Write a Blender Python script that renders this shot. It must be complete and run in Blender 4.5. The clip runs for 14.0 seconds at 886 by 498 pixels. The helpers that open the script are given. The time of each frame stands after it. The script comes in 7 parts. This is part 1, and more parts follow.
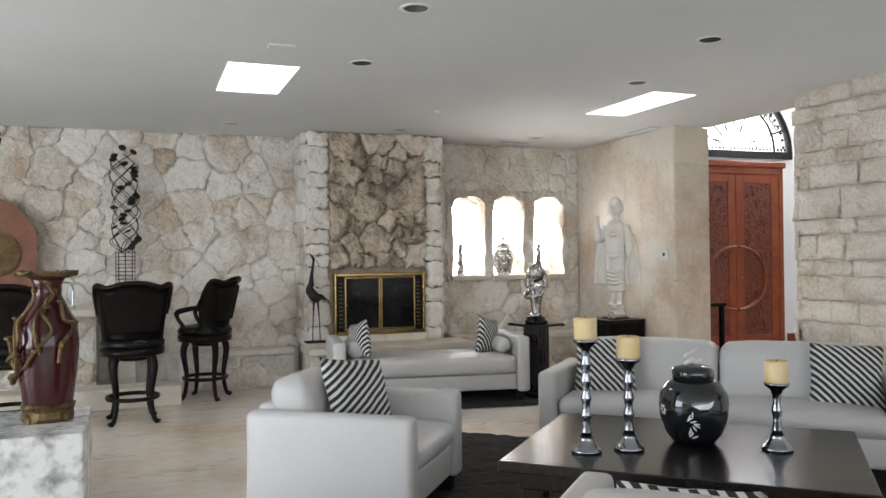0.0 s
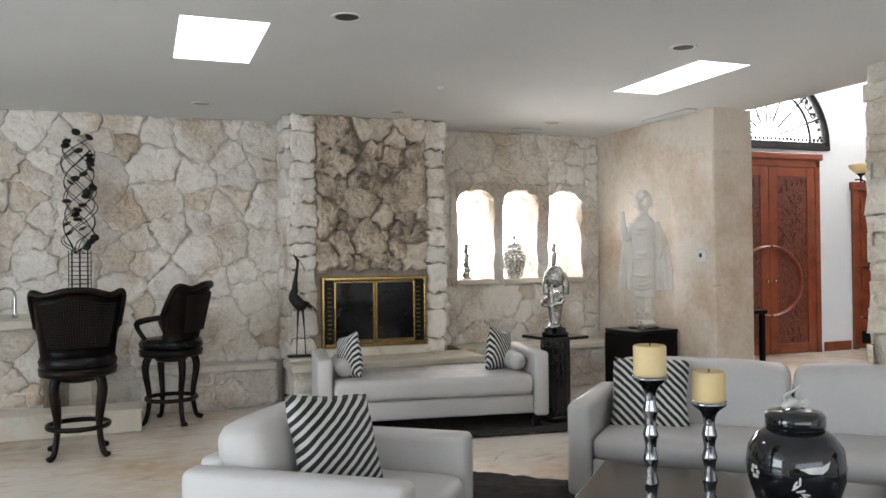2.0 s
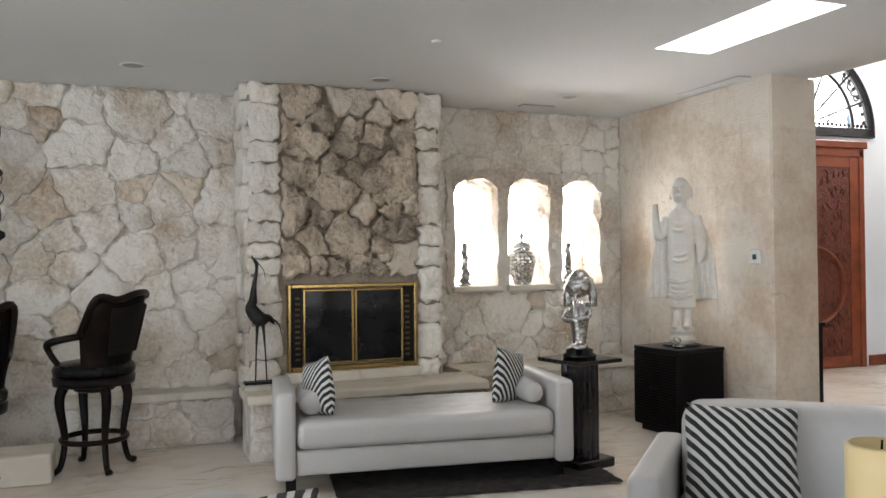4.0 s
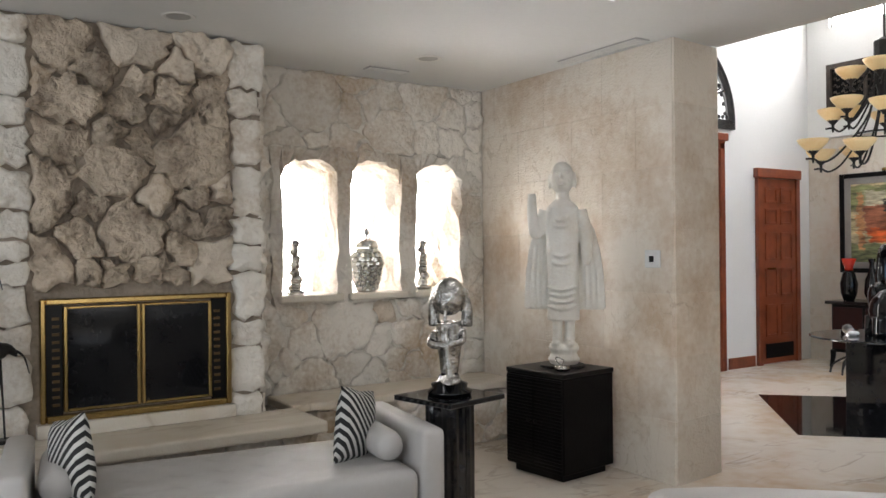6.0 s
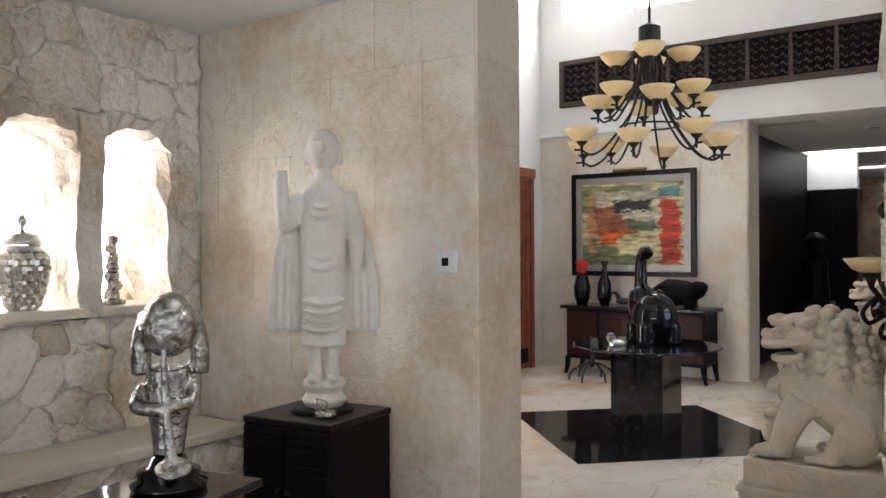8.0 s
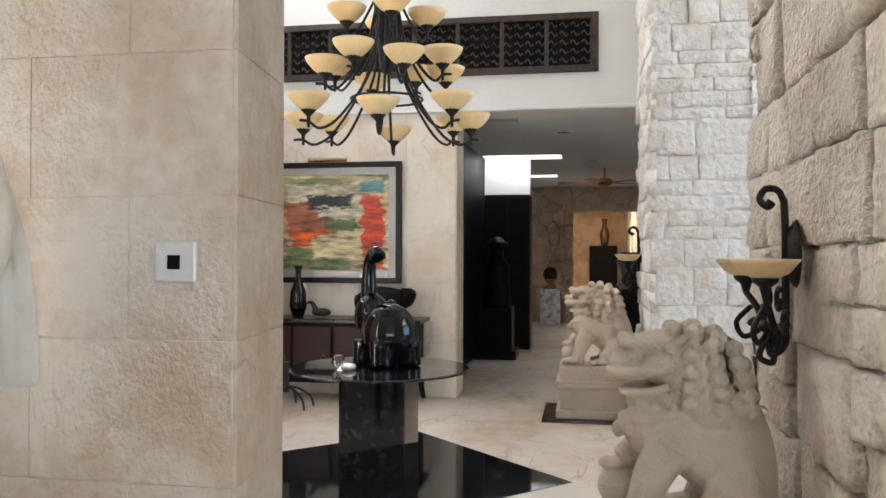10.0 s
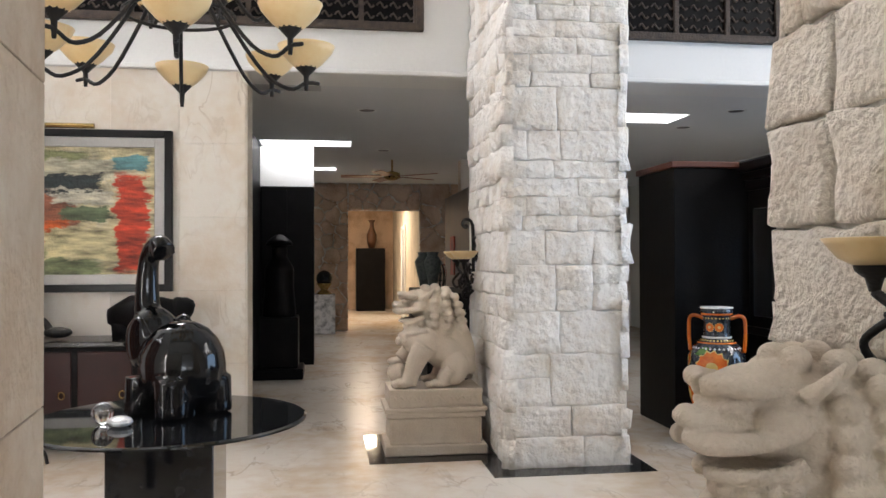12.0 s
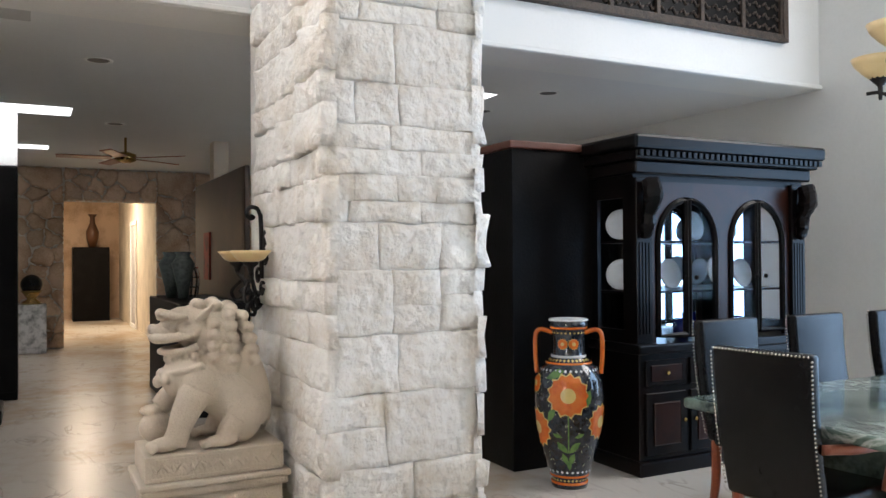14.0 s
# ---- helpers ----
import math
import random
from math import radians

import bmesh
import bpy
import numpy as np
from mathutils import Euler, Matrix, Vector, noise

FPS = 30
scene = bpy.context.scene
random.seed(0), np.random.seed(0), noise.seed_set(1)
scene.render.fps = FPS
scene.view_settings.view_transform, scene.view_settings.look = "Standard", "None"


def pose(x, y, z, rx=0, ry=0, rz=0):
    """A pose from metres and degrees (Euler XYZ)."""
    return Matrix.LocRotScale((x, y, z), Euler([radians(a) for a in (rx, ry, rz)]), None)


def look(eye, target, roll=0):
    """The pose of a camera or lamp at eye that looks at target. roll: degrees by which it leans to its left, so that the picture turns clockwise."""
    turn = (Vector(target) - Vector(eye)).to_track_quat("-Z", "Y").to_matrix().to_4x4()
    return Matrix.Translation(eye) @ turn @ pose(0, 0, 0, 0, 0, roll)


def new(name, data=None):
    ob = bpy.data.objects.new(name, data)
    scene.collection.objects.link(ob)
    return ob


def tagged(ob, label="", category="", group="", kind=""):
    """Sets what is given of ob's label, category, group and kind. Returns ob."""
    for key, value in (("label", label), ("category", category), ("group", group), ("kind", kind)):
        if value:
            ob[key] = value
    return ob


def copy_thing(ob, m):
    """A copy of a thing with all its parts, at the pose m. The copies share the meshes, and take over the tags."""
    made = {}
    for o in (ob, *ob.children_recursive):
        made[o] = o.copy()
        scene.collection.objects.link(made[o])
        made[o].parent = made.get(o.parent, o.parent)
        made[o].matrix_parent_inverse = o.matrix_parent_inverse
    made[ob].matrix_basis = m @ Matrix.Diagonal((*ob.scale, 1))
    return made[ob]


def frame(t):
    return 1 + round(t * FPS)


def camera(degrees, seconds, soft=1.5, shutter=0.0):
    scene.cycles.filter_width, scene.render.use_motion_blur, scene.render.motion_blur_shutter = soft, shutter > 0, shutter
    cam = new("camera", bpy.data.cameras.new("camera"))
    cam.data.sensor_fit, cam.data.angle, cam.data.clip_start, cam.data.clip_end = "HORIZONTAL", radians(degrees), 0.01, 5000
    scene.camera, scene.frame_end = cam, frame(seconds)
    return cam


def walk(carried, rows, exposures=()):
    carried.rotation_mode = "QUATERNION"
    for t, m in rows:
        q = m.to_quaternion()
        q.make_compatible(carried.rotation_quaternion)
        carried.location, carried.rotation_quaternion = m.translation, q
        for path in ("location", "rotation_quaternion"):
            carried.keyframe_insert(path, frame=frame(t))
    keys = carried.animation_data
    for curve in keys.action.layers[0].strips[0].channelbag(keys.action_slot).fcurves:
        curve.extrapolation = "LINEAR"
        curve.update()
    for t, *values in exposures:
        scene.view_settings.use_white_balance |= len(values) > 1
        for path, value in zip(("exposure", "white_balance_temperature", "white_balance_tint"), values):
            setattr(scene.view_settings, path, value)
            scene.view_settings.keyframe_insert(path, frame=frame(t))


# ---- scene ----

cam = camera(57.6, 14.0)
PATH = [
    (0, (0.388, -0.496, 1.394), (1.09, 1.377, 1.41), -0.6),
    (0.5, (0.44, -0.277, 1.393), (1.14, 1.597, 1.411), -0.7),
    (1, (0.53, -0.008, 1.396), (1.23, 1.866, 1.413), -0.6),
    (1.5, (0.645, 0.25, 1.396), (1.344, 2.124, 1.413), -0.6),
    (2, (0.761, 0.546, 1.401), (1.458, 2.42, 1.418), -0.6),
    (2.5, (0.856, 0.853, 1.401), (1.552, 2.728, 1.419), -0.6),
    (5, (1.488, 2.541, 1.421), (2.293, 4.372, 1.435), -0.7),
    (5.5, (1.616, 2.841, 1.453), (2.536, 4.617, 1.454), -0.5),
    (6, (1.777, 3.212, 1.457), (2.867, 4.888, 1.457), -0.6),
    (6.5, (1.93, 3.531, 1.459), (3.18, 5.092, 1.456), -0.6),
    (7, (2.108, 3.873, 1.445), (3.512, 5.298, 1.448), -0.5),
    (7.5, (2.295, 4.191, 1.448), (3.814, 5.492, 1.448), -0.4),
    (8, (2.523, 4.533, 1.441), (4.152, 5.692, 1.441), -0.3),
    (8.5, (2.738, 4.832, 1.434), (4.478, 5.817, 1.436), -0.2),
    (9, (2.986, 5.124, 1.425), (4.825, 5.91, 1.431), -0.2),
    (11.3, (4.505, 6.097, 1.354), (6.501, 5.975, 1.379), 0.0),
    (11.5, (4.648, 6.151, 1.346), (6.641, 5.984, 1.372), -0.2),
    (12, (5.068, 6.257, 1.345), (7.047, 5.971, 1.372), -0.2),
    (12.5, (5.443, 6.315, 1.356), (7.394, 5.876, 1.381), -0.2),
    (13, (5.854, 6.349, 1.364), (7.759, 5.741, 1.387), -0.3),
    (13.5, (6.253, 6.353, 1.352), (8.105, 5.598, 1.375), -0.3),
    (14, (6.662, 6.295, 1.364), (8.443, 5.386, 1.386), -0.4),
]
walk(cam, [(t, look(eye, target, roll)) for t, eye, target, roll in PATH],
     [(0.0, -0.1, 6350, 12), (5.0, -0.15, 6450, 13), (7.0, -0.42, 6500, 13.5), (8.3, -0.33, 6450, 12), (9.2, -0.18, 6450, 11), (11.0, -0.02, 6500, 14), (12.5, -0.05, 6500, 14), (14.0, 0.03, 6450, 12)])

# ---- world and light ----
world = bpy.data.worlds.new("sky")
world.use_nodes = True
scene.world = world
_n, _l = world.node_tree.nodes, world.node_tree.links
_sky = _n.new("ShaderNodeTexSky")
_sky.sky_type, _sky.sun_disc = "NISHITA", False
_sky.sun_elevation, _sky.sun_rotation = radians(48), radians(200)
_l.new(_sky.outputs[0], _n["Background"].inputs[0])
_n["Background"].inputs[1].default_value = 0.12


def area_lamp(name, eye, target, w, h, watts, colour=(1, 1, 1)):
    d = bpy.data.lights.new(name, "AREA")
    d.shape, d.size, d.size_y, d.energy, d.color = "RECTANGLE", w, h, watts, colour
    ob = new(name, d)
    ob.matrix_world = look(eye, target)
    return ob


sun_data = bpy.data.lights.new("sun", "SUN")
sun_data.energy, sun_data.angle, sun_data.color = 2.5, radians(0.6), (1, 0.95, 0.87)
new("sun", sun_data).matrix_world = look((0, 0, 20), (-4, 9, 9))

# daylight in the openings of the sea-side glass walls and the high entrance window
area_lamp("window_light", (0.6, -4.55, 1.45), (0.6, 5, 1.3), 9.5, 2.3, 180, (0.9, 0.95, 1.0))
area_lamp("window_light", (-4.95, 3.2, 1.5), (2, 3.4, 1.5), 5.0, 2.2, 300, (0.82, 0.92, 1.0))
area_lamp("window_light", (8.55, 0.22, 1.5), (8.55, 6, 1.4), 2.6, 2.3, 110, (0.4, 0.66, 1.0))
# added fill to brighten the dining room and column; no upper window is known
area_lamp("window_light", (8.55, 0.22, 4.2), (8.6, 5, 1.8), 2.6, 1.9, 125, (1.0, 0.98, 0.95))
area_lamp("window_light", (11.38, 8.12, 4.64), (6, 6.5, 1.5), 1.7, 0.95, 75, (0.97, 0.98, 1.0))
area_lamp("passage_light", (23.5, 5.4, 2.78), (23.5, 5.4, 0), 0.5, 0.5, 75, (1, 0.8, 0.58))

# ---- materials ----
def material(name, base, rough=0.6, metal=0.0, var=None, scale=3.0, fine=40.0, amount=0.35, bump=0.0, bump_scale=60.0,
             coat=0.0, spec=0.5, jitter=0.0, relief=0.02):
    """A surface with stains at one scale, grain at another, and relief; var is the second colour."""
    m = bpy.data.materials.new(name)
    m.use_nodes = True
    n, l = m.node_tree.nodes, m.node_tree.links
    b = n["Principled BSDF"]
    b.inputs["Roughness"].default_value, b.inputs["Metallic"].default_value = rough, metal
    b.inputs["Coat Weight"].default_value = coat
    b.inputs["Specular IOR Level"].default_value = spec
    tc = n.new("ShaderNodeNewGeometry")
    pos = tc.outputs["Position"]
    var = var or tuple(c * 0.75 for c in base)
    big = n.new("ShaderNodeTexNoise")
    big.inputs["Scale"].default_value, big.inputs["Detail"].default_value = scale, 6
    small = n.new("ShaderNodeTexNoise")
    small.inputs["Scale"].default_value, small.inputs["Detail"].default_value = fine, 4
    l.new(pos, big.inputs["Vector"]), l.new(pos, small.inputs["Vector"])
    add = n.new("ShaderNodeMath")
    add.operation = "MULTIPLY_ADD"
    l.new(small.outputs[0], add.inputs[0])
    add.inputs[1].default_value = 0.35
    l.new(big.outputs[0], add.inputs[2])
    ramp = n.new("ShaderNodeMapRange")
    ramp.inputs["From Min"].default_value, ramp.inputs["From Max"].default_value = 0.6, 0.9
    ramp.inputs["To Max"].default_value = min(1.0, amount * 2.4)
    l.new(add.outputs[0], ramp.inputs["Value"])
    mix = n.new("ShaderNodeMix")
    mix.data_type = "RGBA"
    mix.inputs["A"].default_value, mix.inputs["B"].default_value = (*base, 1), (*var, 1)
    l.new(ramp.outputs[0], mix.inputs["Factor"])
    out = mix.outputs["Result"]
    if jitter:
        info, hsv = n.new("ShaderNodeObjectInfo"), n.new("ShaderNodeHueSaturation")
        jm = n.new("ShaderNodeMapRange")
        jm.inputs["To Min"].default_value, jm.inputs["To Max"].default_value = 1 - jitter, 1 + jitter * 0.5
        l.new(info.outputs["Random"], jm.inputs["Value"]), l.new(jm.outputs[0], hsv.inputs["Value"])
        l.new(out, hsv.inputs["Color"])
        out = hsv.outputs[0]
    l.new(out, b.inputs["Base Color"])
    if bump:
        bt = n.new("ShaderNodeTexNoise")
        bt.inputs["Scale"].default_value, bt.inputs["Detail"].default_value = bump_scale, 8
        l.new(pos, bt.inputs["Vector"])
        bn = n.new("ShaderNodeBump")
        bn.inputs["Strength"].default_value, bn.inputs["Distance"].default_value = bump, relief
        l.new(bt.outputs[0], bn.inputs["Height"]), l.new(bn.outputs[0], b.inputs["Normal"])
    return m


def glow(name, colour, strength):
    m = bpy.data.materials.new(name)
    m.use_nodes = True
    b = m.node_tree.nodes["Principled BSDF"]
    b.inputs["Base Color"].default_value = (*colour, 1)
    b.inputs["Emission Color"].default_value = (*colour, 1)
    b.inputs["Emission Strength"].default_value = strength
    return m


def clear_glass(name, tint=(1, 1, 1), rough=0.0, ior=1.5):
    m = bpy.data.materials.new(name)
    m.use_nodes = True
    n, l = m.node_tree.nodes, m.node_tree.links
    tr, gl, mx, fr = (n.new("ShaderNodeBsdfTransparent"), n.new("ShaderNodeBsdfGlossy"), n.new("ShaderNodeMixShader"),
                      n.new("ShaderNodeFresnel"))
    tr.inputs[0].default_value = (*tint, 1)
    gl.inputs["Roughness"].default_value = rough
    fr.inputs[0].default_value = ior
    l.new(fr.outputs[0], mx.inputs[0]), l.new(tr.outputs[0], mx.inputs[1]), l.new(gl.outputs[0], mx.inputs[2])
    l.new(mx.outputs[0], n["Material Output"].inputs[0])
    return m


def marble(name, base, vein, rough, scale=1.2, thin=0.06, stain=(0.55, 0.42, 0.28), stain_amount=0.3, bump=0.0, jitter=0.0, cloud=0.9, grain=7):
    """Polished stone with clouds, warm stains and thin drawn-out veins."""
    m = material(name, base, rough, var=stain, scale=cloud, fine=grain, amount=stain_amount, bump=bump, jitter=jitter)
    n, l = m.node_tree.nodes, m.node_tree.links
    b = n["Principled BSDF"]
    old = b.inputs["Base Color"].links[0].from_socket
    geo, mp = n.new("ShaderNodeNewGeometry"), n.new("ShaderNodeMapping")
    mp.inputs["Rotation"].default_value, mp.inputs["Scale"].default_value = (0, 0, 0.6), (1, 2.6, 1.6)
    l.new(geo.outputs["Position"], mp.inputs[0])
    w = n.new("ShaderNodeTexNoise")
    w.inputs["Scale"].default_value, w.inputs["Detail"].default_value, w.inputs["Distortion"].default_value = scale, 5, 0.8
    l.new(mp.outputs[0], w.inputs["Vector"])
    d = n.new("ShaderNodeMath")
    d.operation = "SUBTRACT"
    l.new(w.outputs[0], d.inputs[0])
    d.inputs[1].default_value = 0.5
    a = n.new("ShaderNodeMath")
    a.operation = "ABSOLUTE"
    l.new(d.outputs[0], a.inputs[0])
    r = n.new("ShaderNodeMapRange")
    r.inputs["From Max"].default_value, r.inputs["To Min"].default_value, r.inputs["To Max"].default_value = thin, 0.55, 0.0
    l.new(a.outputs[0], r.inputs["Value"])
    k = n.new("ShaderNodeTexNoise")
    k.inputs["Scale"].default_value = 1.7
    l.new(geo.outputs["Position"], k.inputs["Vector"])
    kr = n.new("ShaderNodeMapRange")
    kr.inputs["From Min"].default_value, kr.inputs["From Max"].default_value = 0.45, 0.65
    l.new(k.outputs[0], kr.inputs["Value"])
    f = n.new("ShaderNodeMath")
    f.operation = "MULTIPLY"
    l.new(r.outputs[0], f.inputs[0]), l.new(kr.outputs[0], f.inputs[1])
    mx = n.new("ShaderNodeMix")
    mx.data_type = "RGBA"
    l.new(f.outputs[0], mx.inputs["Factor"]), l.new(old, mx.inputs["A"])
    mx.inputs["B"].default_value = (*vein, 1)
    l.new(mx.outputs["Result"], b.inputs["Base Color"])
    return m


def stripes(name, a, b_col, period, turn, rough=0.7, along="UV"):
    """Woven cloth with stripes, following the mesh's own coordinates."""
    m = material(name, a, rough, bump=0.2, bump_scale=400)
    n, l = m.node_tree.nodes, m.node_tree.links
    b = n["Principled BSDF"]
    tc, mp, w = n.new("ShaderNodeTexCoord"), n.new("ShaderNodeMapping"), n.new("ShaderNodeTexWave")
    mp.inputs["Rotation"].default_value = (0, turn, 0)
    l.new(tc.outputs["Object"], mp.inputs[0])
    w.wave_type, w.bands_direction = "BANDS", "X"
    w.inputs["Scale"].default_value = 0.314 / period
    w.inputs["Distortion"].default_value, w.inputs["Detail"].default_value, w.inputs["Detail Scale"].default_value = 0.8, 1, 1.5
    l.new(mp.outputs[0], w.inputs["Vector"])
    r = n.new("ShaderNodeMapRange")
    r.inputs["From Min"].default_value, r.inputs["From Max"].default_value = 0.5, 0.62
    l.new(w.outputs[0], r.inputs["Value"])
    mx = n.new("ShaderNodeMix")
    mx.data_type = "RGBA"
    mx.inputs["A"].default_value, mx.inputs["B"].default_value = (*a, 1), (*b_col, 1)
    l.new(r.outputs[0], mx.inputs["Factor"]), l.new(mx.outputs["Result"], b.inputs["Base Color"])
    return m


M_PLASTER = material("white_plaster", (0.78, 0.78, 0.76), 0.85, var=(0.7, 0.7, 0.68), scale=0.8, amount=0.3, bump=0.05, bump_scale=90)
M_CEIL = material("ceiling_paint", (0.74, 0.75, 0.75), 0.9, var=(0.68, 0.69, 0.69), scale=0.6, amount=0.3, bump=0.03, bump_scale=120)
M_CORAL = material("coral_stone", (0.78, 0.735, 0.66), 0.92, var=(0.47, 0.36, 0.25), scale=2.2, fine=34, amount=0.4, bump=0.9, bump_scale=11, jitter=0.13, relief=0.05)
M_CORAL_DARK = material("weathered_stone", (0.58, 0.48, 0.37), 0.94, var=(0.25, 0.19, 0.14), scale=4, fine=30, amount=0.5, bump=1.0, bump_scale=15, jitter=0.22, relief=0.08)
M_CORAL_TAN = material("tan_coral_stone", (0.68, 0.59, 0.48), 0.93, var=(0.38, 0.27, 0.17), scale=3, fine=30, amount=0.5, bump=0.9, bump_scale=12, jitter=0.12, relief=0.05)
M_MORTAR = material("pale_mortar", (0.74, 0.7, 0.63), 0.95, var=(0.42, 0.38, 0.32), scale=5, amount=0.4, bump=0.6, bump_scale=40)
M_MORTAR_DARK = material("dark_mortar", (0.36, 0.3, 0.24), 0.95, var=(0.2, 0.16, 0.12), scale=5, amount=0.5, bump=0.6, bump_scale=40)
M_WHITESTONE = material("whitewashed_stone", (0.9, 0.87, 0.82), 0.9, var=(0.74, 0.65, 0.54), scale=4.2, fine=42, amount=0.32, bump=1.0, bump_scale=17, jitter=0.04, relief=0.036)
M_PIER = material("pitted_limestone", (0.84, 0.765, 0.66), 0.92, var=(0.6, 0.49, 0.37), scale=3.0, fine=34, amount=0.4, bump=1.0, bump_scale=38, jitter=0.1, relief=0.035)
M_TRAV = marble("travertine", (0.75, 0.68, 0.59), (0.42, 0.32, 0.22), 0.6, 2.6, 0.012, (0.56, 0.43, 0.31), 0.42, 0.45, 0.07, 1.9, 22)
M_TRAVW = marble("pale_travertine", (0.72, 0.67, 0.59), (0.4, 0.3, 0.2), 0.45, 1.8, 0.03, (0.62, 0.5, 0.37), 0.35, 0.1, 0.05, 1.6, 14)
M_FLOOR = marble("cream_marble", (0.72, 0.66, 0.58), (0.3, 0.23, 0.17), 0.26, 1.5, 0.03, (0.56, 0.42, 0.28), 0.42)
M_LEDGE = marble("ledge_stone", (0.7, 0.65, 0.56), (0.42, 0.34, 0.24), 0.5, 2, 0.04, (0.58, 0.48, 0.36), 0.3, 0.2)
M_GRANITE = material("black_granite", (0.008, 0.008, 0.009), 0.06, var=(0.02, 0.02, 0.022), scale=20, fine=200)
M_BLACK = material("black_lacquer", (0.007, 0.0065, 0.0065), 0.3, spec=0.15, var=(0.011, 0.01, 0.0095), scale=6, fine=90)
M_BLACKMATT = material("matt_black_wood", (0.004, 0.0035, 0.0035), 0.45, spec=0.1, var=(0.008, 0.007, 0.007), scale=5, fine=80, bump=0.1)
M_MAHOG = material("mahogany", (0.26, 0.06, 0.022), 0.35, var=(0.15, 0.032, 0.012), scale=5, fine=50, amount=0.5, coat=0.2)
M_BRASS = material("polished_brass", (0.42, 0.29, 0.11), 0.2, 1.0, var=(0.3, 0.2, 0.08), scale=8)
M_LEATHER = material("white_leather", (0.53, 0.515, 0.5), 0.42, var=(0.49, 0.465, 0.44), scale=2.5, amount=0.3, bump=0.12, bump_scale=220)
M_SILVER = material("silver_plate", (0.5, 0.49, 0.47), 0.2, 1.0, var=(0.16, 0.155, 0.15), scale=24, fine=70, amount=0.5, bump=0.6, bump_scale=45)
M_JAR = material("bright_silver", (0.62, 0.62, 0.61), 0.18, 1.0, var=(0.45, 0.45, 0.45), scale=9, fine=60, bump=0.2, bump_scale=60)
M_IRON = material("wrought_iron", (0.015, 0.014, 0.013), 0.5, 0.4, var=(0.03, 0.026, 0.022), scale=20, bump=0.3, bump_scale=90)
M_STATUE = material("bleached_carving", (0.72, 0.7, 0.65), 0.75, var=(0.6, 0.54, 0.45), scale=3.5, amount=0.3, bump=0.25, bump_scale=50)
M_LION = material("sandstone_carving", (0.7, 0.605, 0.49), 0.88, var=(0.58, 0.48, 0.37), scale=5, fine=90, amount=0.35, bump=0.5, bump_scale=110)
M_DAY = glow("daylight_beyond", (1, 0.99, 0.97), 20.0)
M_SKYLIGHT = glow("skylight_diffuser", (1, 1, 1), 11.0)
M_ENTRY = glow("sky_beyond_the_door", (1, 1, 1), 6.0)
M_WINGLASS = clear_glass("window_glass")
M_HUTGLASS = clear_glass("bevelled_glass", (0.95, 0.97, 1.0), 0.0, 1.22)

M_STRIPE = stripes("striped_cloth", (0.012, 0.011, 0.011), (0.62, 0.61, 0.58), 0.034, 0.8)
M_STRIPE2 = stripes("curved_striped_cloth", (0.012, 0.011, 0.011), (0.62, 0.61, 0.58), 0.034, -0.9)
M_RUG = material("dark_brown_shag", (0.022, 0.017, 0.014), 0.98, var=(0.045, 0.036, 0.03), scale=12, fine=160, amount=0.5, bump=1.0, bump_scale=130)
M_ESPRESSO = material("espresso_wood", (0.01, 0.008, 0.007), 0.2, spec=0.4, var=(0.03, 0.022, 0.018), scale=3, fine=60, bump=0.03)
M_WAX = material("cream_wax", (0.72, 0.55, 0.27), 0.5, var=(0.75, 0.62, 0.4), scale=8)
M_CHROME = material("dark_chrome", (0.35, 0.37, 0.4), 0.08, 1.0, var=(0.2, 0.2, 0.22), scale=9)
M_PEARL = material("mother_of_pearl", (0.75, 0.74, 0.7), 0.3, var=(0.6, 0.6, 0.6), scale=20)
M_URN = material("black_glazed_urn", (0.008, 0.009, 0.011), 0.1, var=(0.012, 0.014, 0.018), scale=6, coat=0.6)
M_CANE = material("dark_cane", (0.026, 0.021, 0.018), 0.5, spec=0.3, var=(0.03, 0.024, 0.02), scale=60, bump=0.8, bump_scale=300)
M_STOOL = material("ebonised_wood", (0.005, 0.004, 0.0035), 0.3, spec=0.15, var=(0.025, 0.012, 0.008), scale=7, fine=60, amount=0.4)
M_BLKLEATHER = material("black_leather", (0.004, 0.004, 0.0045), 0.24, spec=0.2, var=(0.008, 0.008, 0.008), scale=4, bump=0.15, bump_scale=260)
M_OXBLOOD = material("oxblood_glaze", (0.055, 0.007, 0.007), 0.1, var=(0.025, 0.004, 0.004), scale=4, coat=0.15, spec=0.4)
M_BRONZE = material("aged_bronze", (0.14, 0.09, 0.04), 0.45, 0.8, var=(0.06, 0.04, 0.02), scale=12, bump=0.5, bump_scale=60)
M_AMBER = material("amber_alabaster_glass", (0.86, 0.66, 0.36), 0.3, var=(0.8, 0.56, 0.26), scale=8)
M_DARKGLASS = material("black_table_glass", (0.01, 0.011, 0.012), 0.03, var=(0.014, 0.014, 0.015))
M_GLAZE = material("black_glaze", (0.004, 0.004, 0.0045), 0.1, var=(0.008, 0.008, 0.008), scale=20, spec=0.35)
M_REDGLASS = material("red_glass", (0.55, 0.03, 0.015), 0.15)
M_MORTARW = material("white_mortar", (0.8, 0.78, 0.74), 0.95, var=(0.68, 0.65, 0.6), scale=5, amount=0.3, bump=0.6, bump_scale=40)
M_CRYSTAL = material("crystal", (0.95, 0.96, 0.97), 0.02, var=(0.92, 0.94, 0.95))
M_CRYSTAL.node_tree.nodes["Principled BSDF"].inputs["Transmission Weight"].default_value = 1.0
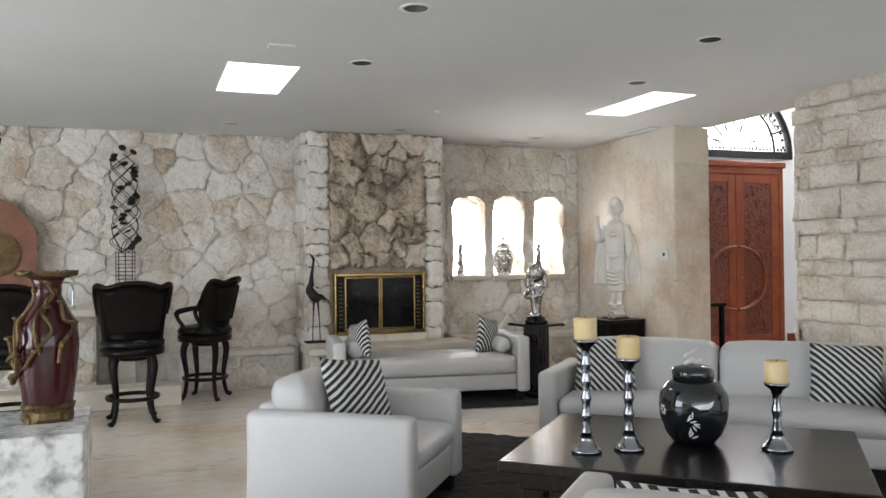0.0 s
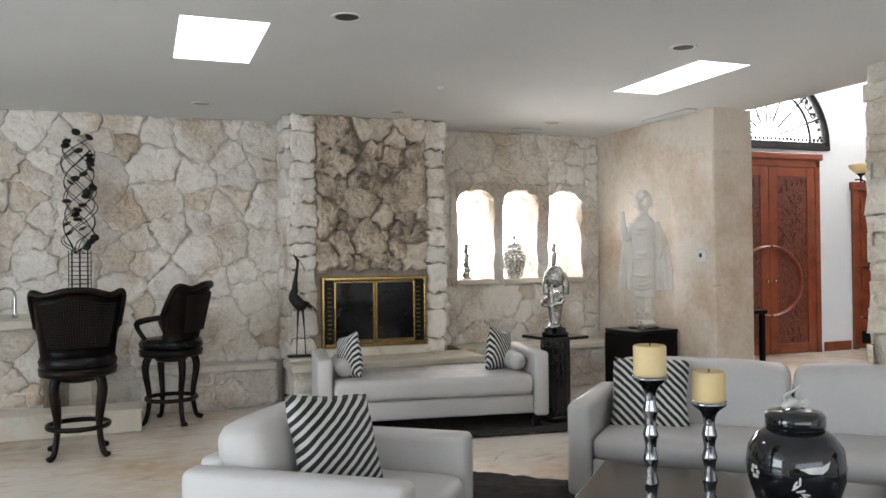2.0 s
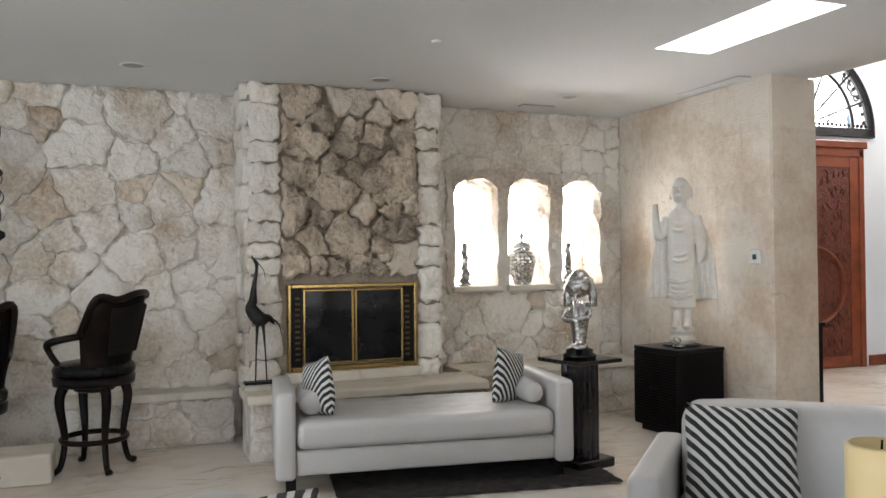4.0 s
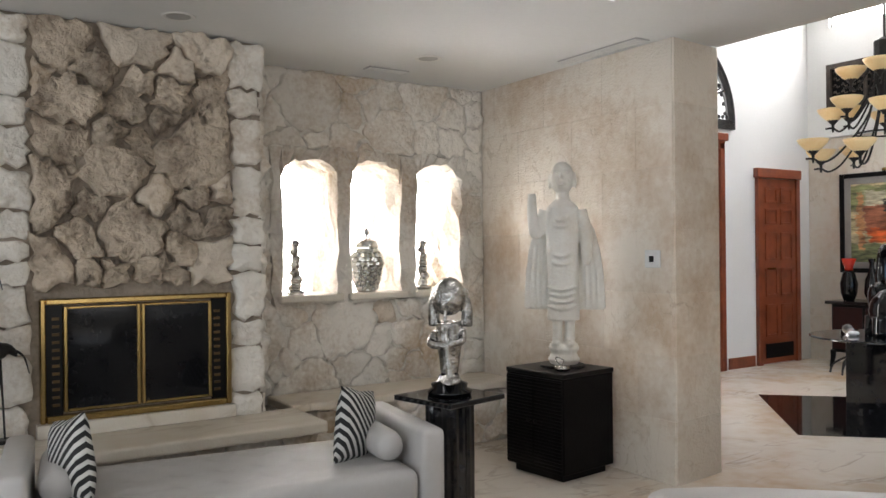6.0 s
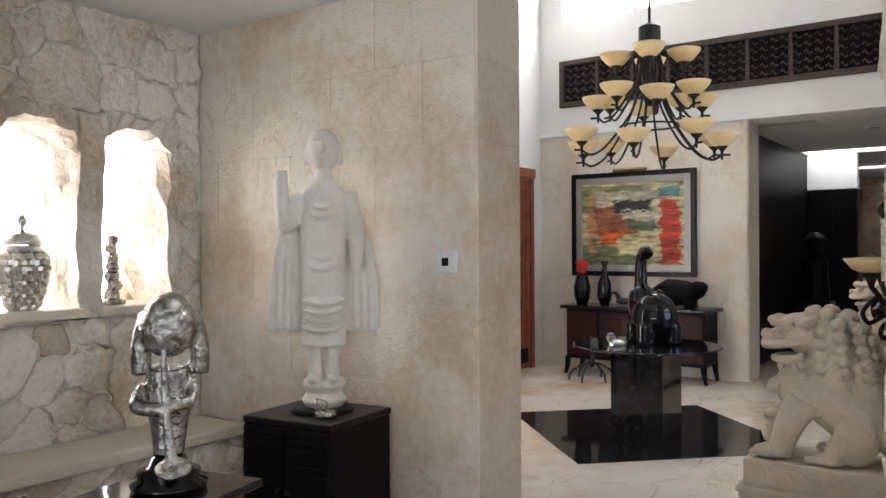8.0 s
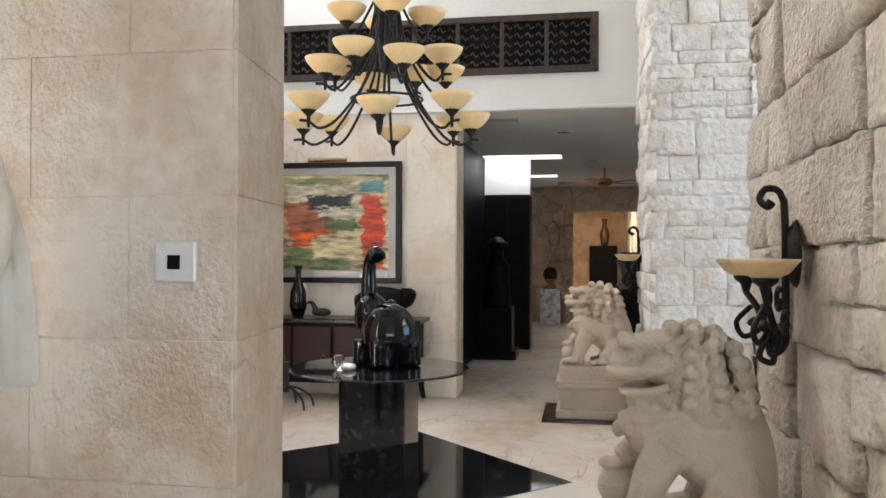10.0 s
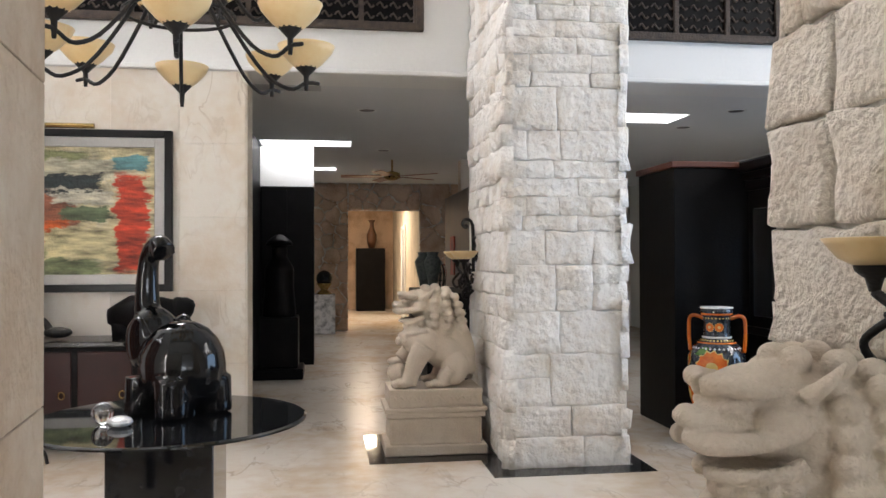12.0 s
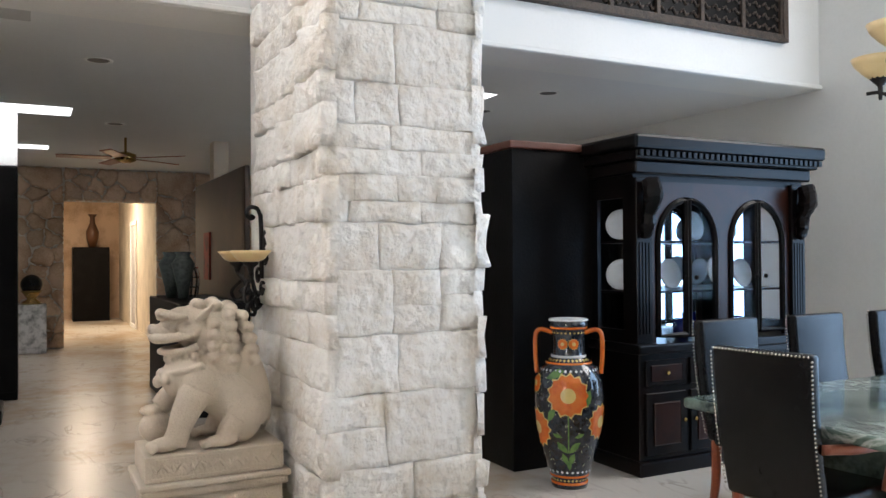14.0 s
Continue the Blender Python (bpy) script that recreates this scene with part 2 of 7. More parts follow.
M_CARVED = material("carved_teak", (0.055, 0.036, 0.025), 0.6, var=(0.025, 0.017, 0.013), scale=14, fine=60, amount=0.5, bump=0.5, bump_scale=50)
M_DOORCARVE = material("carved_mahogany", (0.17, 0.036, 0.014), 0.4, var=(0.06, 0.014, 0.008), scale=16, fine=60, amount=0.6, bump=1.0, bump_scale=32)
M_NAIL = material("nailheads", (0.55, 0.52, 0.46), 0.25, 1.0)
M_GREENSTONE = marble("green_granite", (0.12, 0.165, 0.14), (0.62, 0.65, 0.6), 0.1, 11, 0.09, (0.012, 0.02, 0.018), 0.42, cloud=9, grain=45)
M_PORCELAIN = material("white_porcelain", (0.75, 0.75, 0.74), 0.2)
M_WHITEPED = material("white_marble_veined", (0.74, 0.73, 0.71), 0.2, var=(0.1, 0.1, 0.1), scale=9, fine=30, amount=0.32)
M_VASEBASE = material("black_majolica", (0.012, 0.014, 0.02), 0.12, var=(0.05, 0.055, 0.06), scale=26, fine=60, amount=0.5, coat=0.4)
M_ORANGE = material("orange_glaze", (0.68, 0.17, 0.02), 0.15, var=(0.55, 0.08, 0.01), scale=14, coat=0.4)
M_GREENGL = material("green_glaze", (0.13, 0.24, 0.06), 0.15, var=(0.05, 0.12, 0.03), scale=20, coat=0.4)
M_YELLOW = material("yellow_glaze", (0.7, 0.5, 0.15), 0.15, coat=0.4)
M_TROPHY = material("blue_cobalt_glass", (0.01, 0.02, 0.2), 0.1)
M_STEEL = material("chrome", (0.7, 0.7, 0.7), 0.12, 1.0)


# ---- mesh helpers ----
def mesh_of(bm, name):
    me = bpy.data.meshes.new(name)
    bmesh.ops.recalc_face_normals(bm, faces=bm.faces)
    bm.to_mesh(me)
    bm.free()
    return me


def part(name, bm, material_, parent=None, label="", smooth=False):
    """Links a bmesh as one mesh object, under a thing or a part if one is given."""
    me = mesh_of(bm, name)
    if material_:
        me.materials.append(material_)
    if smooth:
        for p in me.polygons:
            p.use_smooth = True
    ob = new(name, me)
    if parent:
        ob.parent = parent
    if label:
        ob["label"] = label
    return ob


def thing(name, label, category, m=None, group=""):
    ob = new(name)
    ob.empty_display_size = 0.1
    if m:
        ob.matrix_world = m
    return tagged(ob, label, category, group)


def setting(name, bm, material_, label="", category="", smooth=False):
    return tagged(part(name, bm, material_, smooth=smooth), label, category, kind="structure")


def add_box(bm, x0, x1, y0, y1, z0, z1, bevel=0.0, seg=1):
    m = Matrix.LocRotScale(((x0 + x1) / 2, (y0 + y1) / 2, (z0 + z1) / 2), None, (abs(x1 - x0), abs(y1 - y0), abs(z1 - z0)))
    r = bmesh.ops.create_cube(bm, size=1, matrix=m)
    if bevel:
        es = {e for v in r["verts"] for e in v.link_edges}
        bmesh.ops.bevel(bm, geom=list(es), offset=bevel, segments=seg, affect="EDGES", profile=0.5)
    return bm


def box(x0, x1, y0, y1, z0, z1, bevel=0.0, seg=1):
    return add_box(bmesh.new(), x0, x1, y0, y1, z0, z1, bevel, seg)


def add_lathe(bm, profile, n=24, cx=0, cy=0, wobble=0.0):
    """Turns a profile of (radius, z) round the upright axis."""
    rings = []
    for r, z in profile:
        rings.append([bm.verts.new((cx + r * math.cos(2 * math.pi * i / n), cy + r * math.sin(2 * math.pi * i / n), z)) for i in range(n)])
    for a, b in zip(rings, rings[1:]):
        for i in range(n):
            bm.faces.new((a[i], a[(i + 1) % n], b[(i + 1) % n], b[i]))
    if profile[0][0] > 1e-4:
        bm.faces.new(rings[0][::-1])
    if profile[-1][0] > 1e-4:
        bm.faces.new(rings[-1])
    bmesh.ops.remove_doubles(bm, verts=[v for r in rings for v in r], dist=1e-5)
    return bm


def lathe(profile, n=24, cx=0, cy=0):
    return add_lathe(bmesh.new(), profile, n, cx, cy)


def smooth_line(points, steps=6):
    """A Catmull-Rom line through the points."""
    p = [Vector(q) for q in points]
    p = [2 * p[0] - p[1]] + p + [2 * p[-1] - p[-2]]
    out = []
    for i in range(1, len(p) - 2):
        for k in range(steps):
            t = k / steps
            out.append(0.5 * ((2 * p[i]) + (p[i + 1] - p[i - 1]) * t + (2 * p[i - 1] - 5 * p[i] + 4 * p[i + 1] - p[i + 2]) * t * t
                              + (3 * p[i] - p[i - 1] - 3 * p[i + 1] + p[i + 2]) * t ** 3))
    out.append(p[-2])
    return out


def add_tube(bm, points, radius, n=8, flat=1.0, steps=6):
    """A tube along a smooth line; radius: one number or one for each given point."""
    line = smooth_line(points, steps) if steps > 1 else [Vector(q) for q in points]
    rad = radius if isinstance(radius, (list, tuple)) else [radius] * len(points)
    rr = [float(np.interp(i / max(1, len(line) - 1) * (len(rad) - 1), range(len(rad)), rad)) for i in range(len(line))]
    rings, side = [], None
    for i, q in enumerate(line):
        d = (line[min(i + 1, len(line) - 1)] - line[max(i - 1, 0)])
        d = d.normalized() if d.length > 1e-9 else Vector((0, 0, 1))
        if side is None:
            side = d.cross(Vector((0, 0, 1)) if abs(d.z) < 0.9 else Vector((1, 0, 0))).normalized()
        side = (side - d * side.dot(d)).normalized()
        up = d.cross(side)
        rings.append([bm.verts.new(q + rr[i] * (math.cos(2 * math.pi * k / n) * side + flat * math.sin(2 * math.pi * k / n) * up)) for k in range(n)])
    for a, b in zip(rings, rings[1:]):
        for k in range(n):
            bm.faces.new((a[k], a[(k + 1) % n], b[(k + 1) % n], b[k]))
    bm.faces.new(rings[0][::-1]), bm.faces.new(rings[-1])
    return bm


def tube(points, radius, n=8, flat=1.0, steps=6):
    return add_tube(bmesh.new(), points, radius, n, flat, steps)


def add_ball(bm, c, r, rot=None, seg=14):
    m = Matrix.LocRotScale(c, Euler([radians(a) for a in rot]) if rot else None, r if isinstance(r, (tuple, list)) else (r, r, r))
    bmesh.ops.create_uvsphere(bm, u_segments=seg, v_segments=max(6, seg // 2), radius=1, matrix=m)
    return bm


def add_prism(bm, poly, lift):
    """A polygon in a plane, given as 3D points, drawn out along lift."""
    lift = Vector(lift)
    a = [bm.verts.new(Vector(p)) for p in poly]
    b = [bm.verts.new(Vector(p) + lift) for p in poly]
    n = len(a)
    bm.faces.new(a[::-1]), bm.faces.new(b)
    for i in range(n):
        bm.faces.new((a[i], a[(i + 1) % n], b[(i + 1) % n], b[i]))
    return bm


def roughen(bm, amount, scale, seed=0.0):
    for v in bm.verts:
        o = v.co * scale + Vector((seed, seed * 1.7, -seed))
        v.co += Vector((noise.noise(o), noise.noise(o + Vector((9, 0, 0))), noise.noise(o + Vector((0, 9, 0))))) * amount
    return bm


def arch(x0, x1, z0, z1, n=10):
    """The outline of an arched opening in x, z."""
    r = (x1 - x0) / 2
    pts = [(x0, z0), (x1, z0)]
    pts += [((x0 + x1) / 2 + r * math.cos(math.pi * i / n), z1 - r * 0.75 + r * 0.75 * math.sin(math.pi * i / n)) for i in range(n + 1)]
    return pts


# ---- structure: the plan ----
H, HALL = 2.73, 2.82          # ceilings of the living room and of the hall
WALL_Y, BREAST_Y = 8.52, 8.0  # stone wall and chimney breast
HIGH = 5.6                    # ceiling of the entrance hall and dining room
setting("floor", box(-6, 30, -6, 12, -0.2, 0.0), M_FLOOR, "polished cream marble floor with brown veins and warm stains", "floor")


def slab_with_holes(x0, x1, y0, y1, z0, z1, holes):
    """A ceiling slab, cut into strips round its holes."""
    bm = bmesh.new()
    xs = sorted({x0, x1, *[h[0] for h in holes], *[h[1] for h in holes]})
    ys = sorted({y0, y1, *[h[2] for h in holes], *[h[3] for h in holes]})
    for a, b in zip(xs, xs[1:]):
        for c, d in zip(ys, ys[1:]):
            if not any(h[0] <= (a + b) / 2 <= h[1] and h[2] <= (c + d) / 2 <= h[3] for h in holes):
                add_box(bm, a, b, c, d, z0, z1)
    bmesh.ops.remove_doubles(bm, verts=bm.verts, dist=1e-5)
    inner = [f for f in bm.faces if len(f.verts) == 4 and any(g is not f and set(g.verts) == set(f.verts) for v in f.verts for g in v.link_faces)]
    bmesh.ops.delete(bm, geom=inner, context="FACES_ONLY")
    return bm


SKY_LIVING = [(0.955, 1.445, 5.15, 6.155), (4.366, 4.805, 5.12, 6.22)]
SKY_HALL = [(15.1, 15.6, 5.945, 7.07), (12.83, 13.37, 2.58, 3.9), (18.0, 18.42, 6.1, 7.0)]
setting("ceiling", slab_with_holes(-5, 6.02, -4.6, 9.0, H, H + 0.35, SKY_LIVING), M_CEIL, "smooth white painted living room ceiling", "ceiling")
setting("ceiling", slab_with_holes(11.6, 30, -0.9, 9.6, HALL, HALL + 0.35, SKY_HALL), M_CEIL, "white painted hall ceiling", "ceiling")
setting("ceiling", box(5.4, 12.0, -0.9, 9.8, HIGH, HIGH + 0.2), M_CEIL, "high white ceiling over the entrance hall", "ceiling")
for k, (a, b, c, d) in enumerate(SKY_LIVING + SKY_HALL):
    z = (H if k < 2 else HALL) + 0.33
    w = setting("skylight", box(a - 0.03, b + 0.03, c - 0.03, d + 0.03, z + 0.02, z + 0.05), M_SKYLIGHT, "bright flush skylight panel in the ceiling", "skylight")

# outer walls that close the place
setting("wall_west", box(-5.2, -5, -4.8, 9, 0, 3.1), M_PLASTER, "white plaster wall", "wall")
bm = bmesh.new()
add_box(bm, -5.2, 6.0, -4.8, -4.6, 0, 0.25)
add_box(bm, -5.2, 6.0, -4.8, -4.6, 2.6, 3.1)
for k in range(6):
    add_box(bm, -5.0 + k * 2.15, -4.85 + k * 2.15, -4.8, -4.6, 0.25, 2.6)
setting("wall_south", bm, M_PLASTER, "white plaster window wall", "wall")
bm = bmesh.new()
add_box(bm, 5.62, 7.2, -0.01, 0.19, 0, HIGH), add_box(bm, 9.9, 29, -0.01, 0.19, 0, HIGH)
# the unseen opening above 3.2 m is added for the dining fill lamp
add_box(bm, 7.2, 9.9, -0.01, 0.19, 0, 0.3), add_box(bm, 7.2, 9.9, -0.01, 0.19, 2.7, 3.2), add_box(bm, 7.2, 9.9, -0.01, 0.19, 5.2, HIGH)
setting("wall_dining", bm, M_PLASTER, "plain white plaster dining room wall", "wall")


# ---- stones ----
def clip_half(poly, px, py, nx, ny):
    """Keeps the part of a convex polygon where (p - (px, py)) . n <= 0."""
    out = []
    for i, a in enumerate(poly):
        b = poly[(i + 1) % len(poly)]
        da, db = (a[0] - px) * nx + (a[1] - py) * ny, (b[0] - px) * nx + (b[1] - py) * ny
        if da <= 0:
            out.append(a)
        if (da < 0 < db) or (db < 0 < da):
            t = da / (da - db)
            out.append((a[0] + t * (b[0] - a[0]), a[1] + t * (b[1] - a[1])))
    return out


def area_of(poly):
    return 0.5 * abs(sum(a[0] * b[1] - b[0] * a[1] for a, b in zip(poly, poly[1:] + poly[:1]))) if len(poly) > 2 else 0


def field(x0, x1, z0, z1, size, rng, stretch=1.15):
    """Irregular polygons that fill a rectangle, like the stones of a rubble wall."""
    seeds, tries = [], 0
    while tries < 4000:
        tries += 1
        p = (rng.uniform(x0, x1), rng.uniform(z0, z1))
        need = size * rng.choice((0.45, 0.6, 0.85, 1.1, 1.4))
        if all(math.hypot((p[0] - q[0]) / stretch, p[1] - q[1]) > 0.5 * (need + q[2]) for q in seeds):
            seeds.append((*p, need))
    cells = []
    for p in seeds:
        poly = [(x0, z0), (x1, z0), (x1, z1), (x0, z1)]
        for q in seeds:
            dx, dz = q[0] - p[0], q[1] - p[1]
            d = math.hypot(dx, dz)
            if q is p or d > 4 * size:
                continue
            k = 0.5 + 0.25 * (p[2] - q[2]) / d
            poly = clip_half(poly, p[0] + dx * k, p[1] + dz * k, dx / d, dz / d)
            if len(poly) < 3:
                break
        if area_of(poly) > 0.004:
            cells.append(poly)
    return cells


def courses(x0, x1, z0, z1, rng, hs=(0.13, 0.19, 0.26), ws=(0.24, 0.55), over=0.03):
    """Roughly squared blocks in courses."""
    cells, z = [], z0
    while z < z1 - 0.05:
        h = min(rng.choice(hs) * rng.uniform(0.9, 1.12), z1 - z)
        x = x0 - rng.uniform(-0.01, over)
        end = x1 + rng.uniform(-0.01, over)
        while x < end - 0.02:
            w = rng.uniform(*ws)
            b = x + w if end - x - w > 0.12 else end
            if h > 0.21 and rng.random() < 0.3 and b - x < 0.4:
                c = z + h * rng.uniform(0.4, 0.6)
                cells += [[(x, z), (b, z), (b, c), (x, c)], [(x, c), (b, c), (b, z + h), (x, z + h)]]
            else:
                cells.append([(x, z), (b, z), (b, z + h), (x, z + h)])
            x = b
        z += h
    return cells


def stone_mesh(poly, place, deep, gap, rng, rounded=True, rag=0.012):
    """One stone: its outline inset by the joint, with worn edges and an uneven face. place(u, v, out) gives the point in the world."""
    sub = []
    for a, b in zip(poly, poly[1:] + poly[:1]):
        n = max(1, int(math.hypot(b[0] - a[0], b[1] - a[1]) / 0.075))
        sub += [(a[0] + (b[0] - a[0]) * k / n, a[1] + (b[1] - a[1]) * k / n) for k in range(n)]
    if rounded:
        sub = [(0.75 * a[0] + 0.25 * b[0], 0.75 * a[1] + 0.25 * b[1]) if k == 0 else (0.25 * a[0] + 0.75 * b[0], 0.25 * a[1] + 0.75 * b[1])
               for a, b in zip(sub, sub[1:] + sub[:1]) for k in (0, 1)]
    cx, cz = sum(p[0] for p in sub) / len(sub), sum(p[1] for p in sub) / len(sub)
    tx, tz = rng.uniform(-0.05, 0.05), rng.uniform(-0.05, 0.05)
    jit = [rng.uniform(-rag, rag) for _ in sub]

    def ring(inset, out, wob):
        r = []
        for (x, z), j in zip(sub, jit):
            d = math.hypot(x - cx, z - cz) or 1
            k = max(0.1, (d - inset + j) / d)
            px, pz = cx + (x - cx) * k, cz + (z - cz) * k
            r.append((px, pz, out * (1 + wob * noise.noise((px * 7, pz * 7, out * 3))) + (px - cx) * tx + (pz - cz) * tz))
        return r
    rings = [ring(gap, -0.02, 0), ring(gap + 0.002, deep * 0.7, 0.5), ring(gap + 0.014, deep * 0.98, 0.6), ring(gap + 0.06, deep * 1.0, 0.9)]
    verts = [place(*p) for r in rings for p in r] + [place(cx, cz, deep * 1.08)]
    n, faces = len(sub), []
    for k in range(3):
        faces += [(k * n + i, k * n + (i + 1) % n, (k + 1) * n + (i + 1) % n, (k + 1) * n + i) for i in range(n)]
    faces += [(3 * n + i, 3 * n + (i + 1) % n, 4 * n) for i in range(n)]
    me = bpy.data.meshes.new("stone")
    me.from_pydata(verts, [], faces)
    me.polygons.foreach_set("use_smooth", [True] * len(faces))
    return me


def lay_stones(cells, place, parent, pick, seed, deep=(0.025, 0.06), gap=0.008, rounded=True, rag=0.02):
    rng = random.Random(seed)
    for poly in cells:
        c = (sum(p[0] for p in poly) / len(poly), sum(p[1] for p in poly) / len(poly))
        me = stone_mesh(poly, place, rng.uniform(*deep), gap, rng, rounded, rag)
        me.materials.append(pick(c, rng))
        new("stone", me).parent = parent


# ---- the stone wall with its arched windows ----
WINDOWS = [(3.88, 4.30), (4.413, 4.826), (4.953, 5.371)]
WZ0, WZ1 = 1.145, 2.11
ZONE = (3.81, 5.44, 1.08, 2.18)
bm = bmesh.new()
add_box(bm, -5, ZONE[0], WALL_Y, 9.0, 0, H), add_box(bm, ZONE[1], 6.02, WALL_Y, 9.0, 0, H)
add_box(bm, ZONE[0], ZONE[1], WALL_Y, 9.0, 0, ZONE[2]), add_box(bm, ZONE[0], ZONE[1], WALL_Y, 9.0, ZONE[3], H)
wall_n = setting("wall_north", bm, M_MORTAR, "rough pale coral stone wall in irregular pieces", "wall")
bm = bmesh.new()
edges = [ZONE[0]] + [v for w in WINDOWS for v in w] + [ZONE[1]]
for a, b in zip(edges[::2], edges[1::2]):
    for k in range(9):
        z0 = ZONE[2] + (ZONE[3] - ZONE[2]) * k / 9
        add_box(bm, a, b, WALL_Y - 0.035, 9.0, z0, z0 + (ZONE[3] - ZONE[2]) / 9)
for a, b in WINDOWS:
    add_box(bm, a, b, WALL_Y - 0.03, 9.0, ZONE[2], WZ0 - 0.03)
    top = arch(a, b, WZ0, WZ1, 12)[2:]
    for p, q in zip(top, top[1:]):
        add_prism(bm, [(p[0], WALL_Y - 0.035, p[1]), (q[0], WALL_Y - 0.035, q[1]), (q[0], WALL_Y - 0.035, ZONE[3]), (p[0], WALL_Y - 0.035, ZONE[3])], (0, 9.0 - WALL_Y + 0.035, 0))
bmesh.ops.subdivide_edges(bm, edges=[e for e in bm.edges if abs(e.verts[0].co.y - e.verts[1].co.y) > 0.3], cuts=4)
bmesh.ops.remove_doubles(bm, verts=bm.verts, dist=1e-4)
roughen(bm, 0.042, 19, 3.0)
part("window_surround", bm, M_CORAL, wall_n, "ragged coral stone arches round three windows")
rng = random.Random(5)


def on_y(y):
    return lambda u, v, out: (u, y - out, v)


def on_x(x, sign=-1):
    return lambda u, v, out: (x + sign * out, u, v)


def coral_pick(c, r):
    return M_CORAL_TAN if r.random() < 0.1 else M_CORAL


lay_stones(field(-2.6, 2.05, 0.41, H, 0.34, rng), on_y(WALL_Y), wall_n, coral_pick, 11, (0.016, 0.048), 0.003, True, 0.028)
cells = []
for poly in field(3.5, 5.6, 0.45, H, 0.3, rng):
    c = (sum(p[0] for p in poly) / len(poly), sum(p[1] for p in poly) / len(poly))
    best = poly
    if any(ZONE[0] < p[0] < ZONE[1] and ZONE[2] < p[1] < ZONE[3] for p in poly + [c]):
        cuts = [clip_half(poly, ZONE[0], 0, 1, 0), clip_half(poly, ZONE[1], 0, -1, 0), clip_half(poly, 0, ZONE[2], 0, 1), clip_half(poly, 0, ZONE[3], 0, -1)]
        best = max(cuts, key=area_of)
    if area_of(best) > 0.004:
        cells.append(best)
lay_stones(cells, on_y(WALL_Y), wall_n, coral_pick, 12, (0.012, 0.034), 0.003, True, 0.024)
for a, b in WINDOWS:
    part("sill", box(a - 0.03, b + 0.03, WALL_Y - 0.09, 8.98, WZ0 - 0.05, WZ0, 0.008), M_LEDGE, wall_n, "pale stone window sill")
    w = setting("window_1", box(a - 0.05, b + 0.05, 9.0, 9.03, WZ0 - 0.05, WZ1 + 0.05), M_WINGLASS, "arched window, blown out by daylight", "window")
    w.visible_shadow = False
tagged(setting("backdrop", box(3.2, 6.0, 9.5, 9.52, 0.3, 2.9), M_DAY), "bright white daylight outside the windows", "backdrop")

# chimney breast, hearth and ledges
BX0, BX1 = 2.03, 3.55
breast = setting("chimney_breast", box(BX0, BX1, BREAST_Y, WALL_Y, 0, H), M_MORTAR_DARK, "rough weathered stone chimney breast up to the ceiling", "chimney")


def breast_pick(c, r):
    inside = 2.32 < c[0] < 3.32
    return (M_CORAL_DARK if r.random() < 0.78 else M_CORAL_TAN) if inside else M_CORAL


def outside_fire(cells):
    out = []
    for poly in cells:
        if any(2.27 < p[0] < 3.35 and p[1] < 1.27 for p in poly):
            cuts = [clip_half(poly, 2.27, 0, 1, 0), clip_half(poly, 3.35, 0, -1, 0), clip_half(poly, 0, 1.27, 0, -1)]
            poly = max(cuts, key=area_of)
        if area_of(poly) > 0.003:
            out.append(poly)
    return out


rng = random.Random(21)
lay_stones(outside_fire(field(2.27, 3.35, 1.27, H, 0.26, rng)), on_y(BREAST_Y), breast, breast_pick, 22, (0.03, 0.10), 0.004, True, 0.032)
for a, b in ((BX0, 2.27), (3.35, BX1)):
    lay_stones(courses(a, b, 0.45, H, rng, (0.16, 0.22, 0.28), (0.19, 0.3), 0.02), on_y(BREAST_Y), breast, lambda c, r: M_CORAL, 23, (0.02, 0.06), 0.006)
for x, s in ((BX0, -1), (BX1, 1)):
    lay_stones(courses(BREAST_Y, WALL_Y, 0.45, H, rng, (0.18, 0.24), (0.24, 0.4), 0.02), on_x(x, s), breast, lambda c, r: M_CORAL, 24, (0.02, 0.05), 0.006)
hearth = setting("hearth", box(1.98, 3.72, 7.58, BREAST_Y, 0, 0.40), M_MORTAR, "raised stone hearth with a thick pale slab", "hearth")
part("hearth_slab", roughen(box(1.95, 3.76, 7.50, BREAST_Y - 0.001, 0.40, 0.47, 0.015, 2), 0.006, 6), M_LEDGE, hearth, "pale worn limestone slab")
part("plinth_strip", box(2.29, 3.36, 7.93, 7.998, 0.47, 0.545, 0.004), M_LEDGE, hearth, "white stone strip under the fire doors")
lay_stones(courses(1.98, 3.72, 0.01, 0.40, rng, (0.18, 0.2), (0.25, 0.5), 0.0), on_y(7.58), hearth, lambda c, r: M_CORAL, 25, (0.01, 0.03), 0.006)
ledge = setting("stone_ledge", box(3.76, 5.6, 8.14, WALL_Y, 0, 0.40), M_MORTAR, "low stone ledge along the window wall", "ledge")
part("ledge_slab", roughen(box(3.77, 5.6, 8.08, WALL_Y - 0.001, 0.40, 0.46, 0.012, 2), 0.005, 6), M_LEDGE, ledge, "pale limestone slab")
lay_stones(field(3.76, 5.6, 0.01, 0.40, 0.24, rng), on_y(8.14), ledge, coral_pick, 26, (0.01, 0.03), 0.006)
ledge = setting("stone_ledge", box(0.75, 1.95, 8.3, WALL_Y, 0, 0.35), M_MORTAR, "low stone ledge beside the hearth", "ledge")
part("ledge_slab", roughen(box(0.7, 1.94, 8.24, WALL_Y - 0.001, 0.35, 0.41, 0.012, 2), 0.005, 6), M_LEDGE, ledge, "pale limestone slab")
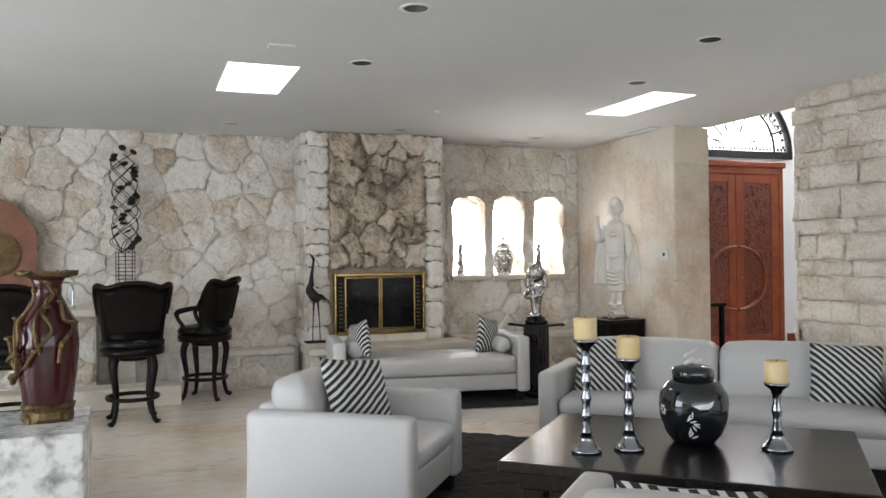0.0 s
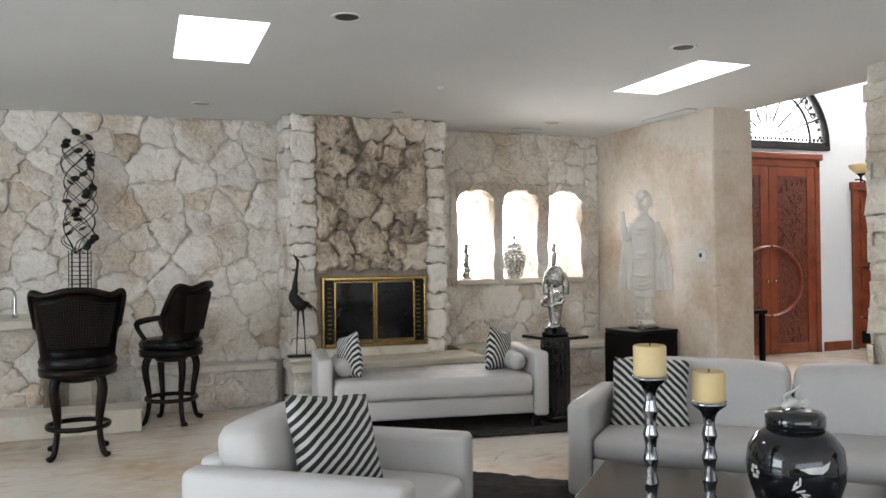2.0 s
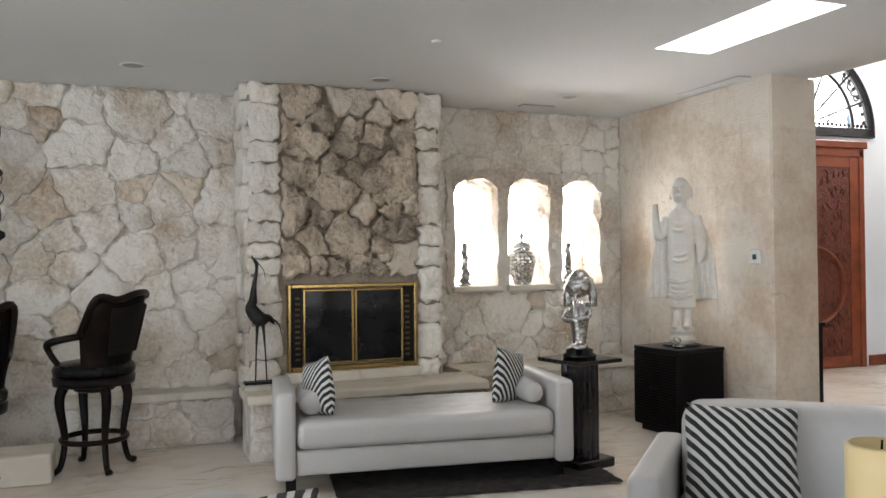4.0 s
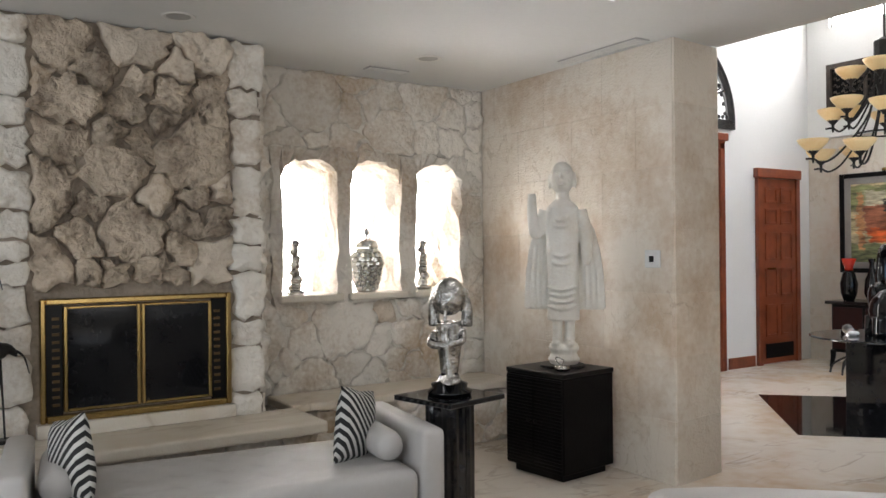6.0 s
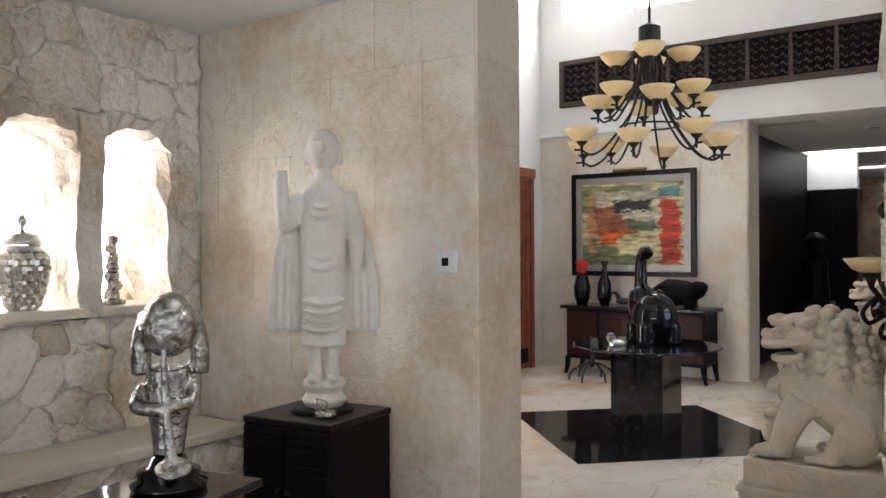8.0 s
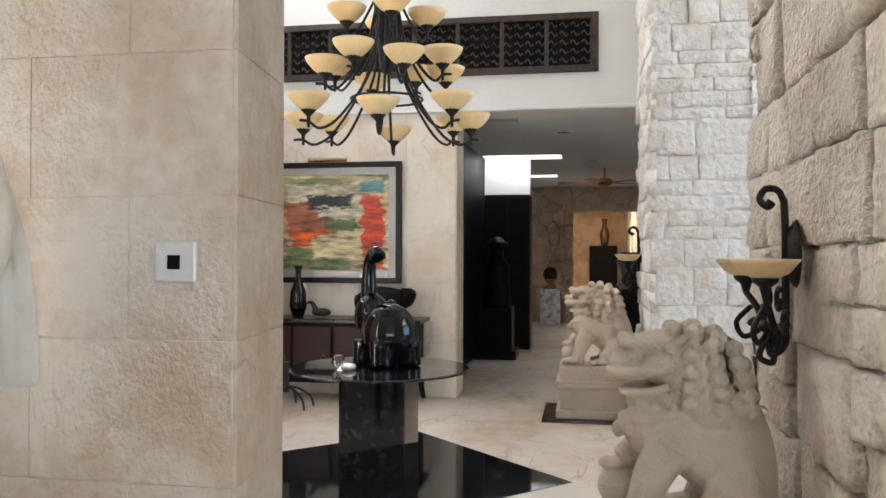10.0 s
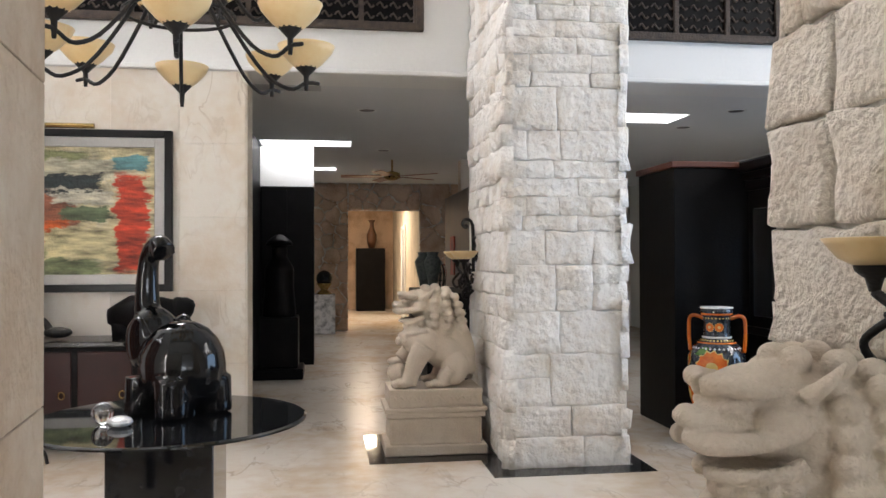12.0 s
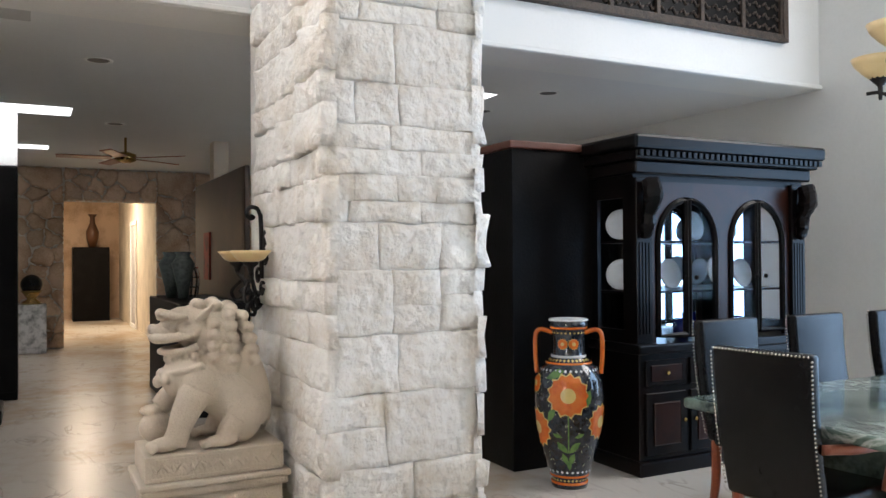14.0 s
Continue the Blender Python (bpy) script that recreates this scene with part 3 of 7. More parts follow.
lay_stones(field(0.75, 1.95, 0.01, 0.35, 0.26, rng), on_y(8.3), ledge, coral_pick, 27, (0.01, 0.03), 0.006)

# fire doors
fire = thing("fireplace_doors", "brass framed fireplace doors with dark smoked glass", "fireplace", pose(2.822, BREAST_Y - 0.005, 0.549) @ Matrix.Diagonal((1.03, 1, 1.052, 1)))
M_SMOKE = material("smoked_glass", (0.006, 0.006, 0.007), 0.06, var=(0.01, 0.01, 0.01), spec=0.25)
bm = bmesh.new()
for a in ((-0.5, -0.472, 0, 0.63), (0.472, 0.5, 0, 0.63), (-0.472, 0.472, 0.6, 0.63), (-0.472, 0.472, 0, 0.035)):
    add_box(bm, a[0], a[1], -0.06, 0, a[2], a[3], 0.006)
part("frame", bm, M_BRASS, fire, "polished brass frame")
for s in (-1, 1):
    d = part("door", box(s * 0.012, s * 0.38, -0.045, -0.03, 0.06, 0.575), M_SMOKE, fire, "dark smoked glass door")
    bm = bmesh.new()
    for a in ((0.003, 0.022, 0.05, 0.59), (0.368, 0.388, 0.05, 0.59), (0.022, 0.368, 0.05, 0.066), (0.022, 0.368, 0.576, 0.59)):
        add_box(bm, s * a[0], s * a[1], -0.055, -0.028, a[2], a[3], 0.004)
    part("door_frame", bm, M_BRASS, d, "brass door frame")
    side = part("side_panel", box(s * 0.39, s * 0.471, -0.03, -0.02, 0.036, 0.599), M_BLACK, fire, "black vent strip")
    bm = bmesh.new()
    for k in range(12):
        add_box(bm, s * 0.405, s * 0.44, -0.035, -0.03, 0.08 + k * 0.04, 0.095 + k * 0.04)
    tagged(part("vent_slats", bm, M_BRONZE, side), kind="stuff")
poker = thing("fire_poker", "thin rusty iron poker leaning on the stone", "poker", pose(3.62, 8.4, 0.47))
part("rod", tube([(0, 0, 0), (-0.01, 0.03, 0.2), (-0.03, 0.08, 0.32), (-0.06, 0.08, 0.34)], 0.008), material("rust", (0.16, 0.07, 0.03), 0.8), poker)

# ---- the travertine wall ----
wall_s = setting("wall_statue", add_prism(bmesh.new(), [(5.625, 6.55, 0), (6.10, 6.605, 0), (6.10, 9.0, 0), (5.625, 9.0, 0)], (0, 0, H)), M_MORTAR, "smooth beige travertine clad wall end", "wall")
TILE = {}


def tile(w, h, mat, parent, m):
    key = (round(w, 3), round(h, 3), mat.name)
    if key not in TILE:
        TILE[key] = mesh_of(box(-w / 2 + 0.0008, w / 2 - 0.0008, -0.006, 0.006, -h / 2 + 0.0008, h / 2 - 0.0008, 0.001), "tile")
        TILE[key].materials.append(mat)
    ob = new("tile", TILE[key])
    ob.parent = parent
    ob.matrix_local = m


for k in range(7):
    h = 0.39
    z = 0.195 + k * h
    off = 0.3 if k % 2 else 0.0
    y = 6.55
    while y < WALL_Y - 0.01:
        w = min(0.6 if y > 6.56 or not off else 0.3, WALL_Y - y)
        tile(w, h, M_TRAV, wall_s, pose(5.622, y + w / 2, z, 0, 0, 90))
        y += w
    tile(0.48, h, M_TRAV, wall_s, pose(5.862, 6.573, z, 0, 0, 6.6))

# ---- stone pier with its lion, and the white column ----
pier = setting("wall_pier", box(5.65, 7.36, 3.9, 4.85, 0, HIGH), M_MORTAR, "pier of rough pitted limestone blocks", "pier")
rng = random.Random(31)
lay_stones(courses(3.9, 4.88, 0.0, H + 0.02, rng), on_x(5.65, -1), pier, lambda c, r: M_PIER, 32, (0.02, 0.055), 0.005, False, 0.01)
lay_stones(courses(5.62, 7.4, 0.0, 3.6, rng, (0.2, 0.28, 0.36), (0.26, 0.55)), lambda u, v, out: (u, 4.85 + out, v), pier, lambda c, r: M_PIER, 34, (0.02, 0.06), 0.006, False, 0.012)
lay_stones(courses(3.9, 4.88, 0.0, 3.6, rng), on_x(7.36, 1), pier, lambda c, r: M_PIER, 35, (0.02, 0.055), 0.005, False, 0.01)
setting("wall_divider", box(5.65, 5.85, -4.6, 3.9, 0, HIGH), M_PLASTER, "white plaster dividing wall", "wall")
col = setting("column", box(10.15, 11.62, 4.34, 5.09, 0, HIGH), M_MORTARW, "whitewashed square column of rough stone blocks", "column")
rng = random.Random(41)
lay_stones(courses(4.32, 5.12, 0.0, 4.4, rng, (0.11, 0.2, 0.3), (0.2, 0.5)), on_x(10.15, -1), col, lambda c, r: M_WHITESTONE, 42, (0.016, 0.028), 0.0, False, 0.01)
lay_stones(courses(10.12, 11.38, 0.0, 4.4, rng, (0.14, 0.2, 0.28), (0.22, 0.5)), lambda u, v, out: (u, 5.09 + out, v), col, lambda c, r: M_WHITESTONE, 43, (0.018, 0.06), 0.0, False, 0.012)
lay_stones(courses(10.12, 11.05, 0.0, 3.4, rng, (0.12, 0.19, 0.26), (0.2, 0.45)), on_y(4.34), col, lambda c, r: M_WHITESTONE, 44, (0.02, 0.06), 0.004, False, 0.014)

# ---- the entrance hall's walls ----
setting("wall_above", box(5.84, 6.08, 0.19, 9.33, H + 0.352, HIGH), M_PLASTER, "white plaster wall above the openings", "wall")
setting("wall_lintel", box(5.7, 6.08, 4.85, 6.575, H + 0.001, H + 0.351), M_PLASTER, "white plaster lintel over the opening", "wall")
DX0, DX1 = 7.86, 9.68
bm = bmesh.new()
ax0, ax1, az0, az1 = 7.74, 9.82, 2.88, 3.92
add_box(bm, 6.08, ax0, 9.35, 9.6, 0, HIGH), add_box(bm, ax1, 11.85, 9.35, 9.6, 0, HIGH), add_box(bm, ax0, ax1, 9.35, 9.6, 0, az0)
top = [((ax0 + ax1) / 2 + 1.04 * math.cos(math.pi * i / 16), az0 + 1.04 * math.sin(math.pi * i / 16)) for i in range(17)]
for p, q in zip(top, top[1:]):
    add_prism(bm, [(p[0], 9.35, p[1]), (q[0], 9.35, q[1]), (q[0], 9.35, HIGH), (p[0], 9.35, HIGH)], (0, 0.25, 0))
setting("wall_front", bm, M_PLASTER, "tall white plaster entrance wall", "wall")
tagged(setting("backdrop", box(7.2, 10.4, 10.2, 10.22, 2.4, 4.4), M_ENTRY), "bright sky outside the arched window", "backdrop")
pw = setting("wall_picture", box(11.42, 11.85, 6.87, 9.35, 0, 2.8), M_MORTAR, "pale travertine clad wall under the gallery", "wall")
for k in range(5):
    for j in range(5):
        w = 2.48 / 5
        tile(w, 0.56, M_TRAVW, pw, pose(11.416, 6.87 + w * (j + 0.5), 0.28 + 0.56 * k, 0, 0, 90))
for k in range(5):
    tile(0.42, 0.56, M_TRAVW, pw, pose(11.635, 6.865, 0.28 + 0.56 * k))
bm = bmesh.new()
add_box(bm, 11.40, 11.85, 0.19, 9.35, 2.8, 4.18), add_box(bm, 11.40, 11.85, 0.19, 7.2, 4.18, HIGH)
add_box(bm, 11.40, 11.85, 9.05, 9.35, 4.18, HIGH), add_box(bm, 11.40, 11.85, 7.2, 9.05, 5.1, HIGH)
bal = setting("wall_gallery", bm, M_PLASTER, "white plaster gallery front with a thin ledge", "wall")
bm = bmesh.new()
add_box(bm, 11.365, 11.399, 5.1, 9.35, 2.8, 2.835, 0.006), add_box(bm, 11.365, 11.399, 0.19, 4.25, 2.8, 2.835, 0.006)
part("ledge", bm, M_PLASTER, bal)
win = setting("window_2", box(11.50, 11.51, 7.2, 9.05, 4.18, 5.1), M_DAY, "high window white with daylight", "window")
bm = bmesh.new()
for y in (7.2, 8.12, 9.05):
    add_box(bm, 11.44, 11.50, y - 0.02, y + 0.02, 4.18, 5.1)
add_box(bm, 11.44, 11.50, 7.2, 9.05, 4.18, 4.21)
part("window_frame", bm, M_PLASTER, win)
bm = bmesh.new()
add_box(bm, 6.08, DX0 - 0.08, 9.325, 9.349, 0, 0.13, 0.005), add_box(bm, DX1 + 0.08, 10.25, 9.325, 9.349, 0, 0.13, 0.005)
setting("baseboard", bm, M_MAHOG, "dark red wooden baseboard", "baseboard")

# black granite inlays in the floor
bm = bmesh.new()
add_prism(bm, [(7.42, 6.92, 0.0), (8.64, 5.70, 0.0), (9.86, 6.92, 0.0), (8.64, 8.14, 0.0)], (0, 0, 0.004))
setting("floor_inlay", bm, M_GRANITE, "polished black granite diamond set in the floor", "floor inlay")
bm = bmesh.new()
add_box(bm, 9.95, 10.12, 4.18, 5.235, 0, 0.004), add_box(bm, 10.12, 10.7, 4.18, 4.27, 0, 0.004), add_box(bm, 10.12, 10.4, 5.1, 5.235, 0, 0.004)
add_box(bm, 10.4, 10.56, 5.1, 5.98, 0, 0.004), add_box(bm, 10.56, 11.3, 5.86, 5.98, 0, 0.004)
setting("floor_border", bm, M_GRANITE, "black granite border round the column", "floor inlay")

# ---- the hall beyond ----
setting("wall_hall_side", box(11.86, 16.1, 7.1, 7.3, 0, HALL), M_BLACKMATT, "black panelled hall wall", "wall")
setting("wall_hall_north", box(16.1, 30, 7.1, 7.3, 0, HALL), M_PLASTER, "white hall wall", "wall")
setting("wall_hall_upper", box(15.61, 15.75, 6.42, 7.1, 2.3, HALL + 0.3), M_PLASTER, "white wall over the black cabinet lit by the skylight", "wall")
far = bmesh.new()
add_box(far, 20.6, 20.8, 5.85, 7.1, 0, HALL), add_box(far, 20.6, 20.8, 0.2, 4.47, 0, HALL), add_box(far, 20.6, 20.8, 4.47, 5.85, 2.3, HALL)
far = setting("wall_far", far, M_MORTAR, "far wall of warm rubble stone", "wall")
rng = random.Random(51)
M_WARM = material("warm_rubble", (0.68, 0.51, 0.37), 0.9, var=(0.44, 0.28, 0.17), scale=3, amount=0.4, bump=0.7, bump_scale=25, jitter=0.2)
for a, b, c, d in ((5.85, 7.05, 0.0, HALL), (1.9, 4.47, 0.0, HALL), (4.47, 5.85, 2.3, HALL)):
    lay_stones(field(a, b, c, d, 0.4, rng), on_x(20.6, -1), far, lambda c, r: M_WARM, 52, (0.03, 0.07), 0.008)
setting("wall_niche", box(27.2, 27.4, 3.5, 7.1, 0, HALL), M_WARM, "rubble stone wall at the end of the passage", "wall")
setting("wall_passage", box(20.8, 27.2, 4.3, 4.45, 0, HALL), material("cream_paint", (0.7, 0.62, 0.5), 0.8), "cream painted passage wall", "wall")
setting("wall_passage", box(20.8, 27.2, 6.3, 6.4, 0, HALL), M_PLASTER, "cream painted passage wall", "wall")
setting("wall_east", box(29.8, 30, -0.8, 7.1, 0, HALL), M_PLASTER, "plain white end wall", "wall")


# ---- living room: seating ----
def rounded(x0, x1, y0, y1, z0, z1, r=0.04, seg=3, puff=0.0):
    """An upholstered block with rounded edges; puff swells its middle."""
    bm = box(x0, x1, y0, y1, z0, z1, min(r, 0.49 * min(abs(x1 - x0), abs(y1 - y0), abs(z1 - z0))), seg)
    if puff:
        bmesh.ops.subdivide_edges(bm, edges=[e for e in bm.edges if e.calc_length() > 0.12], cuts=5, use_grid_fill=True)
        cx, cy, cz = (x0 + x1) / 2, (y0 + y1) / 2, (z0 + z1) / 2
        for v in bm.verts:
            u = Vector(((v.co.x - cx) / (x1 - x0) * 2, (v.co.y - cy) / (y1 - y0) * 2, (v.co.z - cz) / (z1 - z0) * 2))
            if abs(u.z) > 0.9:
                v.co.z += puff * math.copysign(1, u.z) * (1 - u.x ** 4) * (1 - u.y ** 4)
            if abs(u.y) > 0.9:
                v.co.y += puff * 0.6 * math.copysign(1, u.y) * (1 - u.x ** 4) * (1 - u.z ** 2)
    return bm


def pillow(name, size, thick, mat, m, label):
    """A square scatter cushion, full in the middle and pinched at the corners."""
    n, bm = 14, bmesh.new()
    for s in (-1, 1):
        grid = {}
        for i in range(n + 1):
            for j in range(n + 1):
                u, v = 2 * i / n - 1, 2 * j / n - 1
                bulge = ((1 - u * u) * (1 - v * v)) ** 0.42
                pinch = 1 - 0.07 * (1 - abs(u * v))
                grid[i, j] = bm.verts.new((u * size / 2 * pinch, s * thick / 2 * bulge, v * size / 2 * pinch))
        for i in range(n):
            for j in range(n):
                bm.faces.new((grid[i, j], grid[i + 1, j], grid[i + 1, j + 1], grid[i, j + 1]))
    bmesh.ops.remove_doubles(bm, verts=bm.verts, dist=1e-4)
    roughen(bm, 0.012, 6, size * 7)
    ob = tagged(part(name, bm, mat, smooth=True), label, "cushion")
    ob.matrix_world = m
    return ob


def sofa(label, m, length, depth, seats, back_h=0.76, arm_h=0.60, seat_h=0.43, arm_w=0.13, group=""):
    """Local x along the seat, the front towards -y."""
    s = thing("sofa" if seats > 1 else "armchair", label, "sofa" if seats > 1 else "armchair", m, group)
    a, d = length / 2, depth / 2
    part("base", rounded(-a + arm_w, a - arm_w, -d + 0.03, d - 0.06, 0.12, 0.30, 0.02), M_LEATHER, s, smooth=True)
    for e in (-1, 1):
        part("armrest", rounded(e * a, e * (a - arm_w), -d, d, 0.10, arm_h, 0.035), M_LEATHER, s, smooth=True)
    part("back_frame", rounded(-a + arm_w, a - arm_w, d - 0.12, d, 0.12, arm_h + 0.02, 0.03), M_LEATHER, s, smooth=True)
    w = (length - 2 * arm_w) / seats
    for k in range(seats):
        x = -a + arm_w + k * w
        part("seat_cushion", rounded(x + 0.006, x + w - 0.006, -d + 0.01, d - 0.3, 0.30, seat_h, 0.045, 3, 0.02), M_LEATHER, s, smooth=True)
        bm = rounded(x + 0.006, x + w - 0.006, d - 0.33, d - 0.1, seat_h - 0.06, back_h, 0.06, 3, 0.025)
        for v in bm.verts:
            v.co.y += 0.16 * (v.co.z - seat_h)
        part("back_cushion", bm, M_LEATHER, s, smooth=True)
    for x in (-a + 0.08, a - 0.08):
        for y in (-d + 0.08, d - 0.08):
            part("leg", box(x - 0.035, x + 0.035, y - 0.035, y + 0.035, 0, 0.12, 0.004), M_BLACK, s, "black wooden block foot")
    return s


ROT = -43.7
sofa_m = pose(3.996, 3.927, 0, 0, 0, ROT)
sofa("white leather two-seat sofa with square arms facing the coffee table", sofa_m, 2.25, 0.84, 2)
sofa("white leather armchair with a low back beside the coffee table", pose(1.53, 3.87, 0, 0, 0, 53), 0.96, 0.91, 1, 0.73, 0.60)
sofa("white leather two-seat sofa seen from behind", pose(2.382, 1.201, 0, 0, 0, 180 + ROT), 2.0, 0.84, 2, 0.68, 0.58)


def on(m, x, y, z, *r):
    return m @ pose(x, y, z, *r)


pillow("cushion", 0.43, 0.15, M_STRIPE, on(sofa_m, -0.74, -0.02, 0.60, -24, 0, 4), "black cushion with thin diagonal white stripes on the sofa")
pillow("cushion", 0.43, 0.15, M_STRIPE, on(sofa_m, 0.78, 0.0, 0.60, -24, 0, -3), "black cushion with thin diagonal white stripes on the sofa")
pillow("cushion", 0.44, 0.15, M_STRIPE2, on(pose(1.52, 3.87, 0, 0, 0, 53), -0.02, 0.0, 0.62, -24, 6, -28), "black cushion with wavy white stripes on the armchair")
pillow("cushion", 0.44, 0.15, M_STRIPE2, on(pose(2.382, 1.201, 0, 0, 0, 180 + ROT), 0.55, 0.02, 0.5, -24, 0, 0), "black cushion with wavy white stripes")

# daybed
DB = pose(2.97, 6.895, 0, 0, 0, -8)
day = thing("daybed", "white leather tufted daybed with low square ends by the hearth", "daybed", DB)
L2, D2 = 0.93, 0.40
for e in (-1, 1):
    part("end_panel", rounded(e * L2, e * (L2 - 0.12), -D2, D2, 0.10, 0.62, 0.03), M_LEATHER, day, smooth=True)
part("base", rounded(-L2 + 0.12, L2 - 0.12, -D2 + 0.03, D2 - 0.02, 0.12, 0.27, 0.02), M_LEATHER, day, smooth=True)
bm = rounded(-L2 + 0.125, L2 - 0.125, -D2 + 0.005, D2, 0.272, 0.44, 0.05, 4)
bmesh.ops.subdivide_edges(bm, edges=[e for e in bm.edges if e.calc_length() > 0.3], cuts=23, use_grid_fill=True)
for v in bm.verts:
    if v.co.z > 0.43 and abs(v.co.x) < 0.7 and abs(v.co.y) < 0.28:
        v.co.z += 0.012 - 0.03 * (abs(math.cos(math.pi * v.co.x / 0.2)) * abs(math.cos(math.pi * v.co.y / 0.2))) ** 6
part("mattress", bm, M_LEATHER, day, "tufted white leather mattress", smooth=True)
for x in (-L2 + 0.09, L2 - 0.09):
    for y in (-D2 + 0.07, D2 - 0.07):
        part("leg", box(x - 0.03, x + 0.03, y - 0.03, y + 0.03, 0, 0.12, 0.003), M_BLACK, day, "black block foot")
for e in (-1, 1):
    bm = tube([(0, -0.27, 0), (0, -0.2, 0), (0, 0.2, 0), (0, 0.27, 0)], [0.05, 0.075, 0.075, 0.05], 14)
    b = tagged(part("bolster", bm, M_LEATHER, smooth=True), "small white leather bolster against the daybed end", "bolster")
    b.matrix_world = on(DB, e * 0.71, 0, 0.525)
    pillow("cushion", 0.36, 0.13, M_STRIPE2 if e < 0 else M_STRIPE, on(DB, e * (0.66 if e < 0 else 0.6), -0.1 + 0.04 * e, 0.60, 0, e * 14, e * (70 if e < 0 else 44)), "small black and white striped cushion on the daybed")

# rugs
bm = bmesh.new()
bmesh.ops.create_grid(bm, x_segments=60, y_segments=60, size=0.5, matrix=Matrix.LocRotScale((0, 0, 0.014), None, (3.4, 3.0, 1)))
roughen(bm, 0.012, 30)
rug = tagged(part("rug", bm, M_RUG), "dark brown shaggy rug under the coffee table", "rug")
rug.matrix_world = pose(2.927, 3.114, 0, 0, 0, ROT)
bm = bmesh.new()
bmesh.ops.create_grid(bm, x_segments=50, y_segments=30, size=0.5, matrix=Matrix.LocRotScale((0, 0, 0.014), None, (1.75, 1.1, 1)))
roughen(bm, 0.01, 30)
rug = tagged(part("rug", bm, M_RUG), "dark shaggy rug under the daybed", "rug")
rug.matrix_world = pose(3.25, 6.8, 0, 0, 0, -8)

# coffee table
CT = pose(2.9, 2.8, 0, 0, 0, -43)
tab = thing("coffee_table", "large low espresso wood coffee table with a glossy top", "coffee table", CT)
part("tabletop", box(-0.78, 0.78, -0.61, 0.61, 0.40, 0.45, 0.006, 2), M_ESPRESSO, tab)
part("apron", box(-0.7, 0.7, -0.53, 0.53, 0.31, 0.40, 0.004), M_ESPRESSO, tab)
for x in (-0.64, 0.64):
    for y in (-0.47, 0.47):
        part("leg", box(x - 0.05, x + 0.05, y - 0.05, y + 0.05, 0, 0.31, 0.004), M_ESPRESSO, tab)


def candlestick(x, y, h, label):
    c = thing("candlestick", label, "candlestick", pose(x, y, 0.452), "candlesticks on the coffee table")
    prof = [(0.072, 0), (0.074, 0.012), (0.062, 0.02), (0.04, 0.05), (0.022, 0.09)]
    z, k = 0.09, 0
    n = max(2, round((h - 0.13) / 0.085))
    for k in range(n):
        z0 = 0.09 + (h - 0.13) * k / n
        st = (h - 0.13) / n
        prof += [(0.026, z0), (0.026, z0 + 0.006), (0.018, z0 + st * 0.45), (0.021, z0 + st * 0.8)]
    prof += [(0.03, h - 0.035), (0.058, h - 0.012), (0.06, h), (0.0, h)]
    part("stem", lathe(prof, 20), M_CHROME, c, "dark ribbed chrome stem", smooth=True)
    part("candle", lathe([(0.052, h), (0.055, h + 0.01), (0.055, h + 0.1), (0.048, h + 0.105), (0.04, h + 0.095), (0.0, h + 0.093)], 20), M_WAX, c, "cream pillar candle", smooth=True)
    part("wick", tube([(0, 0, h + 0.09), (0.002, 0, h + 0.11)], 0.002, 5), M_BLACK, c)


candlestick(2.37, 2.87, 0.535, "tall chrome candlestick with a cream pillar candle")
candlestick(2.58, 2.83, 0.44, "chrome candlestick with a cream pillar candle")
candlestick(3.22, 2.55, 0.32, "short chrome candlestick with a yellow pillar candle")

urn = thing("urn", "black glazed lidded urn inlaid with pearl birds", "urn", pose(2.965, 2.84, 0.452) @ Matrix.Diagonal((0.92, 0.92, 0.86, 1)))
UP = [(0.10, 0), (0.115, 0.01), (0.15, 0.06), (0.178, 0.15), (0.185, 0.22), (0.175, 0.29), (0.14, 0.345), (0.105, 0.365)]
part("body", lathe(UP, 36), M_URN, urn, smooth=True)
lid = part("lid", lathe([(0.108, 0.366), (0.112, 0.37), (0.112, 0.42), (0.10, 0.435), (0.05, 0.445), (0, 0.447)], 32), M_URN, urn, "black domed lid", smooth=True)
bm = tube([(-0.06, 0, 0.455), (-0.02, 0, 0.475), (0.02, 0.01, 0.46), (0.06, 0, 0.475)], [0.012, 0.022, 0.02, 0.006], 8)
add_tube(bm, [(-0.03, 0, 0.47), (-0.06, 0, 0.5), (-0.01, 0, 0.52), (0.03, 0, 0.54)], 0.006, 6)
part("knob", bm, M_PEARL, lid, "twisted pearl-coloured knob", smooth=True)


def around(profile, theta, z, off=0.0015):
    r = float(np.interp(z, [p[1] for p in profile], [p[0] for p in profile])) + off
    return (r * math.cos(theta), r * math.sin(theta), z)


def inlay(bm, profile, t0, z0, shape, size, off=0.002):
    """A flat patch laid on a turned surface; shape: points in its own plane."""
    r = float(np.interp(z0, [p[1] for p in profile], [p[0] for p in profile]))
    c = bm.verts.new(around(profile, t0, z0, off))
    inner = None
    for k in (0.25, 0.5, 0.75, 1.0):
        vs = [bm.verts.new(around(profile, t0 + k * x * size / r, z0 + k * y * size, off)) for x, y in shape]
        for i in range(len(vs)):
            j = (i + 1) % len(vs)
            bm.faces.new((vs[i], vs[j], inner[j], inner[i]) if inner else (vs[i], vs[j], c))
        inner = vs


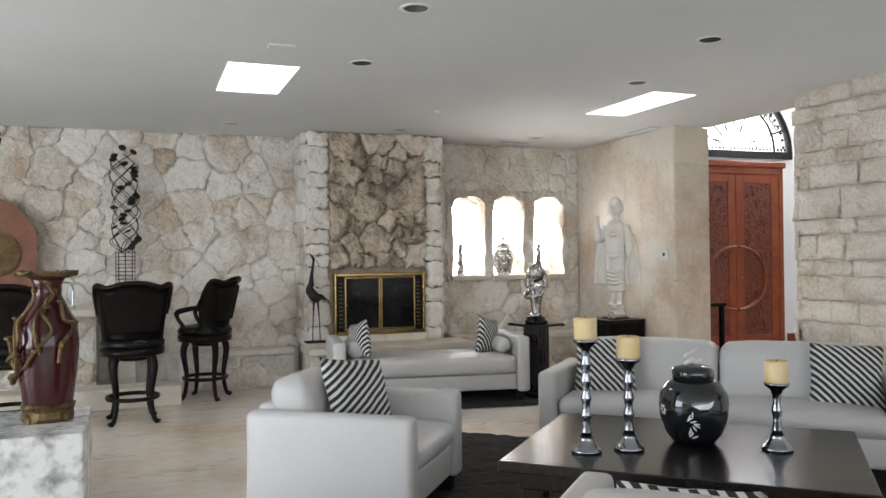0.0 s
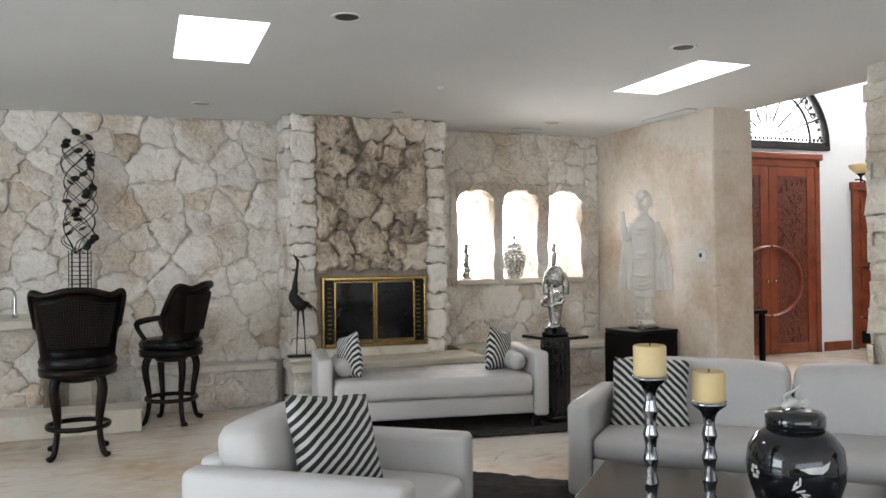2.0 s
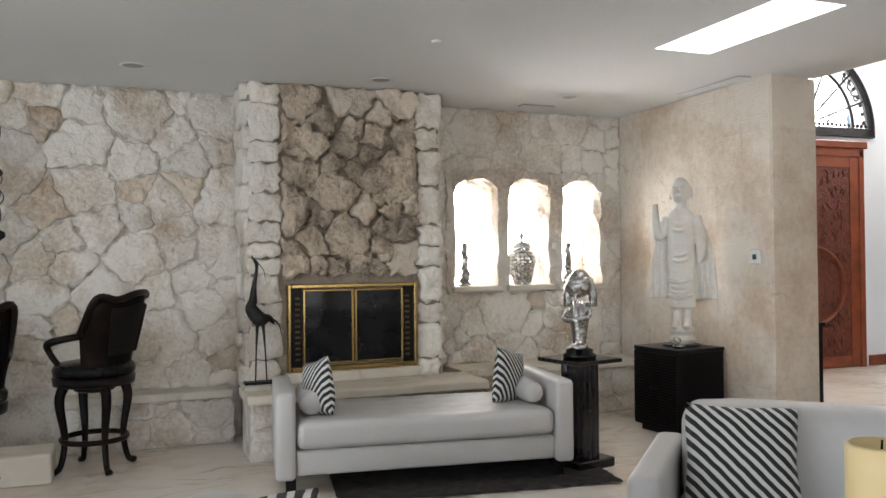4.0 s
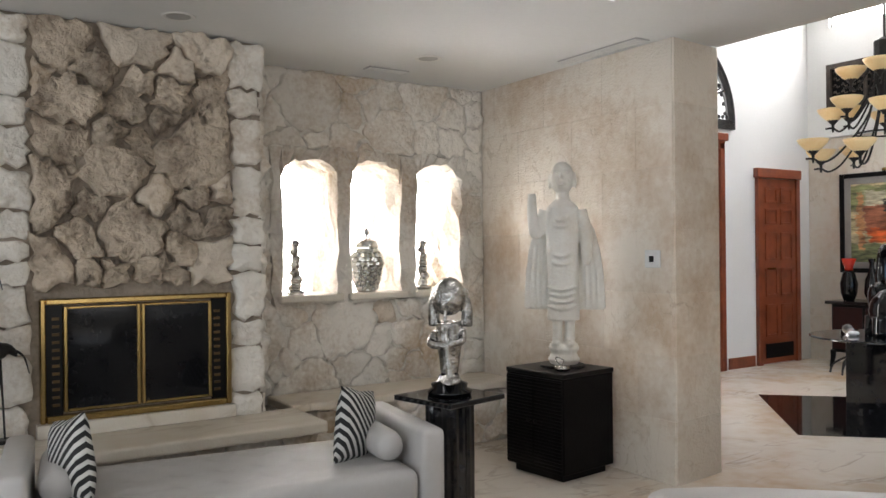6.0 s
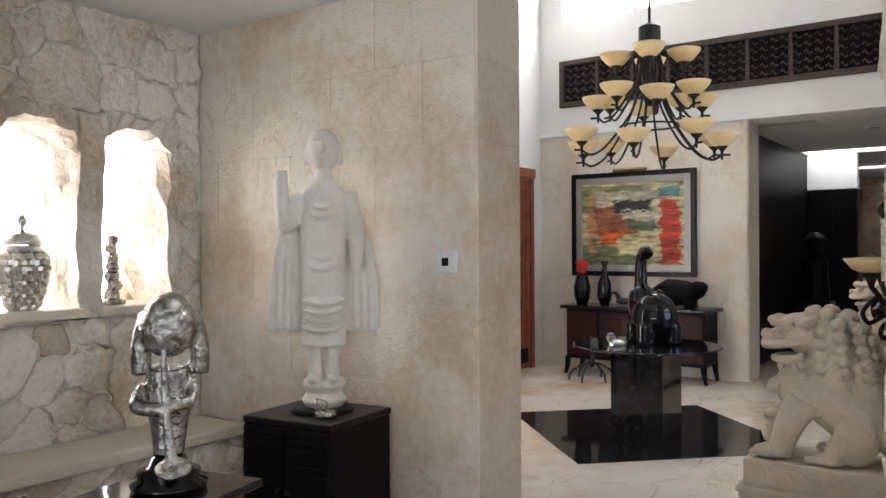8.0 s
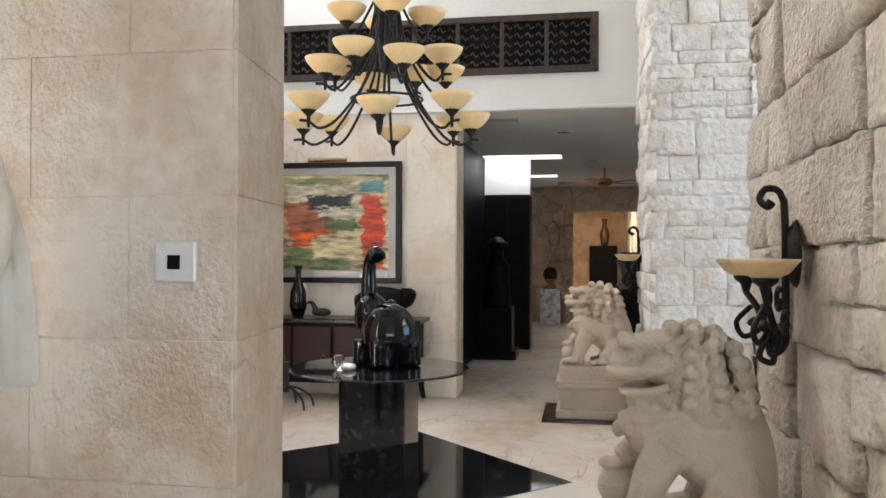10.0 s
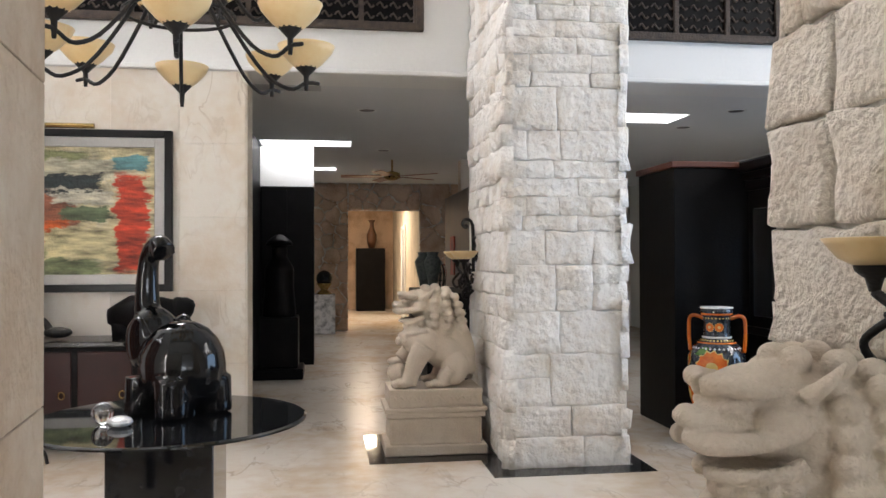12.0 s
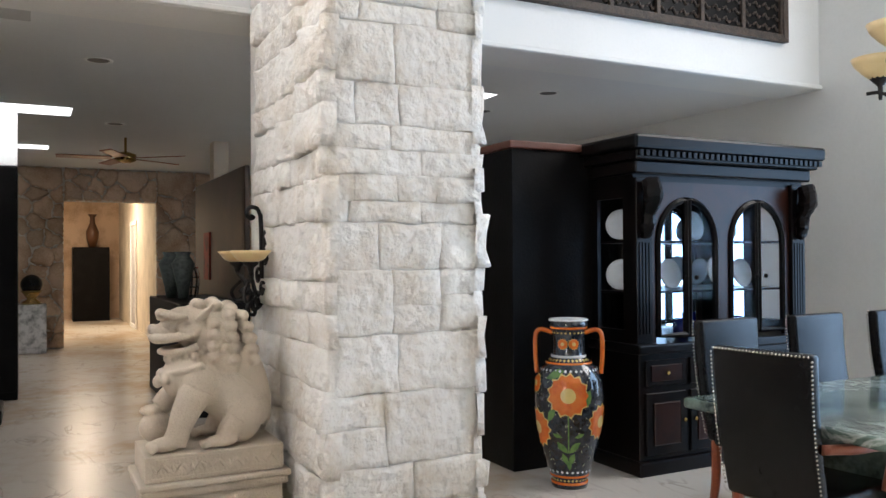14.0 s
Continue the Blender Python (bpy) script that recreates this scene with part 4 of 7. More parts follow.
bm = bmesh.new()
FACE = radians(229)
LEAF = [(1, 0), (0.5, 0.25), (0, 0.3), (-0.6, 0.15), (-1, 0), (-0.5, -0.2), (0.2, -0.22)]
inlay(bm, UP, FACE + 0.35, 0.235, [(1.2, 0.7), (0.5, 0.35), (-0.2, 0.3), (-1.2, 0.1), (-0.5, -0.25), (0.4, -0.25), (0.9, 0.1)], 0.05)
for k in range(11):
    a = 0.5 + k * 0.42
    inlay(bm, UP, FACE + 0.05 + 0.12 * math.cos(a * 2.3), 0.06 + 0.013 * k, [(0.9 * math.cos(q) * math.cos(a) - 0.22 * math.sin(q) * math.sin(a), 0.9 * math.cos(q) * math.sin(a) + 0.22 * math.sin(q) * math.cos(a)) for q in [i * 1.05 for i in range(6)]], 0.022)
for k in range(6):
    a = k * 1.05
    inlay(bm, UP, FACE - 0.95 + 0.09 * math.cos(a), 0.2 + 0.022 * math.sin(a), [(math.cos(q), math.sin(q)) for q in [i * 1.05 for i in range(6)]], 0.01)
tagged(part("inlay", bm, M_PEARL, urn, "pearl bird and branch inlay"), kind="stuff")

# ---- pedestal with the silver bust ----
ped = thing("pedestal", "glossy black fluted pedestal with a square top", "pedestal", pose(4.03, 6.63, 0, 0, 0, 12) @ Matrix.Diagonal((1, 1, 1.043, 1)))
part("foot", box(-0.16, 0.16, -0.16, 0.16, 0, 0.06, 0.006), M_GRANITE, ped)
bm = lathe([(0.125 + 0.0, 0.06), (0.125, 0.66)], 48)
for v in bm.verts:
    a = math.atan2(v.co.y, v.co.x)
    k = 1 - 0.07 * (0.5 + 0.5 * math.cos(16 * a)) ** 2
    v.co.x *= k
    v.co.y *= k
part("shaft", bm, M_GRANITE, ped)
part("top_plate", box(-0.2, 0.2, -0.2, 0.2, 0.665, 0.69, 0.004), M_GRANITE, ped)


def sculpture(name, parts_bm, mat, label, category, m, voxel=0.011, smooth_n=4):
    """One fused carved shape."""
    ob = tagged(part(name, parts_bm, mat, smooth=True), label, category)
    ob.matrix_world = m
    r = ob.modifiers.new("fuse", "REMESH")
    r.mode, r.voxel_size, r.use_smooth_shade = "VOXEL", voxel, True
    s = ob.modifiers.new("soften", "SMOOTH")
    s.iterations, s.factor = smooth_n, 0.5
    return ob


bm = lathe([(0.11, 0), (0.115, 0.02), (0.09, 0.035), (0.095, 0.055), (0.06, 0.07), (0.05, 0.1), (0.0, 0.1)], 20)
base = thing("bust_stand", "turned black stand on the pedestal", "stand", pose(4.03, 6.63, 0.721))
part("stand", bm, M_GLAZE, base, smooth=True)
bm = bmesh.new()
add_tube(bm, [(0, 0, 0.09), (0.01, 0, 0.18), (0, 0, 0.28), (-0.01, 0, 0.36)], [0.045, 0.055, 0.075, 0.06], 14)
add_ball(bm, (0, 0, 0.48), (0.075, 0.085, 0.095))
add_ball(bm, (0.03, 0, 0.49), (0.075, 0.08, 0.095))
add_tube(bm, [(0.03, 0.06, 0.52), (0.04, 0.085, 0.42), (0.04, 0.085, 0.33)], 0.032, 8)
add_tube(bm, [(0.03, -0.06, 0.52), (0.04, -0.085, 0.42), (0.04, -0.085, 0.33)], 0.032, 8)
add_tube(bm, [(0.0, 0.07, 0.3), (-0.06, 0.08, 0.25), (-0.1, -0.01, 0.25), (-0.095, -0.05, 0.27)], 0.022, 8)
add_tube(bm, [(0.0, -0.07, 0.32), (-0.06, -0.08, 0.27), (-0.095, -0.04, 0.26)], 0.02, 8)
add_tube(bm, [(-0.085, 0, 0.42), (-0.11, -0.01, 0.25), (-0.13, -0.03, 0.1)], [0.010, 0.011, 0.02], 8)
add_ball(bm, (-0.14, -0.035, 0.085), (0.055, 0.055, 0.018), (0, -20, 0))
sculpture("silver_bust", bm, M_SILVER, "plain silver bust form with a long pipe on a black stand", "sculpture", pose(4.03, 6.63, 0.73, 0, 0, 45), 0.007, 2)

# ---- ornaments in the windows ----
def ornament_vase(x, y, z):
    v = thing("ginger_jar", "pierced silver ginger jar on the window sill", "jar", pose(x, y, z))
    prof = [(0.065, 0), (0.075, 0.01), (0.105, 0.1), (0.125, 0.2), (0.12, 0.26), (0.09, 0.31), (0.08, 0.325)]
    bm = lathe(prof, 40)
    bmesh.ops.subdivide_edges(bm, edges=[e for e in bm.edges if abs(e.verts[0].co.z - e.verts[1].co.z) > 0.03], cuts=5)
    for q in bm.verts:
        a = math.atan2(q.co.y, q.co.x)
        d = 0.009 * math.sin(a * 12 + (round(q.co.z / 0.03) % 2) * 3.14) * (1 if 0.02 < q.co.z < 0.3 else 0)
        q.co.x += d * math.cos(a)
        q.co.y += d * math.sin(a)
    part("body", bm, M_JAR, v)
    part("lid", lathe([(0.088, 0.327), (0.09, 0.34), (0.075, 0.375), (0.03, 0.395), (0.012, 0.4), (0.012, 0.42), (0.025, 0.44), (0.018, 0.465), (0, 0.49)], 24), M_JAR, v, "domed silver lid with a bud finial", smooth=True)


ornament_vase(4.58, 8.57, WZ0)
for x in (4.01, 5.07):
    bm = bmesh.new()
    add_box(bm, -0.055, 0.055, -0.05, 0.05, 0, 0.03)
    for k in range(7):
        add_ball(bm, (0.012 * math.sin(k * 2.1), 0.01 * math.cos(k * 1.7), 0.055 + k * 0.05), (0.05 - 0.003 * k, 0.045 - 0.003 * k, 0.034), None, 8)
    sculpture("silver_totem", roughen(bm, 0.012, 40, x), M_SILVER, "knobbly silver totem ornament on the window sill", "ornament", pose(x, 8.57, WZ0), 0.006, 1)

# ---- statue on its cabinet ----
CAB = pose(5.295, 7.235, 0, 0, 0, 6)
cab = thing("statue_cabinet", "black cabinet with finely ribbed front below the statue", "cabinet", CAB)
part("body", box(-0.235, 0.235, -0.25, 0.25, 0.05, 0.645, 0.004), M_BLACKMATT, cab)
part("plinth", box(-0.2, 0.2, -0.21, 0.21, 0, 0.05), M_BLACK, cab)
part("top", box(-0.24, 0.24, -0.255, 0.255, 0.645, 0.675, 0.004), M_BLACK, cab)
for s in (-1, 1):
    d = part("door", box(-0.245, -0.236, s * 0.003, s * 0.243, 0.06, 0.635), M_BLACK, cab, "ribbed black door")
    bm = bmesh.new()
    for k in range(26):
        add_box(bm, -0.252, -0.245, s * 0.006, s * 0.24, 0.068 + k * 0.0217, 0.08 + k * 0.0217)
    tagged(part("ribs", bm, M_BLACKMATT, d), kind="stuff")
    part("knob", add_ball(bmesh.new(), (-0.262, s * 0.03, 0.36), 0.012, None, 10), M_IRON, d, "small dark knob")
disc = tagged(part("turntable", lathe([(0.15, 0), (0.15, 0.012), (0.14, 0.016), (0, 0.016)], 36), M_BLACK), "flat round black stand under the statue", "stand")
disc.matrix_world = pose(5.33, 7.24, 0.676)
bm = bmesh.new()
add_lathe(bm, [(0.085, 0), (0.105, 0.03), (0.08, 0.07), (0.1, 0.1), (0.09, 0.13), (0, 0.13)], 20)
for s in (-1, 1):
    add_tube(bm, [(-0.02, s * 0.04, 0.12), (0, s * 0.04, 0.2), (0, s * 0.04, 0.33)], [0.035, 0.032, 0.035], 10)
    add_ball(bm, (-0.05, s * 0.045, 0.135), (0.06, 0.03, 0.022))
add_tube(bm, [(0, 0, 0.28), (0, 0, 0.45), (0, 0, 0.6), (0, 0, 0.72), (0, 0, 0.9), (0, 0, 1.0), (0, 0, 1.05)], [0.105, 0.1, 0.1, 0.105, 0.11, 0.1, 0.05], 20, 0.75, 3)
for s in (-1, 1):
    bmp = add_prism(bmesh.new(), [(0.035, s * y, z) for y, z in ((0.07, 0.98), (0.14, 0.95), (0.195, 0.86), (0.23, 0.72), (0.252, 0.55), (0.262, 0.36), (0.25, 0.345), (0.07, 0.345))], (0.035, 0, 0))
    tmp = bpy.data.meshes.new("robe_panel")
    bmp.to_mesh(tmp)
    bmp.free()
    bm.from_mesh(tmp)
    bpy.data.meshes.remove(tmp)
    for k in range(3):
        add_tube(bm, [(0.03, s * (0.125 + 0.035 * k), 0.84 - 0.05 * k), (0.03, s * (0.14 + 0.035 * k), 0.6), (0.03, s * (0.145 + 0.036 * k), 0.36)], 0.007, 6, 1, 3)
add_tube(bm, [(0, 0, 1.02), (0, 0, 1.1)], [0.045, 0.042], 12)
add_ball(bm, (-0.005, 0, 1.19), (0.085, 0.078, 0.105), None, 20)
add_tube(bm, [(-0.088, 0, 1.215), (-0.102, 0, 1.175)], [0.008, 0.014], 8, 1, 2)
for s in (-1, 1):
    add_tube(bm, [(-0.085, s * 0.012, 1.222), (-0.082, s * 0.05, 1.225)], 0.008, 6, 1, 2)
add_tube(bm, [(-0.082, -0.025, 1.145), (-0.088, 0, 1.142), (-0.082, 0.025, 1.145)], 0.008, 6, 1, 2)
for s in (-1, 1):
    add_ball(bm, (0, s * 0.08, 1.17), (0.02, 0.012, 0.05))
add_tube(bm, [(0, 0.11, 0.98), (-0.02, 0.165, 0.84), (-0.06, 0.18, 0.9), (-0.075, 0.185, 1.0), (-0.075, 0.185, 1.09)], [0.045, 0.042, 0.036, 0.032, 0.026], 12)
add_tube(bm, [(0, -0.11, 0.98), (-0.02, -0.15, 0.82), (-0.05, -0.155, 0.7), (-0.06, -0.15, 0.63)], [0.045, 0.042, 0.036, 0.02], 12)
for k, (z, w) in enumerate(((0.36, 0.10), (0.40, 0.085), (0.44, 0.09), (0.48, 0.095), (0.64, 0.06), (0.69, 0.055), (0.88, 0.06), (0.92, 0.05))):
    add_tube(bm, [(-0.06, -w, z + 0.02), (-0.088, -w * 0.3, z), (-0.088, w * 0.3, z), (-0.06, w, z + 0.015)], 0.011, 6)
sculpture("statue", bm, M_STATUE, "tall pale carved standing statue on a black cabinet", "statue", pose(5.345, 7.245, 0.692, 0, 0, 41) @ Matrix.Diagonal((1, 1.03, 1.03, 1)), 0.0075, 1)
bell = thing("small_bell", "small silver bell with a loop on the cabinet", "ornament", pose(5.2, 7.1, 0.676))
part("cup", lathe([(0.045, 0), (0.05, 0.005), (0.048, 0.03), (0, 0.034)], 20), M_SILVER, bell, smooth=True)
part("loop", tube([(0, 0, 0.03), (-0.03, 0.02, 0.06), (0, 0.05, 0.08), (0.03, 0.02, 0.06), (0, 0, 0.035)], 0.004, 6), M_SILVER, bell)
thermo = thing("thermostat", "small white square thermostat with a dark display", "thermostat", pose(5.612, 6.704, 1.382))
part("case", box(-0.018, 0.0, -0.06, 0.06, -0.055, 0.055, 0.006, 2), M_PORCELAIN, thermo)
part("display", box(-0.021, -0.018, -0.016, 0.02, -0.02, 0.018), M_BLACK, thermo, "dark display")

# giraffe-like iron bird on its block
block = tagged(part("stone_block", box(1.96, 2.2, 7.70, 7.99, 0.471, 0.50, 0.006), M_LEDGE), "small pale stone block on the hearth", "block")
bird = thing("iron_bird", "tall thin black iron bird sculpture by the fireplace", "sculpture", pose(2.085, 7.83, 0.502) @ Matrix.Diagonal((0.95, 1, 0.94, 1)))
part("foot_plate", box(-0.12, 0.1, -0.05, 0.05, 0, 0.02, 0.004), M_IRON, bird)
for x in (-0.035, 0.05):
    part("leg", tube([(x, 0, 0.02), (x * 0.8, 0, 0.25), (x * 0.5, 0, 0.46)], [0.006, 0.006, 0.014], 6), M_IRON, bird)
bm = tube([(-0.05, 0, 0.66), (-0.06, 0, 0.58), (0.0, 0, 0.5), (0.07, 0, 0.5), (0.11, 0, 0.46)], [0.02, 0.05, 0.06, 0.03, 0.006], 10)
add_tube(bm, [(-0.05, 0, 0.62), (-0.04, 0, 0.75), (-0.02, 0, 0.88), (-0.02, 0, 0.93)], [0.035, 0.018, 0.011, 0.016], 8)
add_tube(bm, [(-0.015, 0, 0.92), (-0.06, 0, 0.99)], [0.018, 0.003], 8)
add_tube(bm, [(-0.01, 0, 0.93), (0.03, 0, 0.88), (0.045, 0, 0.82)], 0.003, 5)
part("body", bm, M_IRON, bird, smooth=True)
part("tail", tube([(0.08, 0, 0.5), (0.14, 0, 0.46), (0.17, 0, 0.36)], [0.012, 0.006, 0.003], 6), M_IRON, bird)

# ---- bar, stools and what stands by them ----
bar = thing("bar_counter", "stone faced bar with a pale marble counter", "bar counter", pose(0, 0, 0))
part("base", box(-2.6, -0.02, 7.9, 8.50, 0, 0.86), M_MORTAR, bar)
lay_stones(field(-2.6, -0.02, 0.2, 0.86, 0.28, random.Random(61)), on_y(7.9), bar, coral_pick, 62, (0.015, 0.04), 0.006)
part("worktop", box(-2.6, 0.04, 7.55, 8.50, 0.865, 0.93, 0.008, 2), M_LEDGE, bar, "pale marble worktop")
step = tagged(part("bar_step", box(-2.6, 0.74, 7.54, 7.89, 0, 0.19, 0.01), M_LEDGE), "low pale stone step along the bar", "step")
tap = thing("bar_tap", "slim chrome swan-neck tap on the bar", "tap", pose(-0.22, 7.9, 0.93))
part("spout", tube([(0, 0, 0), (0, 0, 0.18), (-0.03, -0.01, 0.24), (-0.1, -0.03, 0.24), (-0.13, -0.04, 0.19)], 0.011, 8), M_STEEL, tap, smooth=True)
part("base", lathe([(0.025, 0), (0.025, 0.02), (0.012, 0.03)], 14), M_STEEL, tap)


def bar_stool(m, label):
    """Front towards +y."""
    s = thing("bar_stool", label, "bar stool", m, "bar stools")
    part("seat", lathe([(0.0, 0.60), (0.2, 0.60), (0.235, 0.615), (0.24, 0.65), (0.22, 0.685), (0.12, 0.70), (0, 0.70)], 28), M_BLKLEATHER, s, "round black leather seat", smooth=True)
    part("seat_ring", lathe([(0.2, 0.54), (0.235, 0.55), (0.24, 0.60), (0.2, 0.602)], 28), M_STOOL, s, smooth=True)
    part("swivel", lathe([(0.1, 0.5), (0.12, 0.51), (0.12, 0.54), (0.1, 0.545)], 20), M_STOOL, s)
    for k in range(4):
        a = radians(45 + 90 * k)
        c, d = math.cos(a), math.sin(a)
        pts = [(0.17 * c, 0.17 * d, 0.57), (0.205 * c, 0.205 * d, 0.45), (0.175 * c, 0.175 * d, 0.22), (0.2 * c, 0.2 * d, 0.05), (0.245 * c, 0.245 * d, 0.012)]
        part("leg", tube(pts, [0.034, 0.03, 0.02, 0.018, 0.024], 8), M_STOOL, s, smooth=True)
    bm = bmesh.new()
    add_tube(bm, [(0.19 * math.cos(2 * math.pi * k / 16), 0.19 * math.sin(2 * math.pi * k / 16), 0.2) for k in range(17)], 0.014, 6, 1.3, 2)
    part("footrest", bm, M_STOOL, s, "round wooden footrest ring", smooth=True)
    bm = bmesh.new()
    cols = []
    for i in range(15):
        u = (i - 7) / 7
        a = radians(270 + 82 * u)
        fall = max(0.0, (abs(u) - 0.62) / 0.38)
        top = 1.12 + 0.022 * math.cos(u * 7.5) - 0.25 * fall ** 1.6
        col_ = []
        for z in np.linspace(0.66, top, 7):
            r = 0.225 + (0.235 - 0.13 * fall) * (z - 0.66)
            col_.append((r * math.cos(a), r * math.sin(a) * 0.9, float(z)))
        cols.append(col_)
    vin = [[bm.verts.new(p) for p in c] for c in cols]
    for i in range(14):
        for j in range(6):
            bm.faces.new((vin[i][j], vin[i + 1][j], vin[i + 1][j + 1], vin[i][j + 1]))
    bmesh.ops.solidify(bm, geom=bm.faces[:], thickness=0.028)
    part("backrest", bm, M_STOOL, s, smooth=True)
    rim = [c[-1] for c in cols]
    part("top_rail", tube([(p[0], p[1], p[2]) for p in rim[::2]], 0.021, 8), M_STOOL, s, "carved dark top rail", smooth=True)
    bm = bmesh.new()
    def on_back(u, v, off=0.017):
        i0 = min(13, int(u))
        j0 = min(5, int(v))
        fu, fv = u - i0, v - j0
        p = (Vector(cols[i0][j0]) * (1 - fu) + Vector(cols[i0 + 1][j0]) * fu) * (1 - fv) + (Vector(cols[i0][j0 + 1]) * (1 - fu) + Vector(cols[i0 + 1][j0 + 1]) * fu) * fv
        return p + Vector((p.x, p.y, 0)).normalized() * off
    for k in range(29):
        u = 3.4 + 7.2 * k / 28
        add_tube(bm, [on_back(u, v) for v in (1.2, 2.2, 3.2, 4.2, 5.1)], 0.0025, 4, 1, 1)
    for k in range(19):
        v = 1.2 + 3.9 * k / 18
        add_tube(bm, [on_back(u, v) for u in (3.4, 5.2, 7, 8.8, 10.6)], 0.0025, 4, 1, 1)
    tagged(part("cane_panel", bm, M_CANE, s, "woven cane panel"), kind="stuff")
    for e in (-1, 1):
        part("armrest", tube([(e * 0.21, -0.08, 0.88), (e * 0.235, 0.05, 0.86), (e * 0.23, 0.16, 0.83), (e * 0.215, 0.17, 0.78), (e * 0.2, 0.12, 0.69)], [0.02, 0.022, 0.026, 0.018, 0.018], 8), M_STOOL, s, smooth=True)
    return s


st = bar_stool(pose(0.315, 6.93, 0, 0, 0, 4), "dark carved bar stool with a cane back and leather seat")
st.scale = (1.1, 1.1, 1.05)
copy_thing(st, pose(0.98, 7.86, 0, 0, 0, 66))
copy_thing(st, pose(-0.6, 6.75, 0, 0, 0, 5))

# red vase on a white pedestal
wp = tagged(part("marble_pedestal", box(-0.9, 0.1, 4.09, 4.92, 0, 0.49, 0.006), M_WHITEPED), "white marble block flecked with dark veins", "pedestal")
rv = thing("floor_vase", "oxblood red vase wrapped in bronze vines on a white block", "vase", pose(-0.11, 4.56, 0.491))
part("body", lathe([(0.12, 0.06), (0.13, 0.1), (0.15, 0.25), (0.165, 0.42), (0.155, 0.54), (0.11, 0.63), (0.075, 0.7), (0.075, 0.76), (0.1, 0.81), (0.0, 0.80)], 32), M_OXBLOOD, rv, smooth=True)
bm = lathe([(0.13, 0.0), (0.14, 0.02), (0.13, 0.06), (0.145, 0.085), (0.13, 0.1)], 24)
for k in range(4):
    add_ball(bm, (0.12 * math.cos(k * 1.57 + 0.8), 0.12 * math.sin(k * 1.57 + 0.8), 0.02), 0.035, None, 8)
part("foot", roughen(bm, 0.012, 30), M_BRONZE, rv, "cast bronze foot")
part("rim", roughen(lathe([(0.1, 0.80), (0.16, 0.82), (0.165, 0.835), (0.1, 0.83)], 28), 0.025, 24), M_BRONZE, rv, "leafy bronze rim")
rr = random.Random(4)
for k in range(9):
    a, z = rr.uniform(0, 6.28), rr.uniform(0.1, 0.4)
    pts = []
    for j in range(6):
        r = float(np.interp(z, [0.06, 0.25, 0.42, 0.54, 0.63, 0.76], [0.13, 0.155, 0.175, 0.165, 0.12, 0.085])) + 0.014 + 0.02 * rr.random()
        pts.append((r * math.cos(a), r * math.sin(a), z))
        a += rr.uniform(-0.35, 0.45)
        z += rr.uniform(0.02, 0.11)
    bm = tube(pts, 0.011, 6)
    for q in pts[1::2]:
        add_ball(bm, q, (0.026, 0.02, 0.012), (rr.uniform(0, 180), rr.uniform(0, 180), 0), 6)
    part("vine", bm, M_BRONZE, rv, "twining bronze vine")

# wire sculpture by the bar
wire = thing("wire_sculpture", "tall black wire sculpture with flower-like discs on the bar", "sculpture", pose(0.24, 8.26, 0.46))
part("stand", box(-0.09, 0.09, -0.06, 0.06, -0.46, 0.46, 0.004), M_LEDGE, wire, "pale stone stand")
rr = random.Random(8)
bm = bmesh.new()
for k in range(8):
    a = k * math.pi / 4
    add_tube(bm, [(0.09 * math.cos(a), 0.05 * math.sin(a), 0.46), (0.09 * math.cos(a), 0.05 * math.sin(a), 1.02)], 0.004, 5, 1, 1)
for k in range(14):
    add_tube(bm, [(0.09 * math.cos(a), 0.05 * math.sin(a), 0.5 + 0.038 * k) for a in [j * 0.785 for j in range(9)]], 0.003, 4, 1, 1)
part("basket", bm, M_IRON, wire, "woven wire column")
for k in range(9):
    x, y, z = rr.uniform(-0.05, 0.05), rr.uniform(-0.03, 0.03), 1.0
    pts = [(x, y, z)]
    while z < 2.0 - 0.06 * (k % 4):
        z += 0.1
        pts.append((0.13 * math.sin(k * 1.3 + z * 9) + 0.02 * rr.uniform(-1, 1), 0.05 * math.cos(k + z * 8), z))
    part("stem", tube(pts, 0.004, 5, 1, 4), M_IRON, wire)
for k in range(26):
    z = 1.05 + 0.04 * k
    p = (rr.uniform(-0.13, 0.13), rr.uniform(-0.07, 0.03), z)
    bm = bmesh.new()
    add_lathe(bm, [(0.0, -0.012), (0.036, 0), (0.038, 0.008), (0.01, 0.014), (0, 0.014)], 10)
    bm.transform(pose(*p, rr.uniform(-60, 60), rr.uniform(-40, 40), 0))
    part("disc", bm, M_IRON, wire)
# wooden shield and spotlight
sh = thing("wooden_shield", "brown wooden board with a dark round centre by the bar", "wall board", pose(-0.98, 8.30, 1.0))
bm = bmesh.new()
add_prism(bm, [(0.42 * math.cos(a), 0, 0.5 + 0.5 * math.sin(a) if math.sin(a) > 0 else -0.06 + 0.5 * (1 + math.sin(a)) * 0.2) for a in [k * math.pi / 16 for k in range(32)]], (0, 0.03, 0))
part("board", bm, material("brown_board", (0.23, 0.085, 0.04), 0.5, var=(0.14, 0.05, 0.02), scale=6), sh)
bm = lathe([(0.0, 0), (0.2, 0.0), (0.22, 0.02), (0, 0.03)], 28)
bm.transform(pose(0.05, -0.001, 0.45, 90, 0, 0))
part("centre", bm, M_BRONZE, sh, "dark round boss")
sp = thing("track_spotlight", "small dark ceiling spotlight with a curved arm", "spotlight", pose(-0.62, 6.1, 2.35))
